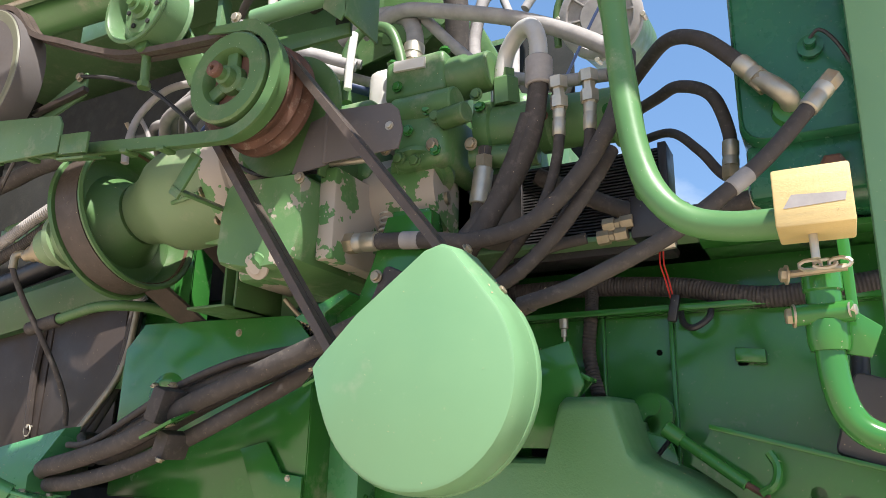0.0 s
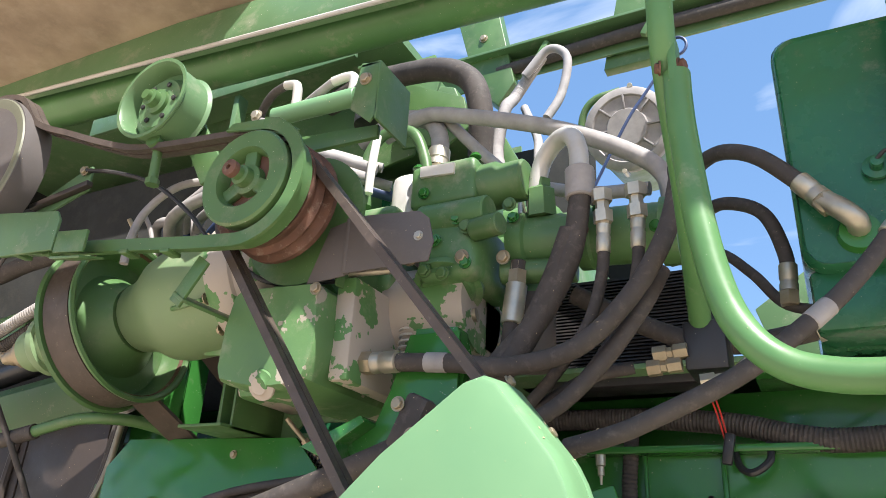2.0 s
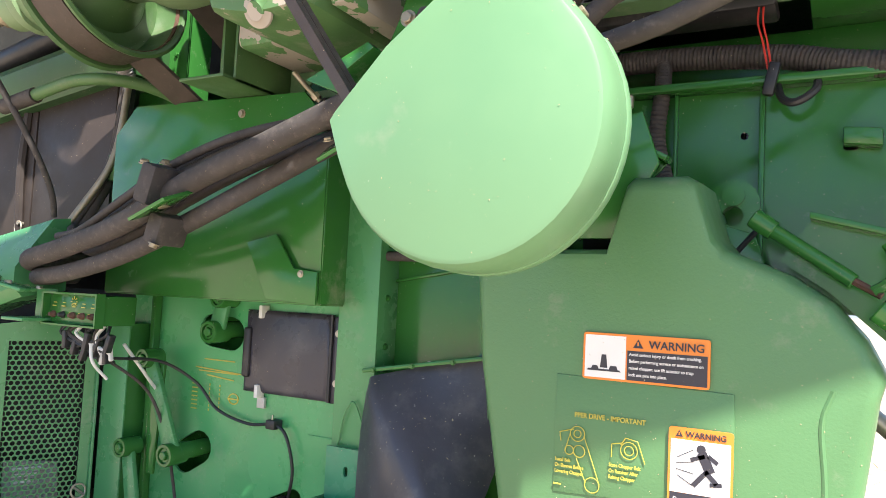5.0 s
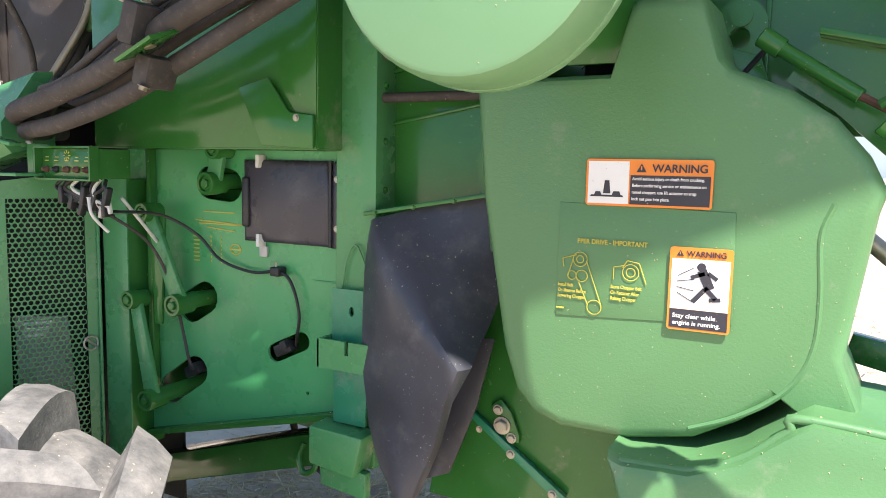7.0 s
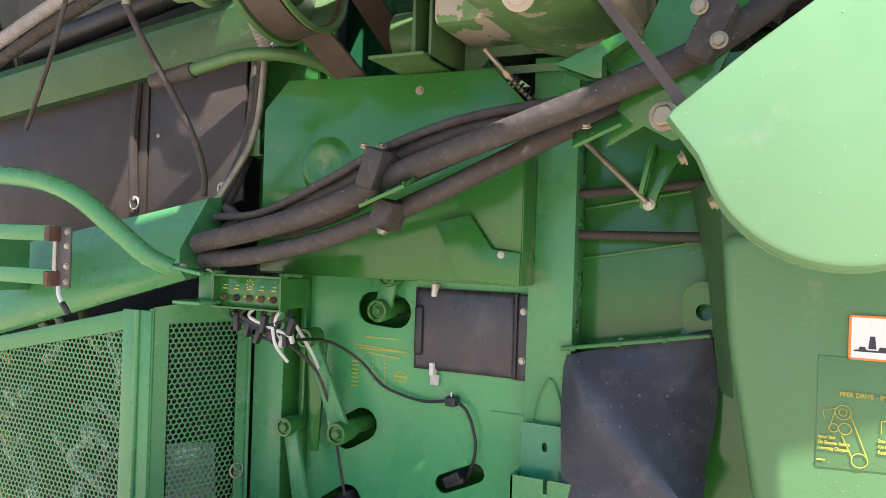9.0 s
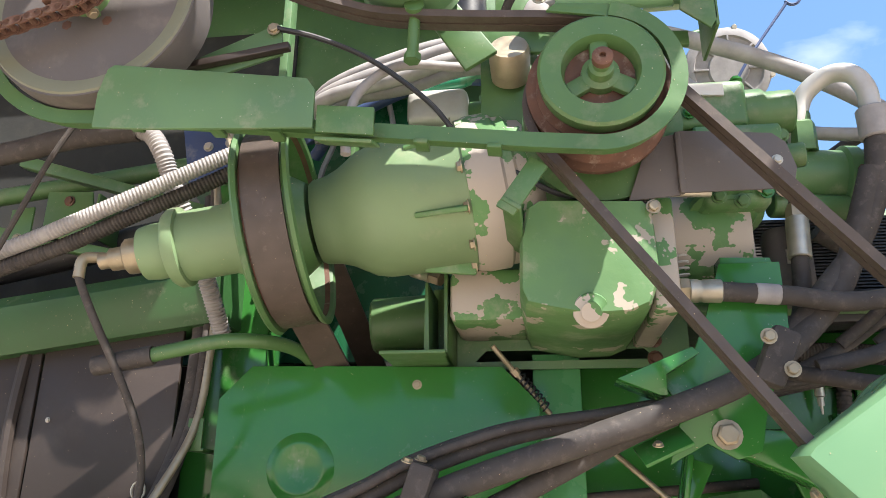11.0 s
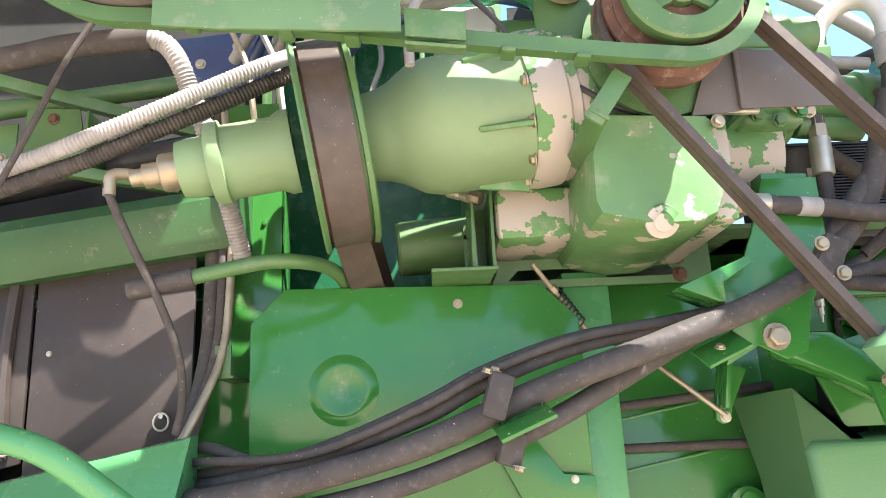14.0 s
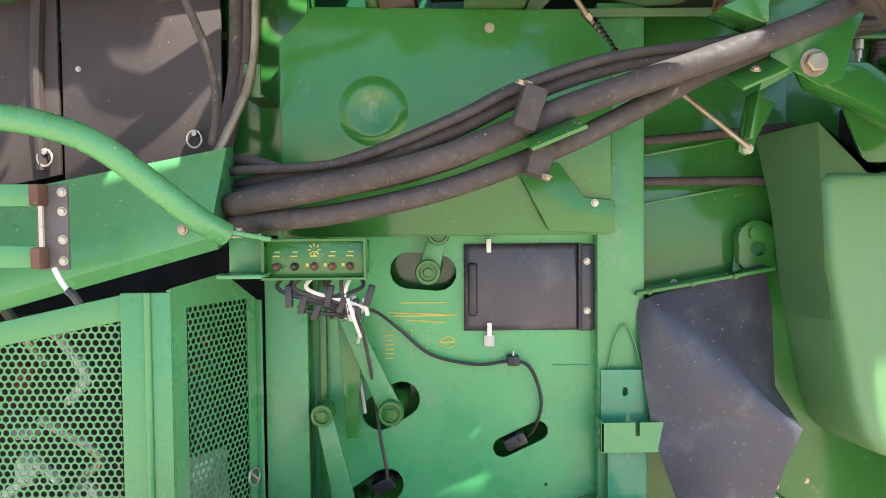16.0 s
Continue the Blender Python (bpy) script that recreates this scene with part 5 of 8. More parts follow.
def drum():
    e = thing("drive_drum", (DX, 0.8, DZ), "large dull steel drum pulley with a chain sprocket", "pulley")
    disc = part("disc", lathe([(0, 0), (0, 0.166), (0.055, 0.168), (0.060, 0.164), (0.060, 0.155), (0.052, 0.125), (0.050, 0.115), (0.046, 0.11), (0.046, 0.0)], (DX, 0.848, DZ), (0, -1, 0), 56), DISC, e)
    part("inner_plate", lathe([(0, 0), (0, 0.112), (0.003, 0.110), (0.003, 0)], (DX, 0.799, DZ), (0, -1, 0), 48), GREEN_OLD, e)
    part("rim_band", lathe([(-0.002, 0.14), (-0.002, 0.1695), (0.03, 0.1715), (0.057, 0.1695), (0.057, 0.15)], (DX, 0.848, DZ), (0, -1, 0), 56), SHIELD, e, "worn dark steel rim")
    for a in (20, 92, 164, 236, 308):
        t = radians(a)
        bolt(disc, (DX + 0.055 * math.cos(t), 0.799, DZ + 0.055 * math.sin(t)), r=0.009, mat=RUST)
    part("hub", lathe([(0, 0), (0, 0.036), (0.02, 0.030), (0.055, 0.028), (0.055, 0.0)], (DX, 0.799, DZ), (0, -1, 0), 26), GREEN_OLD, e)
    part("hub_end", lathe([(0, 0), (0, 0.026), (0.05, 0.026), (0.055, 0.023), (0.055, 0.0)], (DX, 0.742, DZ), (0, -1, 0), 26), GREEN_OLD, e)
    part("shaft_end", lathe([(0, 0), (0, 0.016), (0.012, 0.016), (0.014, 0.013), (0.014, 0)], (DX, 0.690, DZ), (0, -1, 0), 20), RUST, e)
    teeth = []
    for k in range(36):
        a = 2 * math.pi * k / 36
        r = 0.056 if k % 2 else 0.045
        teeth.append((DX + r * math.cos(a), DZ + r * math.sin(a)))
    part("sprocket", prism(teeth, 0.738, 0.748, 0.001), RUST, e)
    for a in (60, 180, 300):
        t = radians(a)
        part("lug", turned_box((DX + 0.04 * math.cos(t), 0.765, DZ + 0.04 * math.sin(t)), (0.03, 0.03, 0.016), (0, -a, 0), 0.004), GREEN_OLD, e)
        bolt(e, (DX + 0.055 * math.cos(t), 0.765, DZ + 0.055 * math.sin(t)), (math.cos(t), 0, math.sin(t)), 0.007)


drum()


def chain():
    e = thing("roller_chain", (DX, 0.742, DZ), "rusty roller chain wrapped round the sprocket", "chain")
    path = [Vector((-2.3 + 0.036 * k, 0.743, DZ + 0.055 + 0.02 * (19 - k) / 19)) for k in range(19)]
    path += [Vector((DX + 0.056 * math.cos(t), 0.743, DZ + 0.056 * math.sin(t))) for t in np.linspace(1.5, -1.5, 26)]
    path += [Vector((DX - 0.008 - 0.036 * k, 0.743, DZ - 0.058 - 0.010 * k)) for k in range(19)]
    run, step, pts, d = 0.0, 0.0155, [path[0]], 0.0
    for a, b in zip(path, path[1:]):
        L = (b - a).length
        while d + L >= step:
            a = a.lerp(b, (step - d) / L)
            L = (b - a).length
            d = 0.0
            pts.append(a)
        d += L
    cache = {}
    for i, (a, b) in enumerate(zip(pts, pts[1:])):
        ang = math.degrees(math.atan2(b.z - a.z, b.x - a.x))
        key = i % 2
        if key not in cache:
            w = 0.011 if key else 0.0085
            bm = joined(*[prism(obround(-0.007, 0, 0.007, 0, 0.0072, 5), y, y + 0.002, 0) for y in (-w, w - 0.002)], lathe([(-0.011, 0), (-0.011, 0.005), (0.011, 0.005), (0.011, 0)], (-0.007, 0, 0), (0, 1, 0), 8))
            finish(bm)
            me = bpy.data.meshes.new("link")
            bm.to_mesh(me)
            bm.free()
            me.materials.append(RUST)
            cache[key] = me
        ob = part("link", cache[key], RUST, e)
        ob.matrix_parent_inverse = Matrix.Identity(4)
        mid = (a + b) / 2
        ob.matrix_basis = BASE[e.name].inverted() @ pose(mid.x, mid.y, mid.z, 0, -ang, 0)


chain()


def idler():
    ix, iz = -1.146, 2.455
    e = thing("idler_wheel", (ix, 0.86, iz), "green pressed steel flat idler wheel with worn bright edge", "pulley")
    part("rim", lathe([(0.0, 0.074), (0.0, 0.080), (0.006, 0.086), (0.012, 0.080), (0.066, 0.080), (0.072, 0.087), (0.076, 0.087), (0.076, 0.080), (0.070, 0.076), (0.030, 0.073), (0.0, 0.074)], (ix, 0.895, iz), (0, -1, 0), 44), GREEN_DUSTY, e, "scuffed rim")
    part("disc", lathe([(0, 0), (0, 0.075), (0.006, 0.075), (0.010, 0.06), (0.022, 0.052), (0.024, 0.0)], (ix, 0.862, iz), (0, -1, 0), 44), GREEN_DUSTY, e)
    part("hub", lathe([(0, 0.026), (0.008, 0.026), (0.012, 0.018), (0.024, 0.017), (0.026, 0.011), (0.034, 0.010), (0.034, 0)], (ix, 0.84, iz), (0, -1, 0), 24), GREEN_OLD, e)
    # six dark raised spots stand in for the shaded holes of the disc
    for a in range(6):
        t = a * math.pi / 3
        part("dark_hole_spot", lathe([(0, 0.0055), (0.003, 0.005), (0.004, 0)], (ix + 0.040 * math.cos(t), 0.838, iz + 0.040 * math.sin(t)), (0, -1, 0), 8), DARK, e)
    part("arm", prism([(ix - 0.03, iz + 0.02), (ix + 0.03, iz + 0.02), (ix + 0.13, iz - 0.13), (ix + 0.08, iz - 0.16)], 0.905, 0.915, 0.003), GREEN_OLD, e)
    part("bolt_eye", rod((-1.137, 0.855, 2.362), (-1.141, 0.862, 2.296), 0.009, 12), GREEN_OLD, e)
    part("eye_ring", lathe([(-0.008, 0.0), (-0.008, 0.015), (0.008, 0.015), (0.010, 0.009), (0.010, 0.0)], (-1.136, 0.845, 2.368), (0.1, -1, 0.3), 18), GREEN_OLD, e)
    part("eye_nut", lathe([(0, 0), (0, 0.013), (0.012, 0.013), (0.012, 0)], (-1.141, 0.862, 2.30), (0, 0, -1), 6), GREEN_OLD, e)


idler()


def flat_belt():
    p = [(DX + 0.178 * math.cos(t), 0.818, DZ + 0.178 * math.sin(t)) for t in np.linspace(2.6, 0.95, 9)]
    p += [(-1.47, 0.828, 2.475), (-1.364, 0.838, 2.430), (-1.28, 0.852, 2.398), (-1.20, 0.858, 2.371), (-1.13, 0.858, 2.358), (-1.05, 0.858, 2.348), (-0.95, 0.858, 2.338), (-0.873, 0.858, 2.326), (-0.80, 0.858, 2.29)]
    e = thing("drive_belt", p[0], "worn brown drive belt slung under the idler wheel", "belt")
    for k in (-1, 1):
        part("strand", tube([(x, y + 0.0100 * k, z) for x, y, z in p], 0.01, section=belt_section(0.0088, 0.006, False)), BELT, e)
    part("tie_band", tube(p, 0.01, section=[(-0.017, 0.001), (0.017, 0.001), (0.017, 0.005), (-0.017, 0.005)]), BELT, e)


flat_belt()


def belt_guard():
    e = thing("belt_guard", (-1.2, 0.80, 2.1), "long green folded steel belt guard", "guard")

    def band(path, y0, y1, t=0.004):
        return tube([(x, (y0 + y1) / 2, z) for x, z in path], 0.01, sub=1, section=[(-(y1 - y0) / 2, -t / 2), ((y1 - y0) / 2, -t / 2), ((y1 - y0) / 2, t / 2), (-(y1 - y0) / 2, t / 2)])

    lower = arc(DX, DZ + 0.01, 0.195, 178, 262, 14) + [(-1.50, 2.198)] + [(-1.26, 2.166), (-1.18, 2.156), (-0.965, 2.128)] + arc(PX, PZ - 0.003, 0.104, -98, 80, 26)
    part("band", band(lower, 0.826, 0.858), GREEN_OLD, e)
    part("lip", tube([(x, 0.826, z) for x, z in lower], 0.01, sub=1, section=[(-0.003, -0.011), (0.003, -0.011), (0.003, 0.011), (-0.003, 0.011)]), GREEN_OLD, e)
    part("face_plate", prism([(-1.585, 2.222), (-1.575, 2.262), (-1.565, 2.268), (-1.275, 2.224), (-1.262, 2.205), (-1.262, 2.146), (-1.50, 2.160), (-1.585, 2.168)], 0.786, 0.792), GREEN_DUSTY, e)
    part("joint_plate", prism([(-1.258, 2.140), (-1.178, 2.130), (-1.178, 2.172), (-1.258, 2.181)], 0.787, 0.793), GREEN_OLD, e)
    part("joint_tab", turned_box((-1.218, 0.808, 2.132), (0.080, 0.048, 0.005), (18, 7, 0), 0.001), GREEN_OLD, e)
    part("leg", turned_box((-0.985, 0.855, 2.075), (0.028, 0.006, 0.085), (0, 35, 0), 0.001), GREEN_OLD, e)
    part("leg_foot", turned_box((-1.0, 0.95, 2.05), (0.03, 0.2, 0.006), (0, 35, 0), 0.001), GREEN_OLD, e)
    part("pulley_hood", prism([(PX - 0.07, PZ + 0.108), (PX + 0.01, PZ + 0.092), (PX + 0.075, PZ + 0.062), (PX + 0.092, PZ + 0.072), (PX + 0.045, PZ + 0.108), (PX - 0.055, PZ + 0.120)], 0.828, 0.834, 0.001), GREEN_OLD, e)
    for x in (-1.55, -1.42, -1.33, -1.12, -1.02):
        part("weld_tab", turned_box((x, 0.835, 2.160 - 0.135 * (x + 1.3)), (0.02, 0.03, 0.008), (0, 6, 0), 0.002), GREEN_OLD, e)
    part("drum_bracket", prism([(-1.50, 2.285), (-1.35, 2.330), (-1.355, 2.385), (-1.37, 2.383), (-1.50, 2.33)], 0.88, 0.886), GREEN_DUSTY, e)
    part("drum_bracket_rail", turned_box((-1.42, 0.872, 2.325), (0.17, 0.014, 0.012), (0, -8, 0), 0.002), BROWN, e)
    bolt(e, (-1.365, 0.874, 2.372), r=0.008)


belt_guard()
hose("control_cable", [(-1.36, 0.872, 2.372), (-1.30, 0.90, 2.368), (-1.22, 0.93, 2.34), (-1.13, 0.95, 2.27), (-1.07, 0.97, 2.20), (-0.99, 0.97, 2.145), (-0.92, 0.98, 2.11), (-0.80, 1.0, 2.105)], 0.0045, BLACK, "black sheathed control cable", "cable", seg=8)
hose("breather_hose", [(-1.255, 0.93, 2.175), (-1.255, 0.93, 2.22), (-1.24, 0.94, 2.29), (-1.18, 0.96, 2.345), (-1.08, 1.0, 2.36)], 0.008, GREY_HOSE, "thin pale breather hose", seg=10)


def valve_bar():
    e = thing("tension_cylinder", (-0.85, 0.93, 2.38), "pale green tensioning cylinder in a channel bracket", "cylinder")
    part("barrel", rod((-0.925, 0.92, 2.415), (-0.745, 0.92, 2.411), 0.017, 20), COVER, e)
    part("rod_eye", turned_box((-0.955, 0.93, 2.405), (0.04, 0.03, 0.035), (0, 25, 0), 0.01), GREY_HOSE, e)
    part("channel", joined(prism([(-0.742, 2.372), (-0.70, 2.335), (-0.688, 2.352), (-0.690, 2.455), (-0.728, 2.462)], 0.90, 0.905), box(-0.735, -0.69, 0.90, 1.0, 2.452, 2.458, 0.001), box(-0.692, -0.687, 0.90, 1.0, 2.34, 2.456, 0.001)), GREEN_OLD, e)
    part("base_bar", prism([(-1.06, 2.40), (-0.72, 2.37), (-0.72, 2.345), (-0.95, 2.35), (-1.06, 2.36)], 0.955, 0.965), GREEN_OLD, e)
    part("base_wall", prism([(-1.05, 2.42), (-0.97, 2.42), (-0.93, 2.30), (-0.93, 2.20), (-1.05, 2.20)], 1.0, 1.01), GREEN_OLD, e)
    part("pivot", lathe([(0, 0), (0, 0.032), (0.05, 0.034), (0.06, 0.03), (0.06, 0)], (-1.0, 1.0, 2.335), (0, -1, 0.4), 20), BRASS, e, "dusty zinc pivot nut")
    part("elbow", tube([(-0.88, 0.92, 2.425), (-0.88, 0.92, 2.45), (-0.885, 0.92, 2.475), (-0.91, 0.92, 2.482)], 0.009, 10), ALU, e)
    part("elbow", tube([(-0.755, 0.92, 2.425), (-0.755, 0.92, 2.452), (-0.77, 0.92, 2.46), (-0.80, 0.92, 2.458)], 0.009, 10), ALU, e)
    part("pipe", tube([(-0.91, 0.92, 2.482), (-0.95, 0.93, 2.478), (-0.99, 0.95, 2.46), (-1.01, 0.97, 2.43)], 0.008, 10), RUBBER, e)
    part("pipe", tube([(-0.80, 0.92, 2.458), (-0.86, 0.94, 2.452), (-0.95, 0.98, 2.45), (-1.02, 1.02, 2.44)], 0.008, 10), GREY_HOSE, e)
    bolt(e, (-0.715, 0.90, 2.425), r=0.009)
    bolt(e, (-0.95, 0.90, 2.412), r=0.009, mat=STEEL)


valve_bar()


# ---- gear case on a tilted shaft ----
A0, A1 = Vector((-1.70, 1.03, 2.05)), Vector((-1.00, 1.09, 2.175))
AX = (A1 - A0).normalized()


def on_axis(x):
    return A0 + (A1 - A0) * ((x - A0.x) / (A1.x - A0.x))


def gear_case():
    e = thing("gear_case", (-1.1, 1.1, 1.93), "green painted gear case with flaking paint on cast housings", "gearbox")
    part("shaft_housing", lathe([(0, 0), (0, 0.045), (0.02, 0.048), (0.045, 0.048), (0.047, 0.062), (0.055, 0.068), (0.07, 0.068), (0.072, 0.060), (0.15, 0.060), (0.165, 0.068), (0.18, 0.068)], on_axis(-1.625), AX, 36), OLIVE, e)
    part("shaft_nut", lathe([(0, 0), (0, 0.028), (0.003, 0.031), (0.03, 0.031), (0.032, 0.028)], on_axis(-1.655), AX, 12), BRASS, e)
    part("swivel", lathe([(0, 0), (0, 0.014), (0.02, 0.014), (0.02, 0.02), (0.05, 0.02), (0.05, 0)], on_axis(-1.70), AX, 12), BRASS, e)
    part("bell", lathe([(0, 0.04), (0.0, 0.068), (0.006, 0.072), (0.03, 0.076), (0.05, 0.084), (0.085, 0.106), (0.11, 0.113), (0.18, 0.117), (0.24, 0.119), (0.25, 0.124), (0.27, 0.124)], on_axis(-1.335), AX, 48), OLIVE, e)
    flange = part("flange", lathe([(0, 0.10), (0, 0.128), (0.02, 0.133), (0.055, 0.133), (0.06, 0.128), (0.075, 0.128), (0.08, 0.122), (0.10, 0.120), (0.12, 0.10)], on_axis(-1.085), AX, 48), GREEN_BARE, e, "mostly bare cast flange with flaked paint")
    for k in range(12):
        t = radians(30 * k + 15)
        u = AX.orthogonal().normalized()
        v = AX.cross(u)
        d = u * math.cos(t) + v * math.sin(t)
        c = on_axis(-1.085)
        bolt(flange, c + d * 0.124 - AX * 0.004, -AX, 0.0085)
        if k % 2:
            rib = turned_box((0, 0, 0), (0.085, 0.009, 0.03), w=0.003)
            rib.transform(Matrix.Translation(c + d * 0.116 - AX * 0.045) @ Matrix((AX, d.cross(AX), d)).transposed().to_4x4() @ pose(0, 0, 0, 0, -14, 0))
            part("rib", rib, GREEN_CAST, e)
    part("neck", lathe([(0, 0.10), (0.10, 0.10), (0.13, 0.085)], on_axis(-1.0), AX, 36), GREEN_CHIP, e)
    # sump box with a rounded belly
    poly = [(-0.996, 1.955), (-0.988, 1.936), (-0.95, 1.926), (-0.90, 1.916), (-0.84, 1.918), (-0.812, 1.930), (-0.800, 1.960), (-0.795, 1.99), (-0.797, 2.04), (-0.800, 2.078), (-0.810, 2.088), (-0.965, 2.096), (-0.982, 2.085), (-0.994, 2.03)]
    bm = bmesh.new()
    rings = [[bm.verts.new((-0.885 + (x + 0.885) * s, y, 2.03 + (z - 2.03) * s)) for x, z in poly] for s, y in ((0.97, 1.30), (1.0, 1.10), (1.0, 0.985), (0.985, 0.963), (0.95, 0.954))]
    for a, b in zip(rings, rings[1:]):
        for i in range(len(poly)):
            j = (i + 1) % len(poly)
            bm.faces.new((a[i], a[j], b[j], b[i]))
    bm.faces.new(rings[-1])
    part("sump", bm, GREEN_CHIP, e)
    part("sump_flange", box(-0.800, -0.762, 1.00, 1.30, 1.935, 2.11, 0.006), GREEN_BARE, e)
    part("plug", lathe([(0, 0), (0, 0.026), (0.004, 0.025), (0.007, 0.016), (0.010, 0.014), (0.010, 0)], (-0.896, 0.962, 1.926), (0, -0.9, -0.45), 20), GREEN_BARE, e)
    part("upper_case", box(-0.985, -0.76, 1.10, 1.34, 2.12, 2.30, 0.02, 3), GREEN_CAST, e)
    part("lower_case", box(-1.12, -0.96, 1.14, 1.32, 1.955, 2.05, 0.015), GREEN_BARE, e)
    part("rear_case", lathe([(0, 0), (0, 0.085), (0.16, 0.085), (0.16, 0.0)], (-0.78, 1.19, 2.10), (1, 0, 0), 32), GREEN_BARE, e)
    part("adjuster", rod((-0.92, 1.0, 2.125), (-0.70, 1.02, 2.12), 0.007, 10), STEEL, e)
    part("adjuster_nut", lathe([(0, 0), (0, 0.014), (0.012, 0.014), (0.012, 0)], (-0.80, 1.01, 2.122), (1, 0.05, 0), 6), GREEN_OLD, e)
    part("adjuster_tab", box(-0.792, -0.786, 0.98, 1.1, 2.09, 2.15, 0.002), GREEN_OLD, e)


gear_case()


def shaft_pulley():
    e = thing("flat_pulley", on_axis(-1.38), "wide flanged green pulley on the gear case shaft", "pulley")
    c = on_axis(-1.430)
    part("left_flange", lathe([(0, 0.07), (0, 0.172), (0.004, 0.176), (0.010, 0.172), (0.010, 0.07)], c, AX, 56), GREEN_OLD, e)
    part("right_flange", lathe([(0.030, 0.0), (0.030, 0.146), (0.060, 0.152), (0.088, 0.160), (0.091, 0.166), (0.088, 0.172), (0.081, 0.170), (0.080, 0.1595), (0.018, 0.1565), (0.018, 0.0)], c, AX, 56), GREEN_OLD, e)
    part("web", lathe([(0.02, 0.0), (0.02, 0.15), (0.028, 0.15), (0.034, 0.11), (0.060, 0.09), (0.090, 0.07), (0.090, 0)], c, AX, 40), GREEN_OLD, e)
    part("face", lathe([(0.008, 0.0), (0.008, 0.158), (0.082, 0.158), (0.082, 0.156), (0.012, 0.154), (0.012, 0.0)], c, AX, 56), RUST, e, "rust-brown belt face")
    w = [(-0.030, -0.004), (0.030, -0.004), (0.030, 0.004), (-0.030, 0.004)]
    u = AX.cross(Vector((0, 1, 0))).normalized()
    v = u.cross(AX)
    m = c + AX * 0.045
    path = [m + (v * math.cos(t) + u * math.sin(t)) * 0.163 for t in np.linspace(radians(60), radians(300), 40)]
    far = m + Vector((0.10, 0.75, -0.42))
    path = [far + u * 0.09] + path + [far - u * 0.09]
    bm = bmesh.new()
    rings = []
    for i, p in enumerate(path):
        t = (path[min(i + 1, len(path) - 1)] - path[max(i - 1, 0)]).normalized()
        n = t.cross(AX).normalized()
        rings.append([bm.verts.new(p + AX * a + n * b) for a, b in w])
    for p, q in zip(rings, rings[1:]):
        for i in range(4):
            bm.faces.new((p[i], p[(i + 1) % 4], q[(i + 1) % 4], q[i]))
    single("flat_belt", bm, BELT, "wide flat brown belt round the shaft pulley", "belt")


shaft_pulley()


def elbow_line():
    hose("grease_line", [(-1.700, 1.045, 2.060), (-1.722, 1.03, 2.058), (-1.730, 1.02, 2.045), (-1.728, 1.02, 2.02), (-1.70, 1.04, 1.95), (-1.665, 1.08, 1.86), (-1.645, 1.12, 1.78), (-1.65, 1.16, 1.71), (-1.665, 1.18, 1.66)], 0.0068, RUBBER, "thin dusty pressure line with a brass elbow", seg=10)
    e = thing("elbow_fitting", (-1.725, 1.03, 2.05), "angled zinc pipe elbow", "fitting")
    part("elbow", tube([(-1.695, 1.046, 2.061), (-1.715, 1.035, 2.060), (-1.728, 1.022, 2.052), (-1.729, 1.02, 2.02)], 0.0095, 10), BRASS, e)


elbow_line()


def lever():
    e = thing("hand_lever", (-1.40, 1.2, 1.9), "green bent rod lever with a black rubber grip", "lever")
    part("rod", tube([(-1.63, 1.085, 1.897), (-1.56, 1.09, 1.912), (-1.50, 1.10, 1.924), (-1.445, 1.13, 1.928), (-1.41, 1.19, 1.928), (-1.392, 1.26, 1.912), (-1.388, 1.31, 1.86), (-1.388, 1.33, 1.80)], 0.0125, 12), GREEN_OLD, e)
    part("grip", tube([(-1.715, 1.08, 1.882), (-1.67, 1.083, 1.89), (-1.615, 1.086, 1.90)], 0.0165, 12), RUBBER, e)


lever()
for k, (x, y, r, m, lab) in enumerate(((-1.655, 1.36, 0.018, RUBBER, "thick black loom running down the post"), (-1.632, 1.34, 0.010, RUBBER, "black hose running down the post"), (-1.615, 1.33, 0.008, BRASS, "printed brown hose running down the post"))):
    hose("riser_hose", [(x - 0.02, y - 0.02 * k, 2.30), (x - 0.005, y - 0.02, 2.12), (x, y - 0.03, 1.95), (x - 0.003 * k, y - 0.05, 1.80), (x - 0.01 - 0.015 * k, y - 0.10, 1.68), (x - 0.03 - 0.02 * k, y - 0.13, 1.61)], r, m, lab, seg=10)
single("loom_bracket", joined(box(-1.635, -1.60, 1.28, 1.40, 1.755, 1.76, 0.001), box(-1.635, -1.605, 1.28, 1.285, 1.755, 1.815, 0.001)), GREEN_OLD, "small green bracket holding the looms", "bracket")


def channel_bracket():
    e = thing("channel_bracket", (-1.15, 1.2, 1.9), "open green channel bracket standing above the guard plate", "bracket")
    part("left_side", prism([(-1.165, 1.905), (-1.155, 1.905), (-1.158, 2.03), (-1.163, 2.03)], 1.15, 1.30, 0.001), GREEN_OLD, e)
    part("right_side", box(-1.13, -1.124, 1.15, 1.30, 1.90, 2.05, 0.001), GREEN_OLD, e)
    part("base", box(-1.235, -1.124, 1.12, 1.30, 1.900, 1.906, 0.001), GREEN_OLD, e)
    part("back", box(-1.165, -1.125, 1.27, 1.276, 1.90, 2.05, 0.001), GREEN_OLD, e)


channel_bracket()
hose("tie_rod", [(-1.26, 1.25, 2.11), (-1.20, 1.22, 2.075), (-1.16, 1.20, 2.055)], 0.010, RUST, "short dusty tie rod with a zinc nut", "rod", ends=(1,))


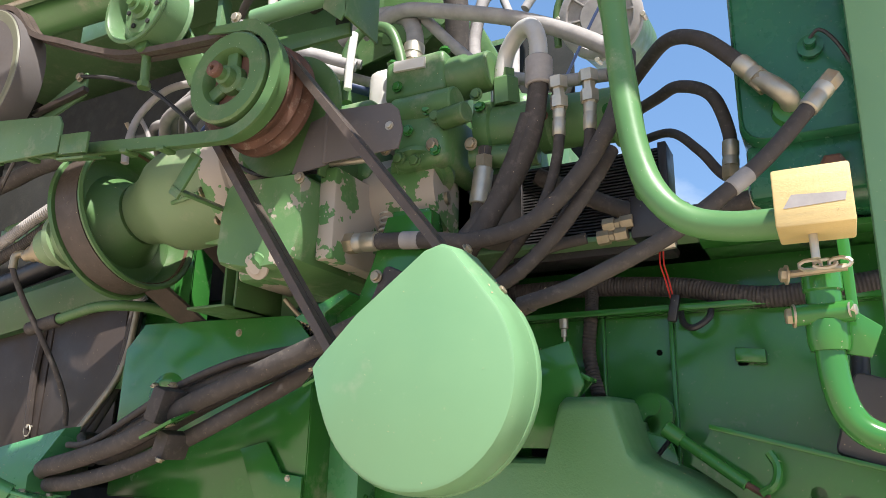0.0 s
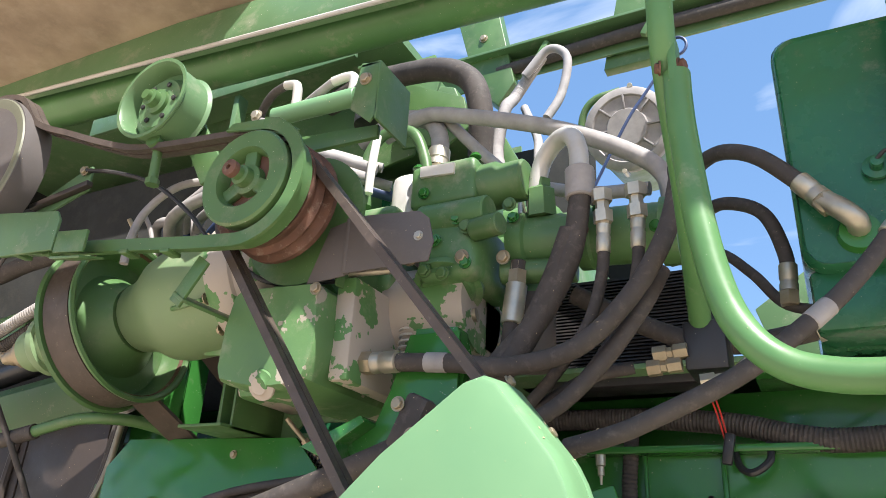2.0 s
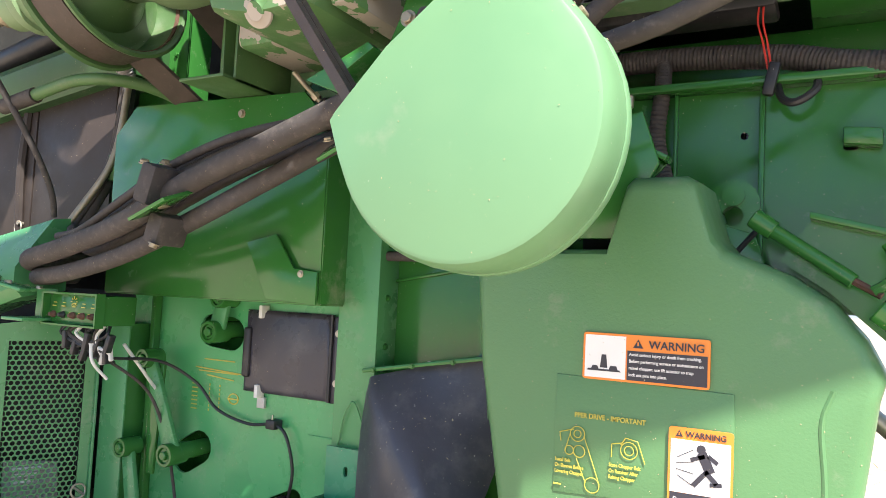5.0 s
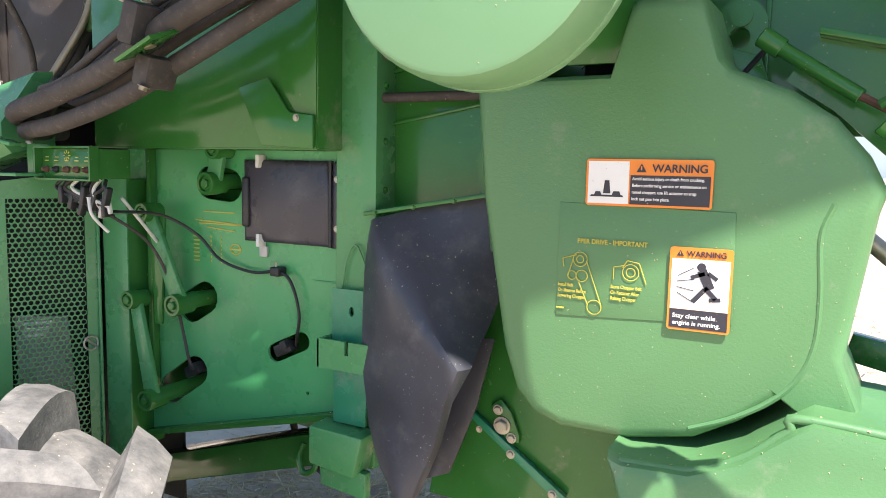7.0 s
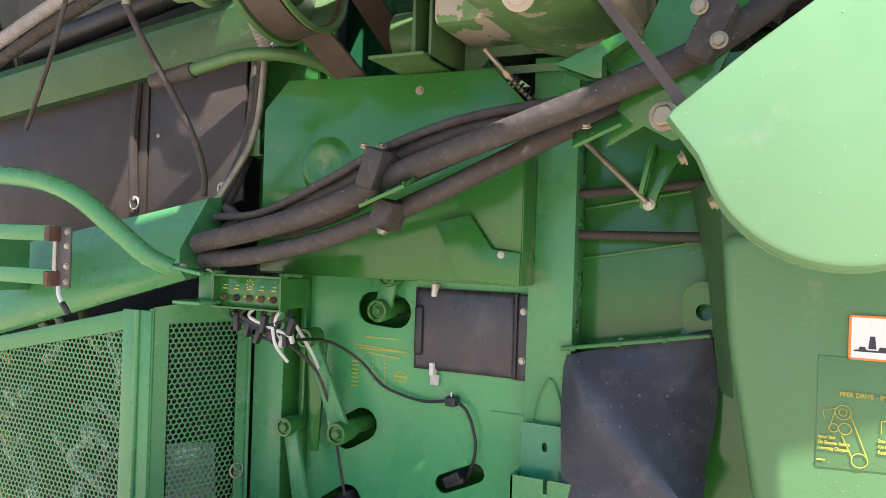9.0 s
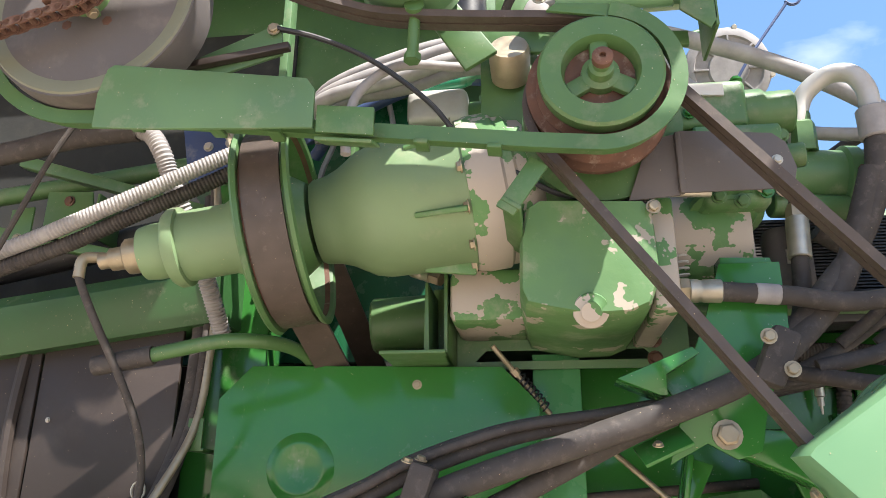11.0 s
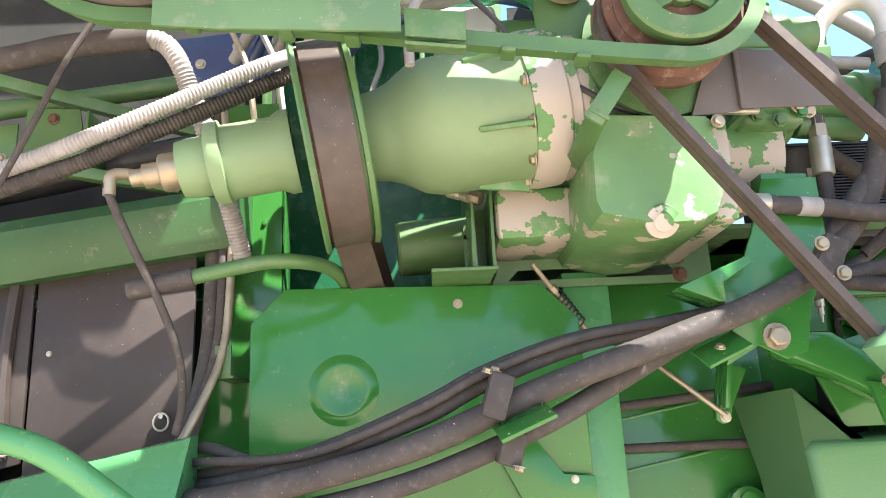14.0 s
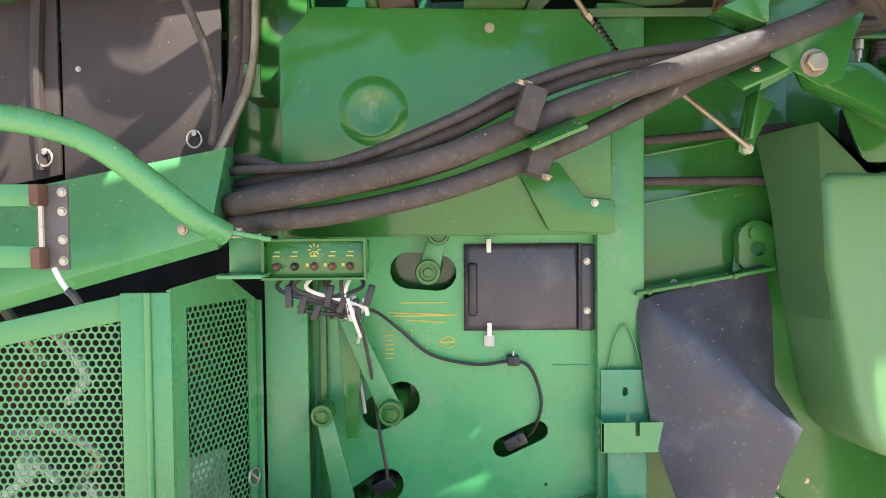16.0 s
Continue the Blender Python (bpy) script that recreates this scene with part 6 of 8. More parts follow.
# ---- engine ----
def engine():
    e = thing("hydraulic_pump", (-0.60, 1.2, 2.10), "green painted hydraulic pump assembly with bolted covers", "pump")
    part("valve_body", box(-0.735, -0.60, 1.10, 1.24, 2.275, 2.365, 0.012, 3), GREEN_CAST, e)
    part("valve_cap", lathe([(0, 0), (0, 0.044), (0.05, 0.044), (0.058, 0.038), (0.10, 0.038), (0.104, 0.034), (0.104, 0)], (-0.62, 1.15, 2.318), (1, -0.05, 0), 24), GREEN_OLD, e)
    part("name_plate", prism([(-0.71, 2.335), (-0.64, 2.33), (-0.64, 2.352), (-0.71, 2.357)], 1.093, 1.099, 0), WHITE, e, "pale blank type plate")
    part("upper_pipe", rod((-0.70, 1.10, 2.242), (-0.565, 1.09, 2.235), 0.030, 20), GREEN_CAST, e)
    part("pump_body", box(-0.70, -0.585, 1.08, 1.26, 2.12, 2.24, 0.02, 3), GREEN_CAST, e)
    part("pump_flange", lathe([(0, 0), (0, 0.062), (0.012, 0.062), (0.014, 0.05), (0.02, 0.045), (0.02, 0)], (-0.655, 1.13, 2.13), (0.0, -0.45, -0.9), 28), GREEN_CAST, e)
    part("port", rod((-0.59, 1.08, 2.20), (-0.535, 1.07, 2.20), 0.020, 16), GREEN_OLD, e)
    part("long_barrel", lathe([(0, 0), (0, 0.052), (0.012, 0.056), (0.03, 0.056), (0.034, 0.048), (0.12, 0.048), (0.124, 0.056), (0.145, 0.056), (0.15, 0.05), (0.26, 0.05), (0.262, 0.058), (0.29, 0.058), (0.29, 0)], (-0.56, 1.19, 2.215), (1, 0.04, -0.05), 32), GREEN_CAST, e)
    part("lower_barrel", rod((-0.57, 1.16, 2.15), (-0.44, 1.18, 2.145), 0.022, 16), GREEN_OLD, e)
    part("filler_neck", lathe([(0, 0), (0, 0.028), (0.05, 0.026), (0.055, 0.02), (0.07, 0.02), (0.07, 0)], (-0.50, 1.17, 2.25), (0, -0.15, 1), 6), GREEN_OLD, e)
    part("silver_case", lathe([(0, 0), (0, 0.085), (0.06, 0.09), (0.075, 0.10), (0.11, 0.10), (0.11, 0)], (-0.83, 1.28, 2.30), (1, 0, -0.05), 28), ALU, e, "pale bare aluminium case")
    part("silver_foot", box(-0.80, -0.74, 1.13, 1.25, 2.20, 2.38, 0.02, 3), ALU, e)
    part("mount_box", box(-0.70, -0.62, 1.2, 1.32, 2.02, 2.13, 0.01), GREEN_BARE, e)
    rnd = random.Random(5)
    for x, y, z, ax in ((-0.73, 1.12, 2.37, (0, 0, 1)), (-0.61, 1.12, 2.37, (0, 0, 1)), (-0.70, 1.095, 2.30, (0, -1, 0)), (-0.66, 1.075, 2.19, (0, -1, 0)), (-0.60, 1.075, 2.14, (0, -1, 0)), (-0.54, 1.135, 2.24, (0, -1, 0.3)),
                         (-0.42, 1.145, 2.20, (0, -1, 0)), (-0.39, 1.145, 2.235, (0, -1, 0)), (-0.30, 1.15, 2.19, (0, -1, 0)), (-0.69, 1.075, 2.225, (0, -1, 0)), (-0.62, 1.075, 2.225, (0, -1, 0))):
        bolt(e, (x, y, z), ax, 0.0085, RUST if rnd.random() < 0.4 else GREEN)
    for x in (-0.372, -0.318):
        part("union", lathe([(0, 0), (0, 0.016), (0.02, 0.016), (0.02, 0.011), (0.035, 0.011), (0.035, 0.017), (0.055, 0.017), (0.055, 0.0)], (x, 1.10, 2.185), (0, -0.1, 1), 6), STEEL, e)
    e = thing("engine_block", (-0.6, 1.6, 2.0), "dark green engine block deep in the bay", "engine")
    part("block", box(-1.15, -0.55, 1.50, 1.95, 2.02, 2.40, 0.02), GREEN_CAST, e)
    part("rocker_cover", box(-1.10, -0.60, 1.55, 1.90, 2.40, 2.50, 0.03, 3), GREEN_CAST, e)
    part("manifold", tube([(-1.1, 1.46, 2.30), (-0.9, 1.44, 2.32), (-0.7, 1.45, 2.31), (-0.58, 1.5, 2.30)], 0.03, 14), RUST, e)
    for k in range(6):
        part("injector_pipe", tube([(-1.05 + 0.08 * k, 1.50, 2.40), (-1.04 + 0.08 * k, 1.42, 2.44), (-1.0 + 0.075 * k, 1.38, 2.38), (-0.98 + 0.07 * k, 1.36, 2.30)], 0.005, 6), STEEL, e)
    part("starter", rod((-1.30, 1.35, 2.0), (-1.12, 1.36, 2.01), 0.055, 24), GREEN_OLD, e)
    part("starter_cap", rod((-1.12, 1.36, 2.01), (-1.06, 1.36, 2.01), 0.04, 24), GREEN_OLD, e)


engine()


def heat_shield():
    e = thing("heat_shield", (-0.73, 0.96, 2.09), "dusty dark grey folded heat shield plate", "plate")
    part("left_leaf", prism([(-0.832, 2.088), (-0.796, 2.184), (-0.752, 2.194), (-0.757, 2.094)], 0.958, 0.962, 0.001), SHIELD, e)
    part("right_leaf", prism([(-0.757, 2.094), (-0.752, 2.194), (-0.622, 2.182), (-0.604, 2.166), (-0.594, 2.126), (-0.602, 2.094)], 0.950, 0.954, 0.001), SHIELD, e)
    part("fold_edge", box(-0.759, -0.750, 0.949, 0.963, 2.095, 2.193, 0.003), SHIELD, e)
    bolt(e, (-0.620, 0.950, 2.138), r=0.006, mat=STEEL)
    bolt(e, (-0.80, 0.945, 2.072), r=0.008)


heat_shield()


def radiator():
    e = thing("oil_cooler", (-0.36, 1.38, 2.0), "black finned oil cooler in a dark frame", "cooler")
    part("core", box(-0.55, -0.255, 1.37, 1.42, 2.02, 2.20, 0.002), DARK, e)
    for k in range(26):
        part("fin", box(-0.545, -0.262, 1.362, 1.372, 2.028 + 0.0065 * k, 2.031 + 0.0065 * k, 0), BLACK, e)
    part("side_frame", box(-0.262, -0.245, 1.355, 1.43, 1.99, 2.205, 0.003), BLACK, e)
    part("side_frame", box(-0.565, -0.545, 1.355, 1.43, 1.99, 2.205, 0.003), BLACK, e)
    part("bottom_tank", box(-0.565, -0.245, 1.35, 1.43, 1.985, 2.025, 0.006), BLACK, e)
    e = thing("oil_filter", (-0.535, 1.22, 1.98), "dark canister filter with a pale worn label", "filter")
    part("canister", lathe([(0, 0), (0, 0.036), (0.006, 0.040), (0.12, 0.040), (0.13, 0.036), (0.13, 0)], (-0.535, 1.22, 1.99), (0, 0, 1), 26), SHIELD, e)
    part("label_bar", prism([(-0.55, 2.05), (-0.52, 2.05), (-0.52, 2.075), (-0.55, 2.075)], 1.177, 1.18, 0), ALU, e)


radiator()


def hoses_mid():
    hose("pump_hose", [(-0.742, 1.045, 1.972), (-0.70, 1.045, 1.970), (-0.60, 1.05, 1.962), (-0.509, 1.05, 1.950), (-0.405, 1.05, 1.970), (-0.325, 1.06, 2.045), (-0.275, 1.08, 2.14), (-0.255, 1.10, 2.23), (-0.26, 1.14, 2.28)], 0.0148, RUBBER, "thick dusty black hose sweeping up from the gear case", ends=(0,), sleeves=(0.22,))
    hose("suction_hose", [(-0.60, 1.08, 1.90), (-0.525, 1.09, 1.985), (-0.474, 1.10, 2.045), (-0.426, 1.10, 2.14), (-0.408, 1.10, 2.24)], 0.0185, RUBBER, "thick dusty hose rising to a steel bend")
    e = thing("steel_bend", (-0.41, 1.10, 2.24), "grey painted steel pipe bend above the hose", "pipe")
    part("collar", rod((-0.408, 1.10, 2.235), (-0.408, 1.10, 2.29), 0.0245, 18), GREY_HOSE, e)
    part("bend", tube([(-0.408, 1.10, 2.285), (-0.410, 1.10, 2.33), (-0.425, 1.11, 2.365), (-0.455, 1.13, 2.375), (-0.490, 1.15, 2.350), (-0.505, 1.16, 2.30), (-0.51, 1.17, 2.26)], 0.0165, 14), ALU, e)
    hose("return_hose", [(-0.40, 0.98, 1.818), (-0.34, 0.98, 1.832), (-0.294, 0.985, 1.850), (-0.192, 1.0, 1.900), (-0.11, 1.03, 1.965), (-0.045, 1.06, 2.03), (0.03, 1.10, 2.13)], 0.0122, RUBBER, "dusty black hose crossing to the tank", ends=(1,), sleeves=(0.75,))
    hose("return_hose", [(-0.60, 1.12, 1.86), (-0.50, 1.05, 1.83), (-0.42, 1.0, 1.815), (-0.38, 0.98, 1.82)], 0.0122, RUBBER, "dusty black hose coming from behind the cover")
    for k, (x, dz) in enumerate(((-0.372, 0.0), (-0.318, 0.005))):
        hose("drop_hose", [(x, 1.10, 2.18), (x - 0.005, 1.10, 2.10), (x - 0.03, 1.10, 2.02), (x - 0.08, 1.10, 1.95), (x - 0.14, 1.12, 1.90)], 0.0095, RUBBER, "black hose dropping from a steel union", ends=(0,))
    hose("loop_hose", [(-0.56, 1.09, 1.86), (-0.46, 1.08, 1.885), (-0.38, 1.08, 1.95), (-0.32, 1.09, 2.03), (-0.29, 1.12, 2.10)], 0.0125, RUBBER, "dusty black hose behind the sweeping hose")
    hose("cross_hose", [(-0.47, 1.25, 2.13), (-0.38, 1.27, 2.08), (-0.28, 1.3, 2.04), (-0.18, 1.3, 2.03), (-0.05, 1.28, 2.045)], 0.017, RUBBER, "black hose running across under the cooler", ends=(1,))
    hose("supply_pipe", [(-0.90, 1.25, 2.56), (-0.80, 1.24, 2.585), (-0.70, 1.24, 2.56), (-0.50, 1.25, 2.485), (-0.36, 1.25, 2.40), (-0.30, 1.25, 2.34), (-0.285, 1.24, 2.26)], 0.017, GREY_HOSE, "pale dusty hose sweeping over the engine")
    hose("supply_pipe", [(-1.0, 1.3, 2.60), (-0.88, 1.28, 2.62), (-0.80, 1.27, 2.59), (-0.765, 1.26, 2.53), (-0.762, 1.25, 2.45)], 0.020, GREY_HOSE, "pale dusty hose with a crimped end", ends=(1,))
    hose("supply_pipe", [(-0.77, 1.27, 2.60), (-0.66, 1.28, 2.47), (-0.58, 1.29, 2.40), (-0.45, 1.29, 2.35), (-0.33, 1.28, 2.33)], 0.013, GREY_HOSE, "thin pale pipe slanting down to the barrel")
    hose("green_pipe", [(-0.90, 1.2, 2.36), (-0.91, 1.2, 2.47), (-0.87, 1.2, 2.53), (-0.80, 1.2, 2.52), (-0.765, 1.2, 2.45), (-0.75, 1.2, 2.37)], 0.012, GREEN_OLD, "green looped steel pipe", "pipe")
    hose("fuel_pipe", [(-0.86, 1.16, 2.50), (-0.86, 1.15, 2.42), (-0.862, 1.15, 2.36)], 0.009, WHITE, "short white plastic pipe end", "pipe")
    hose("tank_hose", [(-0.35, 1.45, 2.36), (-0.28, 1.38, 2.39), (-0.213, 1.28, 2.375), (-0.148, 1.22, 2.325), (-0.09, 1.20, 2.254), (-0.062, 1.195, 2.215)], 0.0140, RUBBER, "black printed hose to the tank elbow", ends=(1,))
    hose("tank_hose", [(-0.33, 1.45, 2.32), (-0.26, 1.38, 2.31), (-0.209, 1.33, 2.30), (-0.149, 1.30, 2.255), (-0.124, 1.30, 2.175), (-0.126, 1.30, 2.11)], 0.012, RUBBER, "slim black hose to the lower elbow", ends=(1,))
    hose("tank_hose", [(-0.33, 1.45, 2.25), (-0.24, 1.38, 2.23), (-0.18, 1.33, 2.16), (-0.13, 1.31, 2.09), (-0.05, 1.30, 2.07)], 0.009, RUBBER, "thin black hose under the tank")
    hose("wire_loom", [(-0.62, 1.43, 1.945), (-0.40, 1.42, 1.94), (-0.24, 1.40, 1.92), (-0.15, 1.38, 1.895), (-0.05, 1.37, 1.885), (0.20, 1.37, 1.91)], 0.019, RUBBER, "black taped wiring loom along the ledge", "cable", ribs=0.04)
    hose("wire_loom", [(-0.42, 1.42, 1.94), (-0.415, 1.39, 1.88), (-0.42, 1.385, 1.80), (-0.40, 1.37, 1.72)], 0.013, RUBBER, "black taped loom hanging down the wall", "cable", ribs=0.06)
    hose("wire_loop", [(-0.245, 1.38, 1.88), (-0.235, 1.36, 1.845), (-0.215, 1.35, 1.835), (-0.19, 1.36, 1.855), (-0.19, 1.38, 1.885)], 0.006, BLACK, "black wire loop hanging from the loom", "cable", seg=8)
    hose("red_wire", [(-0.262, 1.36, 2.0), (-0.262, 1.35, 1.96), (-0.256, 1.35, 1.93), (-0.25, 1.36, 1.89)], 0.0016, RED, "thin red wire pair above the loom", "wire", seg=6)
    hose("red_wire", [(-0.268, 1.36, 2.0), (-0.269, 1.35, 1.96), (-0.262, 1.35, 1.93), (-0.255, 1.36, 1.89)], 0.0016, RED, "thin red wire pair above the loom", "wire", seg=6)
    e = thing("wire_plug", (-0.25, 1.35, 1.86), "black wire connector hanging under the loom", "connector")
    part("plug", turned_box((-0.249, 1.35, 1.872), (0.016, 0.014, 0.05), (0, 12, 0), 0.003), BLACK, e)
    e = thing("test_port", (-0.465, 1.37, 1.85), "small steel test port hanging from the ledge", "fitting")
    part("body", lathe([(0, 0), (0, 0.009), (0.018, 0.009), (0.02, 0.006), (0.035, 0.006), (0.035, 0.003), (0.05, 0.002), (0.05, 0)], (-0.465, 1.37, 1.87), (0, 0, -1), 10), STEEL, e)
    e = thing("valve_fittings", (-0.30, 1.2, 1.98), "zinc hydraulic fittings on a small black valve block", "fitting")
    part("block", box(-0.275, -0.215, 1.16, 1.24, 1.955, 2.03, 0.004), BLACK, e)
    for k, (x, z) in enumerate(((-0.30, 1.985), (-0.31, 1.965))):
        part("nut", lathe([(0, 0), (0, 0.012), (0.02, 0.012), (0.022, 0.009), (0.03, 0.009), (0.03, 0.013), (0.05, 0.013), (0.05, 0)], (x + 0.03, 1.16, z), (-1, 0, -0.08), 6), BRASS, e)
    part("nut", lathe([(0, 0), (0, 0.010), (0.03, 0.010), (0.03, 0.013), (0.05, 0.013), (0.05, 0)], (-0.205, 1.16, 1.94), (-1, 0, -0.1), 6), STEEL, e)
    part("pipe", tube([(-0.21, 1.16, 2.0), (-0.185, 1.16, 2.0), (-0.18, 1.16, 1.975), (-0.20, 1.16, 1.955)], 0.006, 8), STEEL, e)
    hose("valve_hose", [(-0.35, 1.16, 1.965), (-0.42, 1.15, 1.95), (-0.50, 1.13, 1.90), (-0.58, 1.12, 1.86)], 0.010, RUBBER, "black hose from the small valve block")


hoses_mid()


def pump_fittings():
    e = thing("brass_elbow", (-0.70, 1.16, 2.06), "brass-zinc pipe elbow with two nuts under the pump", "fitting")
    part("pipe", tube([(-0.700, 1.15, 2.125), (-0.698, 1.15, 2.095), (-0.680, 1.152, 2.076), (-0.650, 1.155, 2.074), (-0.615, 1.16, 2.078)], 0.0125, 12), BRASS, e)
    part("nut", lathe([(0, 0), (0, 0.018), (0.020, 0.018), (0.020, 0)], (-0.700, 1.15, 2.118), (0, 0, 1), 6), BRASS, e)
    part("nut", lathe([(0, 0), (0, 0.018), (0.022, 0.018), (0.022, 0)], (-0.655, 1.155, 2.074), (1, 0.1, 0.05), 6), BRASS, e)
    part("spring", tube([(-0.735 + 0.013 * math.cos(q * 40), 1.13 + 0.013 * math.sin(q * 40), 2.00 + 0.07 * q) for q in np.linspace(0, 1, 90)], 0.0022, 5, 1), ALU, e, "pale coil spring")
    hose("drain_line", [(-0.534, 1.148, 2.16), (-0.536, 1.146, 2.11), (-0.543, 1.14, 2.04), (-0.552, 1.135, 1.97), (-0.575, 1.13, 1.90)], 0.014, RUBBER, "dusty black hose with a long steel ferrule under the pump")
    f = thing("hose_ferrule", (-0.54, 1.143, 2.05), "long zinc hose ferrule and nut", "fitting")
    part("sleeve", rod((-0.536, 1.146, 2.118), (-0.5425, 1.140, 2.046), 0.0185, 18), STEEL, f)
    part("nut", lathe([(0, 0), (0, 0.017), (0.024, 0.017), (0.026, 0.013), (0.04, 0.013), (0.04, 0)], (-0.536, 1.146, 2.118), (0.05, 0.02, 1), 6), BRASS, f)
    for k, (x, z) in enumerate(((-0.705, 2.16), (-0.675, 2.135), (-0.640, 2.125), (-0.605, 2.150), (-0.690, 2.205), (-0.600, 2.205), (-0.555, 2.165), (-0.545, 2.265))):
        bolt(e, (x, 1.072 if k < 6 else 1.13, z), (0, -1, -0.15), 0.0095, GREEN_OLD if k % 3 else BRASS)


pump_fittings()


# ---- tank and tubes ----
def tank():
    e = thing("oil_tank", (0.05, 1.35, 2.03), "dark glossy green oil tank with rounded corners", "tank")
    poly = rounded(-0.095, 0.30, 2.115, 2.535, 0.035)
    bm = bmesh.new()
    cx, cz = 0.1, 2.32
    rings = [[bm.verts.new((cx + (x - cx) * s - 0.03 * (2.52 - z) * 0, y, cz + (z - cz) * s)) for x, z in poly] for s, y in ((1.03, 1.62), (1.03, 1.24), (1.025, 1.222), (1.0, 1.215), (0.985, 1.222))]
    for a, b in zip(rings, rings[1:]):
        for i in range(len(poly)):
            j = (i + 1) % len(poly)
            bm.faces.new((a[i], a[j], b[j], b[i]))
    bm.faces.new(rings[-1])
    part("shell", bm, DEEP, e)
    part("lower_box", box(-0.095, 0.30, 1.24, 1.60, 2.02, 2.118, 0.01), DEEP, e)
    part("elbow", tube([(-0.060, 1.195, 2.212), (-0.040, 1.185, 2.190), (-0.022, 1.19, 2.170), (-0.018, 1.215, 2.165)], 0.0165, 12), STEEL, e, "zinc hose elbow")
    part("boss", lathe([(0, 0), (0, 0.032), (0.014, 0.028), (0.014, 0)], (-0.018, 1.222, 2.160), (0, -1, 0), 20), GREEN, e)
    part("sender", lathe([(0, 0), (0, 0.02), (0.01, 0.02), (0.012, 0.010), (0.03, 0.009), (0.032, 0)], (0.02, 1.22, 2.262), (0, -1, 0), 14), DEEP, e)
    part("sender_wire", tube([(0.02, 1.19, 2.264), (0.035, 1.18, 2.27), (0.055, 1.18, 2.245), (0.075, 1.19, 2.20)], 0.003, 6), BLACK, e)
    part("drain", lathe([(0, 0), (0, 0.022), (0.02, 0.022), (0.02, 0.015), (0.03, 0.015), (0.03, 0)], (0.03, 1.22, 2.045), (0, -1, 0), 6), RUST, e)
    e = thing("corner_post", (0.11, 1.15, 1.55), "pale green folded corner post of the machine", "post", kind="structure")
    part("post_sheet", prism([(0.078, 2.9), (0.16, 2.9), (0.16, 1.55), (0.064, 1.55), (0.066, 1.80)], 1.14, 1.17, 0.004), COVER, e)


tank()


def grab_tubes():
    e = thing("support_tube", (-0.22, 0.83, 2.0), "straight green tube slanting into the machine", "tube")
    part("tube", tube([(-0.206, 0.775, 2.62), (-0.212, 0.80, 2.40), (-0.218, 0.835, 2.26), (-0.228, 0.98, 2.14), (-0.250, 1.17, 2.03)], 0.0165, 16), HAND, e)
    e = thing("handrail", (-0.1, 0.8, 1.84), "bent green tube handrail with a flattened bolted end", "handrail")
    part("tube", tube([(-0.205, 0.835, 2.235), (-0.205, 0.832, 2.19), (-0.203, 0.83, 2.14), (-0.194, 0.825, 2.03), (-0.180, 0.82, 1.945), (-0.160, 0.815, 1.895), (-0.128, 0.81, 1.862), (-0.085, 0.805, 1.847), (-0.03, 0.80, 1.842), (0.02, 0.80, 1.840)], 0.0165, 16), HAND, e)
    part("flat_end", turned_box((-0.207, 0.835, 2.245), (0.012, 0.034, 0.085), (0, 0, 0), 0.004), HAND, e)
    bolt(e, (-0.200, 0.83, 2.243), (1, -0.3, 0), 0.008, RUST)
    bolt(e, (-0.222, 0.825, 2.243), (-1, -0.3, 0), 0.007, RUST)


grab_tubes()


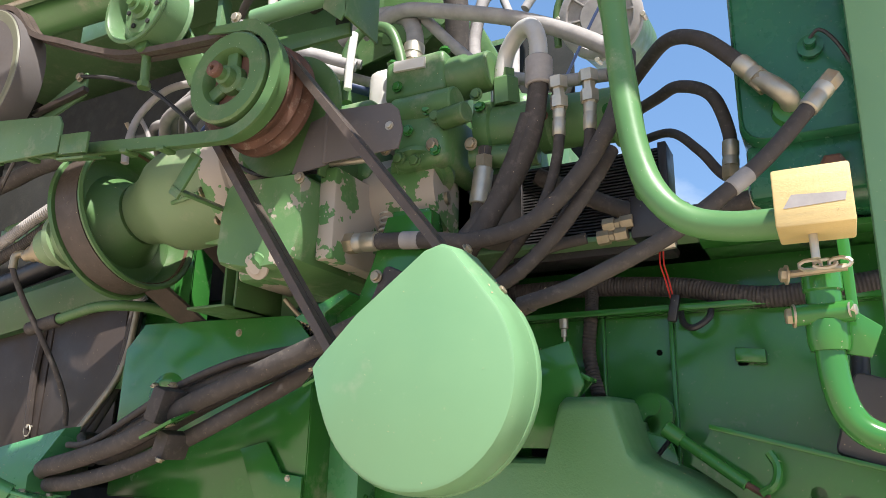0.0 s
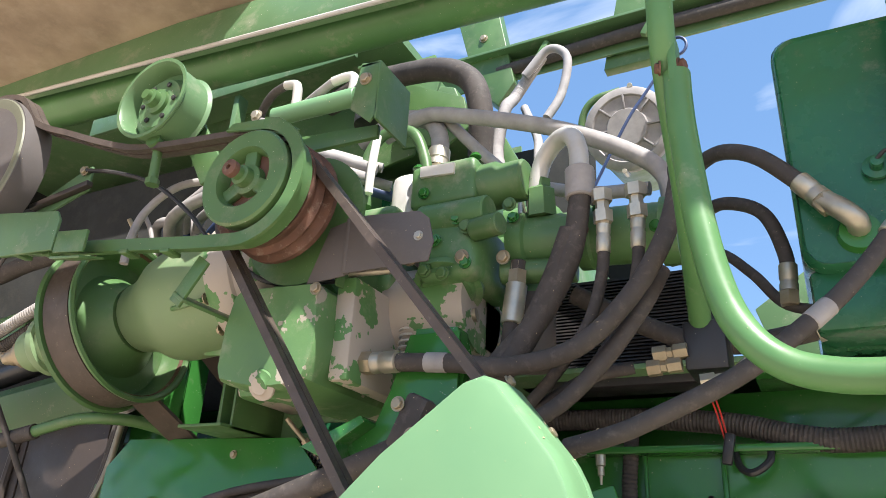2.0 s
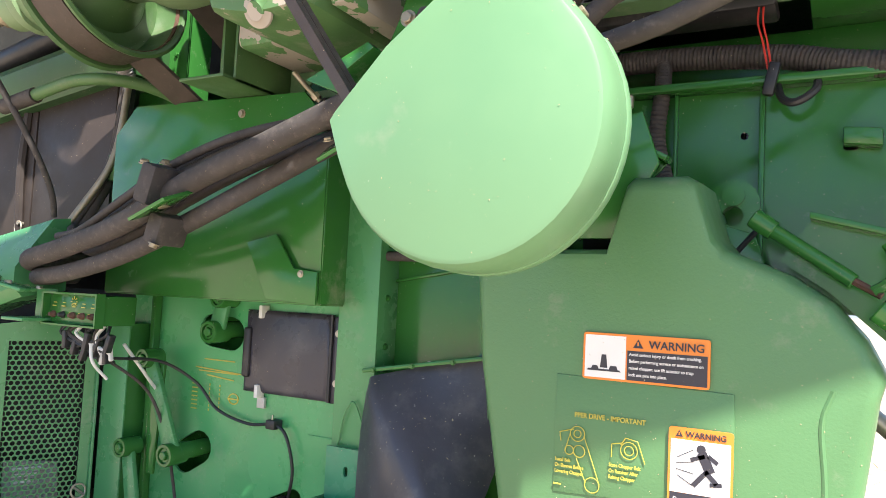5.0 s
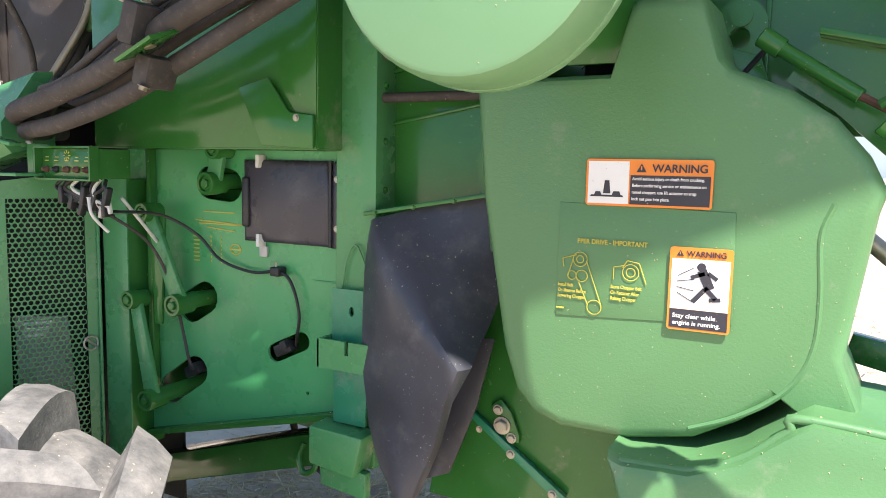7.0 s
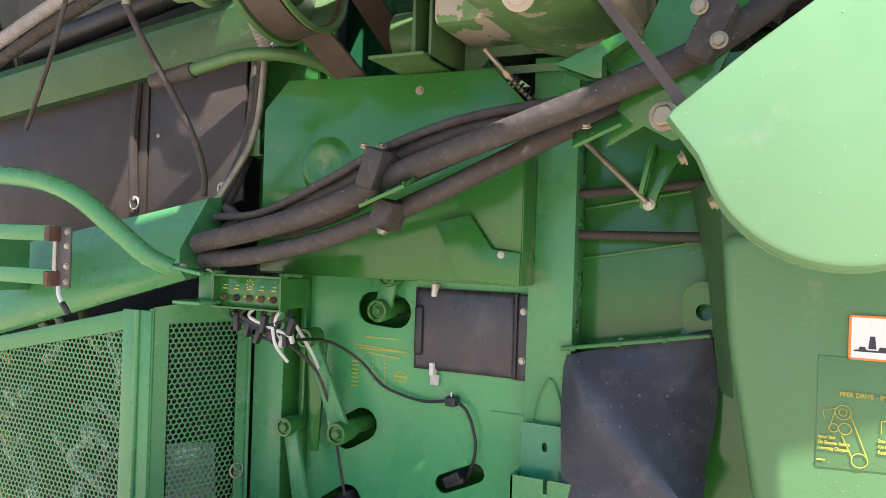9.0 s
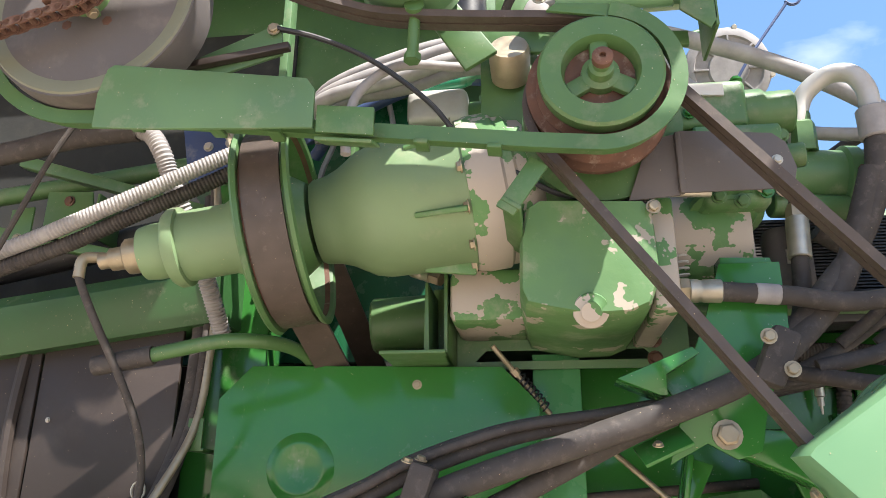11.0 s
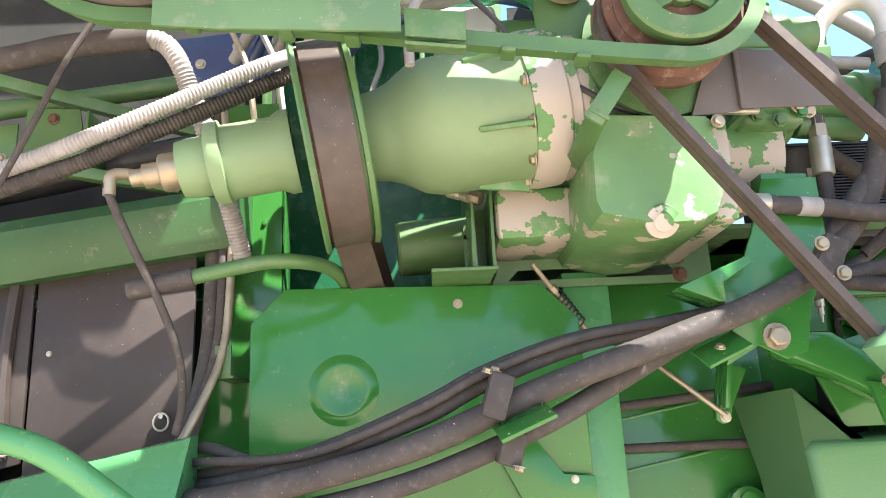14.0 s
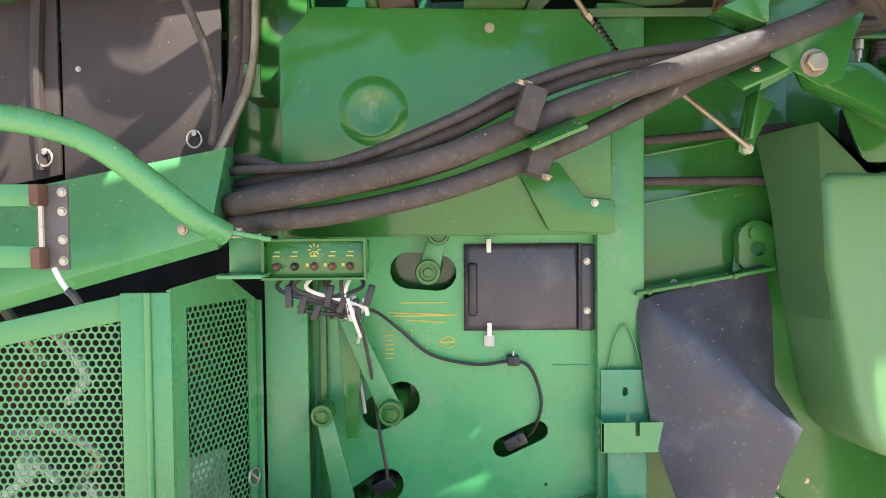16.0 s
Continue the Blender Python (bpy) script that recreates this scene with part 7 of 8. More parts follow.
def pivot_post():
    e = thing("wooden_block", (0.0, 0.75, 1.815), "raw yellow wooden block with scuffed face", "block")
    part("block", box(-0.036, 0.031, 0.722, 0.785, 1.814, 1.872, 0.0025), WOOD, e)
    part("scuff", prism([(-0.028, 1.832), (0.024, 1.834), (0.026, 1.842), (-0.02, 1.845)], 0.7215, 0.7225, 0), GREY_HOSE, e)
    part("stem", rod((-0.006, 0.755, 1.79), (-0.006, 0.755, 1.815), 0.004, 10), STEEL, e)
    e = thing("chain_link", (0.0, 0.79, 1.785), "short pale chain hooked round the pivot", "chain")
    for k in range(3):
        part("link", tube([(-0.012 + 0.013 * k + 0.010 * math.cos(a), 0.775 + 0.003 * math.sin(a) * (k % 2), 1.789 + 0.005 * math.sin(a)) for a in np.linspace(0, 6.28, 10)], 0.002, 5, 1), STEEL, e)
    e = thing("pivot_joint", (0.0, 0.82, 1.63), "green pivot joint with zinc bolts and a bent tube", "joint")
    part("barrel", lathe([(0, 0), (0, 0.018), (0.01, 0.020), (0.03, 0.020), (0.032, 0.017), (0.06, 0.017), (0.062, 0.019), (0.085, 0.019), (0.085, 0)], (-0.004, 0.83, 1.712), (0, 0, 1), 20), GREEN, e)
    part("cross_pin", rod((-0.034, 0.82, 1.748), (0.022, 0.82, 1.750), 0.011, 14), GREEN, e)
    bolt(e, (-0.032, 0.82, 1.748), (-1, -0.2, 0), 0.009)
    bolt(e, (0.018, 0.815, 1.750), (1, -0.3, 0), 0.006, STEEL)
    part("cross_bolt", rod((-0.036, 0.80, 1.787), (0.02, 0.80, 1.79), 0.004, 8), BRASS, e)
    bolt(e, (-0.034, 0.80, 1.787), (-1, -0.3, 0), 0.0075)
    part("bracket", prism([(0.014, 1.83), (0.026, 1.83), (0.026, 1.75), (0.045, 1.735), (0.032, 1.705), (0.008, 1.71), (0.016, 1.745)], 0.835, 0.842), GREEN, e)
    part("tube", tube([(-0.004, 0.83, 1.715), (-0.002, 0.83, 1.68), (0.006, 0.83, 1.65), (0.022, 0.83, 1.632), (0.05, 0.83, 1.625), (0.12, 0.83, 1.625)], 0.0145, 16), GREEN, e)
    e = thing("grey_motor", (0.06, 1.38, 1.60), "small grey actuator motor behind the bent tube", "motor")
    part("body", turned_box((0.055, 1.33, 1.665), (0.11, 0.10, 0.13), (0, 18, 0), 0.012), SHIELD, e)
    part("neck", rod((0.03, 1.33, 1.72), (0.035, 1.34, 1.78), 0.014, 12), BLACK, e)


pivot_post()


def rear_gear():
    e = thing("latch_plate", (-0.08, 1.22, 1.45), "green steel latch plate with rods and pins", "latch")
    part("plate", sheet([(-0.192, 1.655), (-0.182, 1.66), (0.25, 1.55), (0.25, 1.38), (-0.05, 1.45), (-0.17, 1.56), (-0.23, 1.60)], [circle(0.0, 1.535, 0.026, 16), circle(-0.045, 1.56, 0.012, 10)], 1.30, 1.306), GREEN, e)
    part("top_flange", prism([(-0.192, 1.655), (0.25, 1.545), (0.25, 1.552), (-0.192, 1.664)], 1.265, 1.305, 0.001), GREEN, e)
    part("rod", rod((-0.245, 1.27, 1.645), (-0.14, 1.25, 1.572), 0.010, 12), GREEN, e)
    part("rod_knob", rod((-0.262, 1.27, 1.657), (-0.235, 1.27, 1.638), 0.014, 14), GREEN, e)
    part("pin", rod((-0.17, 1.255, 1.59), (-0.11, 1.24, 1.555), 0.005, 8), RUST, e)
    part("hook", tube([(-0.105, 1.25, 1.62), (-0.095, 1.245, 1.60), (-0.10, 1.24, 1.575), (-0.12, 1.24, 1.56)], 0.007, 8), GREEN, e)
    part("roller", rod((-0.115, 1.20, 1.54), (-0.05, 1.20, 1.49), 0.018, 16), GREEN, e)
    part("rubber_stop", rod((-0.05, 1.195, 1.49), (-0.02, 1.195, 1.468), 0.016, 14), RUBBER, e)
    part("web", prism([(-0.33, 1.66), (-0.265, 1.64), (-0.24, 1.56), (-0.27, 1.55)], 1.33, 1.336), GREEN, e)
    part("tee_rod", rod((-0.30, 1.33, 1.60), (-0.25, 1.33, 1.66), 0.004, 8), DARK, e)
    e = thing("corner_brace", (-0.40, 1.25, 1.72), "triangular green brace behind the cover", "brace")
    part("brace", prism([(-0.50, 1.80), (-0.372, 1.735), (-0.382, 1.722), (-0.50, 1.62)], 1.245, 1.251), GREEN, e)
    part("brace_flange", prism([(-0.50, 1.806), (-0.366, 1.737), (-0.37, 1.73), (-0.50, 1.797)], 1.21, 1.25, 0.001), GREEN, e)
    e = thing("tail_linkage", (-0.05, 1.3, 1.2), "chromed and green linkage parts behind the shroud", "linkage")
    part("rod", rod((-0.16, 1.5, 1.42), (0.15, 1.5, 1.16), 0.014, 14), STEEL, e)
    part("arm", prism([(-0.12, 1.24), (0.1, 1.20), (0.1, 1.15), (-0.13, 1.20)], 1.42, 1.45), GREEN, e)
    single("clip_tab", prism([(-0.155, 1.80), (-0.105, 1.795), (-0.105, 1.77), (-0.155, 1.775)], 1.37, 1.40, 0.003), GREEN, "small green slotted tab on the rear wall", "tab")


rear_gear()


# ---- air cleaner, back structures, overhead ----
def air_cleaner():
    e = thing("air_cleaner", (-0.45, 1.8, 2.5), "green air cleaner canister with a pale dusty round lid", "air cleaner")
    c, ax = Vector((-0.452, 1.68, 2.736)), Vector((0.05, -0.95, -0.28)).normalized()
    part("lid", lathe([(-0.03, 0), (-0.03, 0.112), (-0.006, 0.112), (0.0, 0.106), (0.002, 0.09), (-0.004, 0.086), (-0.004, 0.054), (0.004, 0.050), (0.004, 0.0)], c, ax, 40), GREY_HOSE, e, "pale dusty plastic lid")
    u = ax.orthogonal().normalized()
    v = ax.cross(u)
    for k in range(8):
        d = u * math.cos(k * math.pi / 4) + v * math.sin(k * math.pi / 4)
        b = turned_box((0, 0, 0), (0.038, 0.005, 0.008), w=0.001)
        b.transform(Matrix.Translation(c + d * 0.07) @ Matrix((d, ax.cross(d), ax)).transposed().to_4x4())
        part("lid_rib", b, GREY_HOSE, e)
    part("canister", lathe([(-0.36, 0), (-0.36, 0.10), (-0.03, 0.104), (-0.03, 0)], c, ax, 36), GREEN_OLD, e)
    for k in range(4):
        d = u * math.cos(k * 1.57 + 0.6) + v * math.sin(k * 1.57 + 0.6)
        part("clip", rod(c + d * 0.113 - ax * 0.05, c + d * 0.113 + ax * 0.0, 0.007, 8), STEEL, e)
    part("hand_hoop", tube([(-0.58, 1.72, 2.70), (-0.575, 1.70, 2.80), (-0.54, 1.69, 2.85), (-0.47, 1.70, 2.87)], 0.010, 10), GREEN_OLD, e)


air_cleaner()


def overhead():
    e = thing("overhead_tube", (-1.6, 1.2, 2.83), "long green tube with a folded steel ledge along it", "tube", kind="structure")
    part("tube", rod((-3.4, 1.215, 3.020), (-0.10, 1.215, 2.829), 0.060, 28), HAND, e)
    bm = bmesh.new()
    prof = [(1.125, 2.835), (1.105, 2.838), (1.10, 2.858), (1.115, 2.965), (1.15, 2.965), (1.135, 2.86)]
    rr = [[bm.verts.new((x, y, z - 0.085 * (x + 1.1))) for y, z in prof] for x in (-3.4, -0.12)]
    for i in range(6):
        bm.faces.new((rr[0][i], rr[0][(i + 1) % 6], rr[1][(i + 1) % 6], rr[1][i]))
    bm.faces.new(rr[0])
    bm.faces.new(rr[1])
    part("ledge", bm, GREEN_DUSTY, e)
    part("ledge_edge", rod((-3.4, 1.105, 3.036), (-0.12, 1.105, 2.757), 0.006, 8), ALU, e, "bright worn ledge edge")
    # raised side door overhead, its outline drawn to cast the sun's edges
    d = thing("side_door", (-1.2, 0.7, 3.05), "raised side door with a dust-caked inner face", "door", kind="structure")
    edge = [(-3.6, 0.80), (-1.44, 0.80), (-1.42, 0.49), (-1.18, 0.49), (-0.62, 0.56), (-0.60, 0.60), (-0.43, 0.60), (-0.42, 0.78), (-0.02, 0.80), (0.06, 1.25), (2.2, 1.4), (1.8, 0.76), (0.0, 0.294), (-1.2, -0.017), (-3.6, -0.64)]
    # the notches and this opening are made up to let sun patches through
    bm = sheet(edge, [[(-0.385, 0.425), (-0.185, 0.425), (-0.185, 0.515), (-0.385, 0.515)]], 0.0, 0.03)
    for v in bm.verts:
        v.co = Vector((v.co.x, v.co.z, 3.0 + v.co.y))
    part("door_skin", bm, DUSTY, d)
    # added unseen strip that blocks sky between door and tube
    part("sky_block_strip", box(-3.6, -1.25, 0.804, 1.16, 3.0, 3.03, 0.0), DUSTY, d)
    for x in (-2.6, -1.9):
        part("stiffener", turned_box((x, 0.2, 2.99), (0.05, 0.6, 0.03), (0, 0, 0), 0.004), DUSTY, d)
    s = thing("cross_rail", (-0.5, 2.0, 3.3), "green channel rail carrying a dusty cable", "rail", kind="structure")
    part("rail", joined(box(-1.2, 2.2, 2.0, 2.01, 3.24, 3.33, 0.002), box(-1.2, 2.2, 1.93, 2.01, 3.325, 3.335, 0.001)), GREEN_DUSTY, s)
    part("cable", tube([(-0.95, 1.98, 3.27), (-0.5, 1.975, 3.285), (0.0, 1.97, 3.28), (0.8, 1.97, 3.29), (2.0, 1.97, 3.28)], 0.022, 10), RUBBER, s)
    for x in (-0.78, -0.42, 0.1):
        part("clip", turned_box((x, 1.95, 3.28), (0.02, 0.02, 0.09), (0, 30, 0), 0.002), GREEN_OLD, s)
    t = thing("strut", (-1.0, 2.0, 3.2), "dark green folded strut between rails", "strut", kind="structure")
    part("strut", prism([(-1.15, 3.70), (-0.98, 3.70), (-0.88, 3.20), (-0.94, 3.12), (-1.02, 3.20)], 1.96, 2.02, 0.003), GREEN_OLD, t)
    bolt(t, (-1.0, 1.96, 3.42), r=0.012)
    bolt(t, (-0.97, 1.96, 3.34), r=0.012)


overhead()


def back_panels():
    e = thing("tank_wall", (-1.3, 1.6, 2.2), "sunlit green sheet panels behind the idler wheel", "panel", kind="structure")
    part("wide_panel", prism([(-1.95, 3.1), (-1.0, 3.1), (-0.97, 3.02), (-1.05, 2.76), (-1.35, 2.70), (-1.95, 2.70)], 1.62, 1.63), GREEN_OLD, e)
    part("top_rail", box(-2.2, -1.12, 1.385, 1.40, 2.962, 3.045, 0.002), GREEN_DUSTY, e)
    part("rail_post", box(-1.565, -1.545, 1.40, 1.44, 2.55, 2.962, 0.002), GREEN_DUSTY, e)
    part("inner_panel", box(-2.4, -1.15, 1.75, 1.76, 2.0, 2.75, 0.0), DEEP, e)
    for x in (-1.62, -1.42, -1.24):
        part("panel_rib", box(x, x + 0.012, 1.55, 1.75, 2.25, 2.74, 0.001), GREEN_OLD, e)
    part("bracket", prism([(-1.05, 2.96), (-0.86, 2.86), (-0.84, 2.76), (-0.90, 2.72), (-1.05, 2.74)], 1.55, 1.56), GREEN_OLD, e)
    part("stay", prism([(-0.87, 2.86), (-0.83, 2.86), (-0.55, 2.30), (-0.59, 2.30)], 1.72, 1.75), GREEN_OLD, e)
    part("sunlit_box", prism([(-1.43, 3.06), (-1.24, 3.16), (-0.99, 3.06), (-0.965, 2.994), (-1.066, 2.885), (-1.418, 2.888)], 1.74, 1.82, 0.006), GREEN_OLD, e)
    part("lower_shelf", prism([(-1.10, 2.66), (-0.70, 2.62), (-0.70, 2.50), (-1.10, 2.52)], 1.60, 1.61), GREEN_DUSTY, e)
    e = thing("intake_pipe", (-1.0, 1.5, 2.9), "black intake pipe with a dusty elbow", "pipe")
    part("pipe", tube([(-1.30, 1.52, 2.93), (-1.15, 1.50, 2.95), (-1.0, 1.48, 2.93), (-0.88, 1.47, 2.90), (-0.80, 1.47, 2.84), (-0.77, 1.47, 2.74), (-0.78, 1.5, 2.62)], 0.032, 16), RUBBER, e)
    part("stack", lathe([(0, 0.05), (0.14, 0.05), (0.14, 0)], (-1.12, 1.5, 2.80), (0, 0, 1), 20), BLACK, e)
    hose("riser_cable", [(-0.76, 1.9, 3.22), (-0.83, 1.85, 3.05), (-0.80, 1.7, 2.90), (-0.78, 1.6, 2.70), (-0.72, 1.5, 2.55)], 0.018, GREY_HOSE, "braided pale cable clipped to the strut", "cable", ribs=0.05)
    hose("riser_cable", [(-0.80, 1.85, 3.0), (-0.74, 1.8, 2.85), (-0.70, 1.7, 2.72), (-0.66, 1.6, 2.55)], 0.013, GREY_HOSE, "pale dusty cable beside the strut", "cable")
    hose("hand_hoop", [(-0.80, 1.85, 3.12), (-0.72, 1.85, 3.20), (-0.66, 1.85, 3.15), (-0.68, 1.85, 3.02), (-0.72, 1.83, 2.93)], 0.014, GREY_HOSE, "pale bent tube hoop", "tube")
    single("rail_strut", prism([(-0.523, 3.55), (-0.348, 3.55), (-0.43, 3.2), (-0.59, 3.2)], 2.02, 2.06, 0.004), GREEN_OLD, "green steel strut between the rails", "strut")
    hose("dipstick", [(-0.55, 1.62, 2.50), (-0.44, 1.60, 2.69), (-0.389, 1.60, 2.765), (-0.32, 1.60, 2.86)] + [(-0.300 + 0.022 * math.cos(a), 1.60, 2.888 + 0.026 * math.sin(a)) for a in np.linspace(-2.4, 3.4, 12)], 0.004, BLUE, "thin dipstick with a ring handle", "dipstick", seg=6)
    for k, (za, zb, zc, y, r) in enumerate(((2.43, 2.475, 2.49, 1.12, 0.011), (2.40, 2.44, 2.475, 1.10, 0.013), (2.41, 2.425, 2.465, 1.16, 0.012), (2.375, 2.40, 2.44, 1.08, 0.014), (2.39, 2.45, 2.455, 1.20, 0.013))):
        hose("pale_hose", [(-1.42, y + 0.08, za - 0.04), (-1.35, y + 0.02, za), (-1.20, y, zb), (-1.10, y, (zb + zc) / 2 + 0.01), (-1.0, y + 0.03, zc), (-0.88, y + 0.1, zc - 0.03)], r, BLUE if k == 4 else GREY_HOSE, "pale dusty hose in the sunlit bundle behind the guard", group="pale hose bundle")
    for k in range(3):
        hose("blue_hose", [(-1.62 + 0.04 * k, 1.3, 2.40), (-1.55 + 0.035 * k, 1.22, 2.435), (-1.47 + 0.03 * k, 1.20, 2.42), (-1.43 + 0.02 * k, 1.22, 2.35)], 0.012, BLUE if k == 1 else GREY_HOSE, "bluish looped hose behind the guard", group="looped hoses")
    hose("return_loop", [(-1.20, 1.2, 2.40), (-1.165, 1.2, 2.443), (-1.108, 1.2, 2.454), (-1.062, 1.2, 2.468), (-1.015, 1.2, 2.445), (-1.0, 1.2, 2.40)], 0.013, TEAL, "blue-green looped return hose")
    e = thing("filter_head", (-1.14, 1.2, 2.35), "pale aluminium filter head behind the guard", "filter")
    part("head", box(-1.21, -1.09, 1.18, 1.30, 2.36, 2.435, 0.015, 3), ALU, e)
    part("neck", rod((-1.09, 1.23, 2.39), (-0.98, 1.22, 2.385), 0.032, 20), GREEN_CAST, e)
    hose("harness_pipe", [(-2.5, 1.1, 2.24), (-2.15, 1.1, 2.28), (-1.953, 1.1, 2.307), (-1.857, 1.1, 2.326), (-1.757, 1.1, 2.334), (-1.712, 1.1, 2.336)], 0.022, RUBBER, "thick black harness pipe under the guard")
    hose("corrugated_hose", [(-1.715, 1.1, 2.337), (-1.685, 1.1, 2.325), (-1.658, 1.1, 2.286), (-1.640, 1.12, 2.23), (-1.626, 1.14, 2.187), (-1.605, 1.22, 2.08), (-1.59, 1.29, 1.98)], 0.017, GREY_HOSE, "pale corrugated conduit with worn white ribs", ribs=0.07)
    hose("cable_loom", [(-2.3, 1.05, 1.94), (-2.05, 1.05, 2.035), (-1.875, 1.05, 2.095), (-1.791, 1.05, 2.127), (-1.707, 1.055, 2.165), (-1.594, 1.075, 2.226), (-1.512, 1.09, 2.27), (-1.45, 1.12, 2.31)], 0.014, GREY_HOSE, "pale wrapped cable loom rising behind the shaft", "cable", ribs=0.05)
    hose("cable_loom", [(-2.3, 1.07, 1.915), (-2.05, 1.07, 2.012), (-1.875, 1.07, 2.072), (-1.791, 1.075, 2.104), (-1.707, 1.08, 2.143), (-1.594, 1.10, 2.203), (-1.512, 1.115, 2.248), (-1.44, 1.14, 2.29)], 0.014, RUBBER, "dark cable loom rising behind the shaft", "cable", ribs=0.05)
    for x in (-1.60, -1.545):
        hose("injector_line", [(x - 0.01, 1.18, 2.45), (x, 1.2, 2.413), (x + 0.033, 1.2, 2.331), (x + 0.045, 1.2, 2.25), (x + 0.05, 1.22, 2.18)], 0.006, BRASS if x < -1.57 else GREY_HOSE, "thin bent metal line beside the pulley", "pipe", seg=8)
    e = thing("blue_mount", (-1.66, 1.4, 2.36), "dark blue painted mount plate with bolts", "mount")
    part("plate", prism([(-1.79, 2.51), (-1.60, 2.53), (-1.52, 2.40), (-1.76, 2.36)], 1.40, 1.41), BLUE, e)
    for p in ((-1.72, 2.45), (-1.64, 2.49), (-1.56, 2.44)):
        bolt(e, (p[0], 1.40, p[1]), r=0.009, mat=STEEL)
    e = thing("left_bracket", (-1.95, 1.25, 2.1), "green bracket plates by the corrugated hose", "bracket")
    part("plate", prism([(-2.03, 2.19), (-1.905, 2.20), (-1.925, 2.305), (-2.03, 2.31)], 1.30, 1.306), GREEN_OLD, e)
    part("side", box(-1.912, -1.906, 1.30, 1.39, 2.20, 2.30, 0.001), GREEN_OLD, e)
    bolt(e, (-1.975, 1.30, 2.285), r=0.009, mat=RUST)
    part("stay", prism([(-2.3, 2.27), (-1.72, 2.14), (-1.72, 2.12), (-2.3, 2.24)], 1.30, 1.33), GREEN_OLD, e)
    # added near-black sheet for the unlit bay behind the bracket
    part("bay_shade_sheet", box(-2.9, -1.60, 1.60, 1.61, 2.05, 2.9, 0.0), DARK, e)
    single("cross_pipe", rod((-2.6, 1.42, 2.10), (-1.72, 1.42, 2.26), 0.034, 20), BLACK, "dusty black cross pipe behind the looms", "pipe")
    single("cross_pipe", rod((-2.6, 1.50, 2.36), (-1.66, 1.50, 2.47), 0.022, 16), GREEN_OLD, "dull green cross pipe behind the looms", "pipe")
    e = thing("stay_bracket", (-1.85, 1.45, 2.3), "folded green stay plates in the dark bay", "bracket")
    part("stay", prism([(-2.2, 2.46), (-1.70, 2.30), (-1.70, 2.275), (-2.2, 2.43)], 1.40, 1.43, 0.002), GREEN_OLD, e)
    part("gusset", prism([(-1.84, 2.44), (-1.72, 2.46), (-1.70, 2.32), (-1.76, 2.33)], 1.50, 1.506, 0.001), GREEN_OLD, e)
    part("tab", prism([(-2.06, 2.16), (-2.01, 2.17), (-2.01, 2.25), (-2.06, 2.245)], 1.24, 1.246, 0.001), GREEN_OLD, e)
    bolt(e, (-2.035, 1.24, 2.18), r=0.008, mat=BRASS)
    for x in (-1.52, -1.36, -1.28):
        single("bay_cable", tube([(x, 1.70, 2.72), (x + 0.02, 1.68, 2.60), (x - 0.01, 1.66, 2.46), (x + 0.03, 1.68, 2.30)], 0.008, 8), GREY_HOSE, "thin pale cable hanging in the bay", "cable")
    hose("thin_line", [(-1.74, 1.0, 2.35), (-1.763, 1.0, 2.314), (-1.807, 1.0, 2.232), (-1.853, 1.0, 2.117), (-1.95, 1.03, 1.96), (-2.1, 1.08, 1.80)], 0.005, RUBBER, "thin dark line slanting down", "cable", seg=8)
    e = thing("rear_fan_guard", (-0.1, 1.9, 2.0), "pale green louvred panel behind the tank", "panel")
    for k in range(7):
        part("louvre", turned_box((-0.10 + 0.05 * k, 1.9, 2.10), (0.006, 0.05, 0.34), (0, 18, 0), 0.001), GREEN_DUSTY, e)
    part("panel", prism([(-0.22, 2.30), (-0.05, 2.42), (0.3, 2.42), (0.3, 1.95), (-0.12, 1.95)], 1.93, 1.94), GREEN_DUSTY, e)


back_panels()


def hopper():
    # added enclosure, largely out of view, that blocks skylight from the engine bay
    e = thing("bay_enclosure", (-2.4, 2.4, 2.0), "added walls, deck and dark sheets keeping skylight out of the bay", "hopper", kind="structure")
    part("rear_wall", box(-4.0, -0.95, 2.20, 2.21, 2.0, 3.1, 0.0), GREEN_DUSTY, e)
    part("sky_block_deck", box(-4.0, -1.05, 1.42, 3.2, 3.08, 3.11, 0.0), GREEN_DUSTY, e)
    # near-black sheets stand in for the shade deep in the bay
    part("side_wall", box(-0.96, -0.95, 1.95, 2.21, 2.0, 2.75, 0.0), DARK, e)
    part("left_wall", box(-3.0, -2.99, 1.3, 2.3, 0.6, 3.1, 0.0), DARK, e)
    part("bay_dark_fill", box(-0.96, -0.52, 1.98, 1.99, 2.0, 2.58, 0.0), DARK, e)
    part("bay_dark_fill", box(-0.96, -0.62, 1.98, 1.99, 2.58, 2.93, 0.0), DARK, e)


hopper()


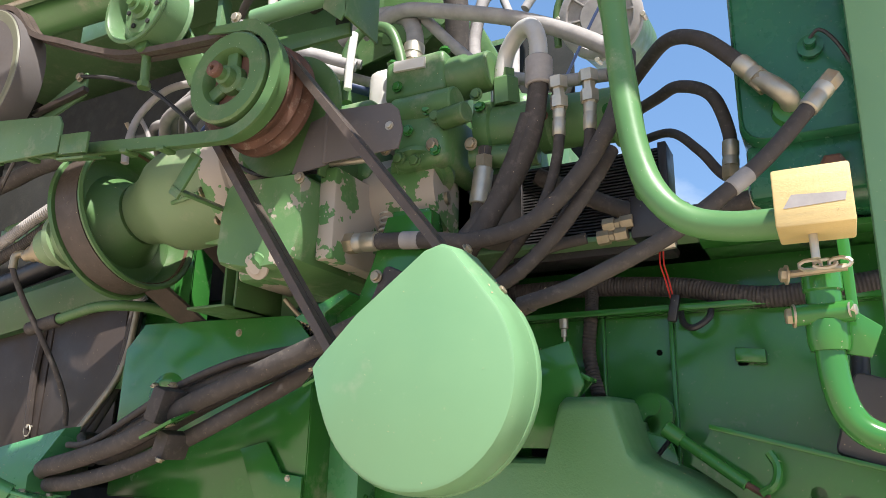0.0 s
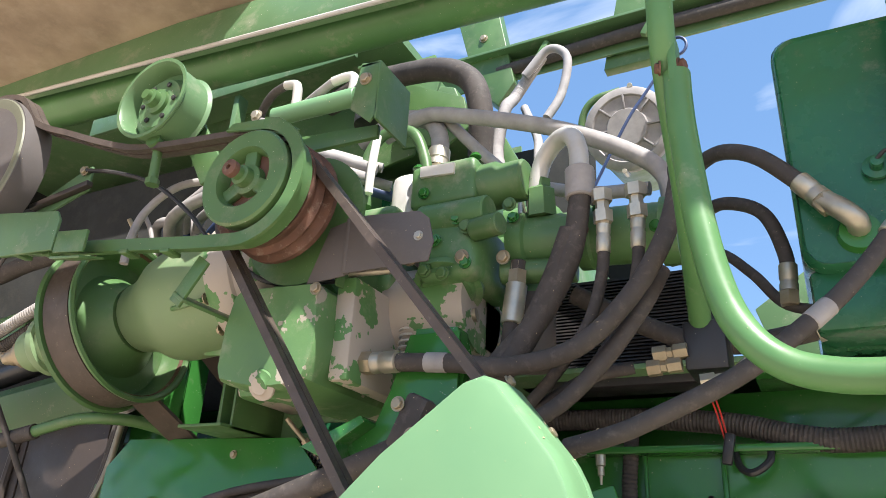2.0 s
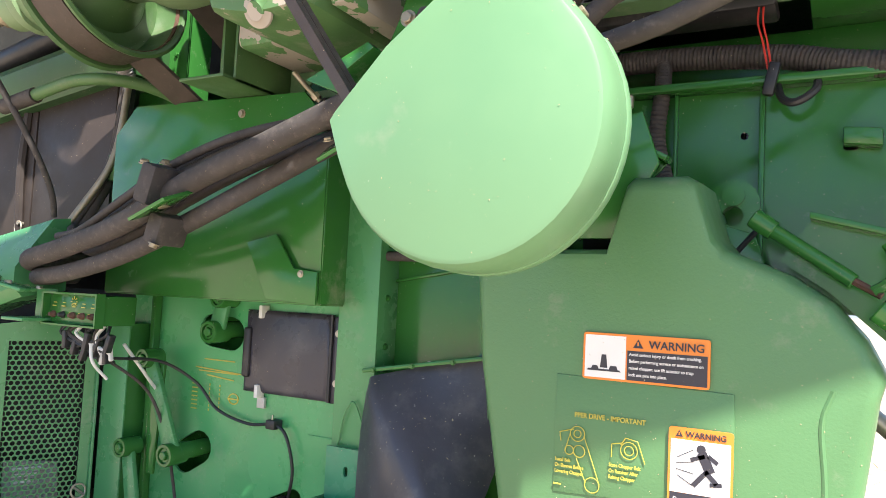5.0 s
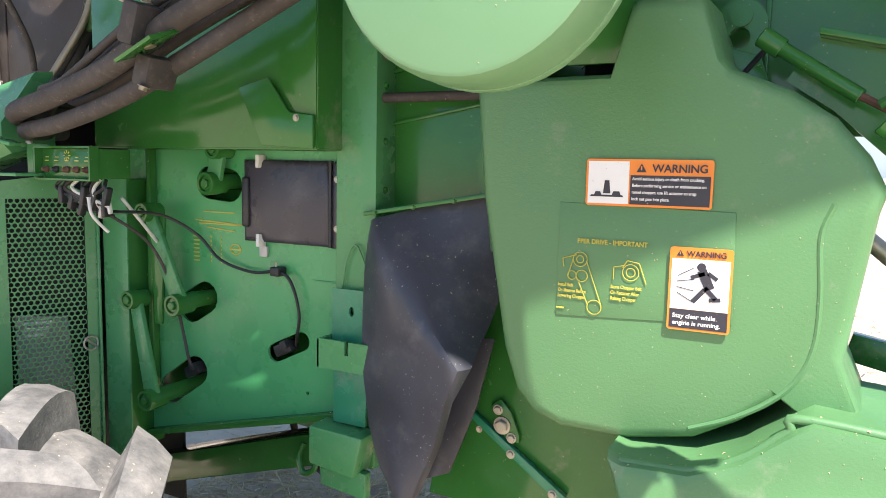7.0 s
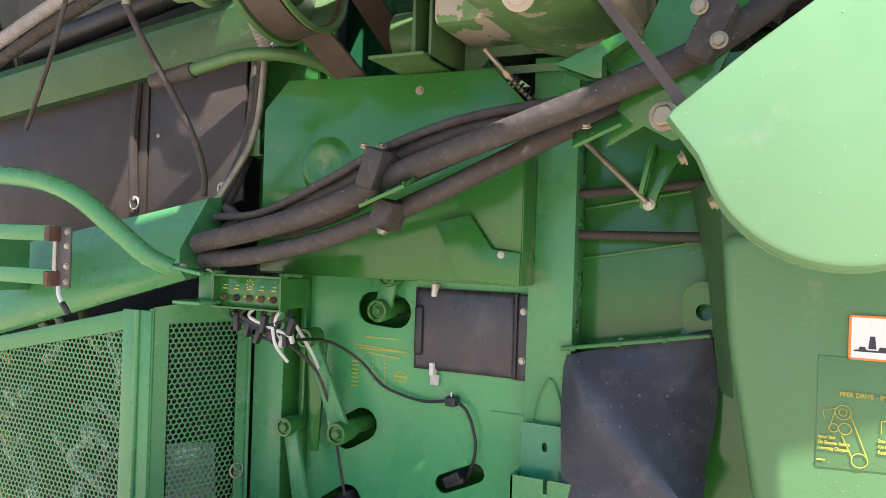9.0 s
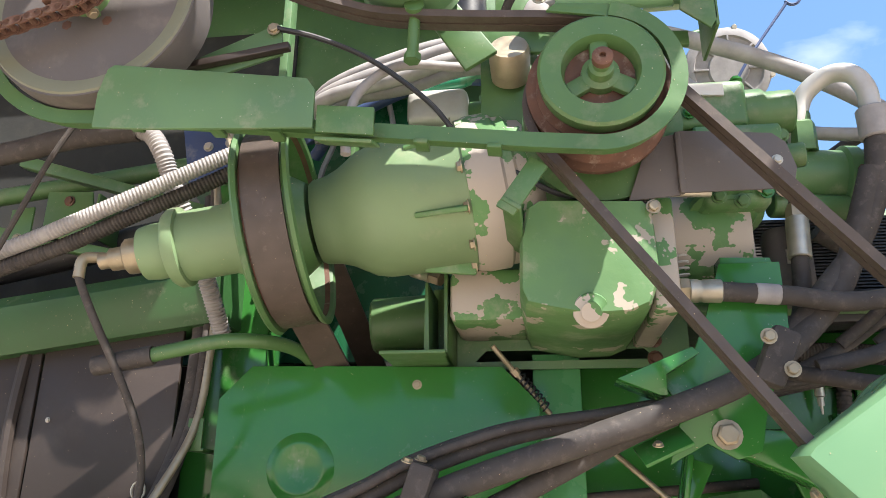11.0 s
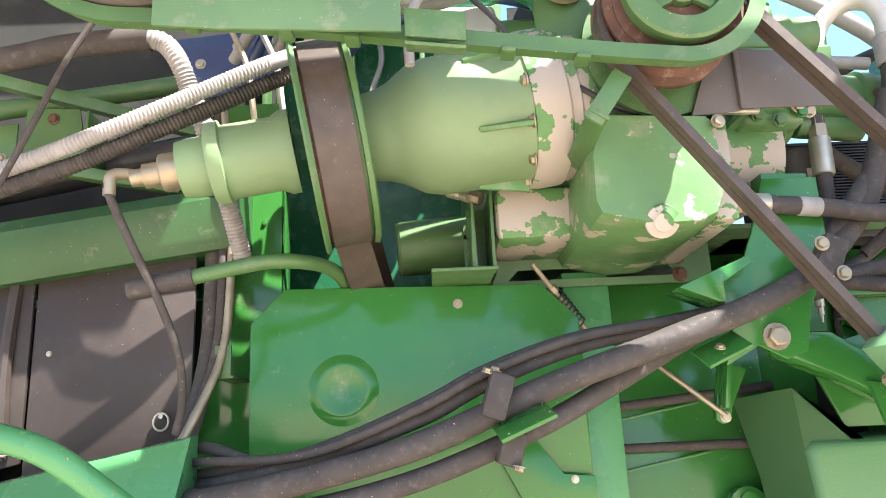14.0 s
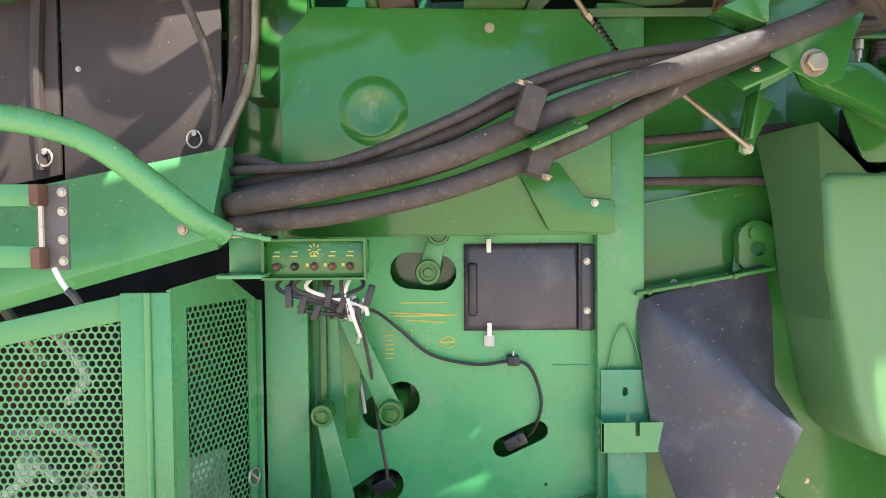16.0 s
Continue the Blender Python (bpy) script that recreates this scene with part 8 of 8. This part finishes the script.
# ---- tyre ----
def tyre():
    c, R = Vector((-1.41, 0.86, 0.52)), 0.50
    e = thing("wheel", (c.x, c.y, 0.0), "dusty grey farm tyre with tall chevron lugs", "wheel")
    w = 0.2
    t = part("tyre", lathe([(-w * 0.8, 0.24), (-w, 0.30), (-w * 1.02, 0.40), (-w * 0.9, 0.46), (-w * 0.5, 0.495), (0, R), (w * 0.5, 0.495), (w * 0.9, 0.46), (w * 1.02, 0.40), (w, 0.30), (w * 0.8, 0.24)], c, (0, -1, 0), 64), TYRE, e)
    part("rim", lathe([(-w * 0.78, 0.235), (-w * 0.7, 0.22), (-0.02, 0.20), (0.0, 0.06), (0.05, 0.06), (0.05, 0)], c, (0, 1, 0), 40), GREEN_OLD, e)
    rnd = random.Random(2)
    n = 12
    for k in range(n):
        for side in (-1, 1):
            a0 = 2 * math.pi * (k + (0.5 if side > 0 else 0)) / n
            bm = bmesh.new()
            rows = []
            for i, s in enumerate(np.linspace(0.0, 1.0, 7)):
                ang = a0 + 0.34 * s
                y = c.y + side * (-0.02 + s * (w * 1.1))
                base = R - 0.05 * s ** 3
                top = R + 0.062 - 0.045 * s ** 3
                half = 0.072 + 0.02 * s
                rows.append([bm.verts.new((c.x + rr * math.cos(ang + da), y, c.z + rr * math.sin(ang + da))) for rr, da in ((base - 0.02, -half * 1.5), (top, -half), (top + 0.004, 0), (top, half), (base - 0.02, half * 1.5))])
            for p, q in zip(rows, rows[1:]):
                for j in range(4):
                    bm.faces.new((p[j], p[j + 1], q[j + 1], q[j]))
            bm.faces.new(rows[0])
            bm.faces.new(rows[-1])
            bevel(bm, 0.007, 2, 0.8)
            part("lug", bm, TYRE, e)


tyre()


# ---- chaff ----
def chaff():
    """Pale flecks of chaff stuck to whatever faces the field or lies open from above."""
    bpy.context.view_layer.update()
    rays = bpy.context.evaluated_depsgraph_get()
    rnd = random.Random(21)
    bm = bmesh.new()

    def fleck(p, n, s):
        u = n.orthogonal().normalized()
        a = rnd.uniform(0, 6.28)
        t = u * math.cos(a) + n.cross(u) * math.sin(a)
        w = n.cross(t) * s * rnd.uniform(0.3, 0.6)
        o = p + n * 0.0006
        v = [bm.verts.new(q) for q in (o - t * s - w * 0.4, o - t * s * 0.3 + w, o + t * s, o + t * s * 0.2 - w, o + n * s * 0.35)]
        for i in range(4):
            bm.faces.new((v[i], v[(i + 1) % 4], v[4]))

    for _ in range(9000):
        x, z = rnd.uniform(-2.3, 0.5), rnd.triangular(0.8, 2.6, 1.25)
        hit, p, n, _i, ob, _m = scene.ray_cast(rays, Vector((x, 0.2, z)), Vector((rnd.uniform(-0.25, 0.25), 1, rnd.uniform(-0.3, 0.3))).normalized())
        if hit and p.y < 1.6 and rnd.random() < 0.35 + 0.65 * (noise.noise(p * 3) > 0):
            fleck(p, n if n.y < 0 else -n, rnd.choice((0.0004, 0.0005, 0.0006, 0.0008, 0.0012)))
    for _ in range(2600):
        x, y = rnd.uniform(-2.1, 0.4), rnd.uniform(0.8, 1.5)
        hit, p, n, _i, ob, _m = scene.ray_cast(rays, Vector((x, y, rnd.choice((1.45, 1.7, 1.9, 2.25)))), Vector((0, 0, -1)))
        if hit and p.z > 0.6 and n.z > 0.2:
            fleck(p, n, rnd.choice((0.0008, 0.001, 0.0015, 0.0025)))
    single("chaff", bm, STRAW, "tiny pale chaff flecks stuck to the paintwork", "chaff", kind="stuff")


chaff()
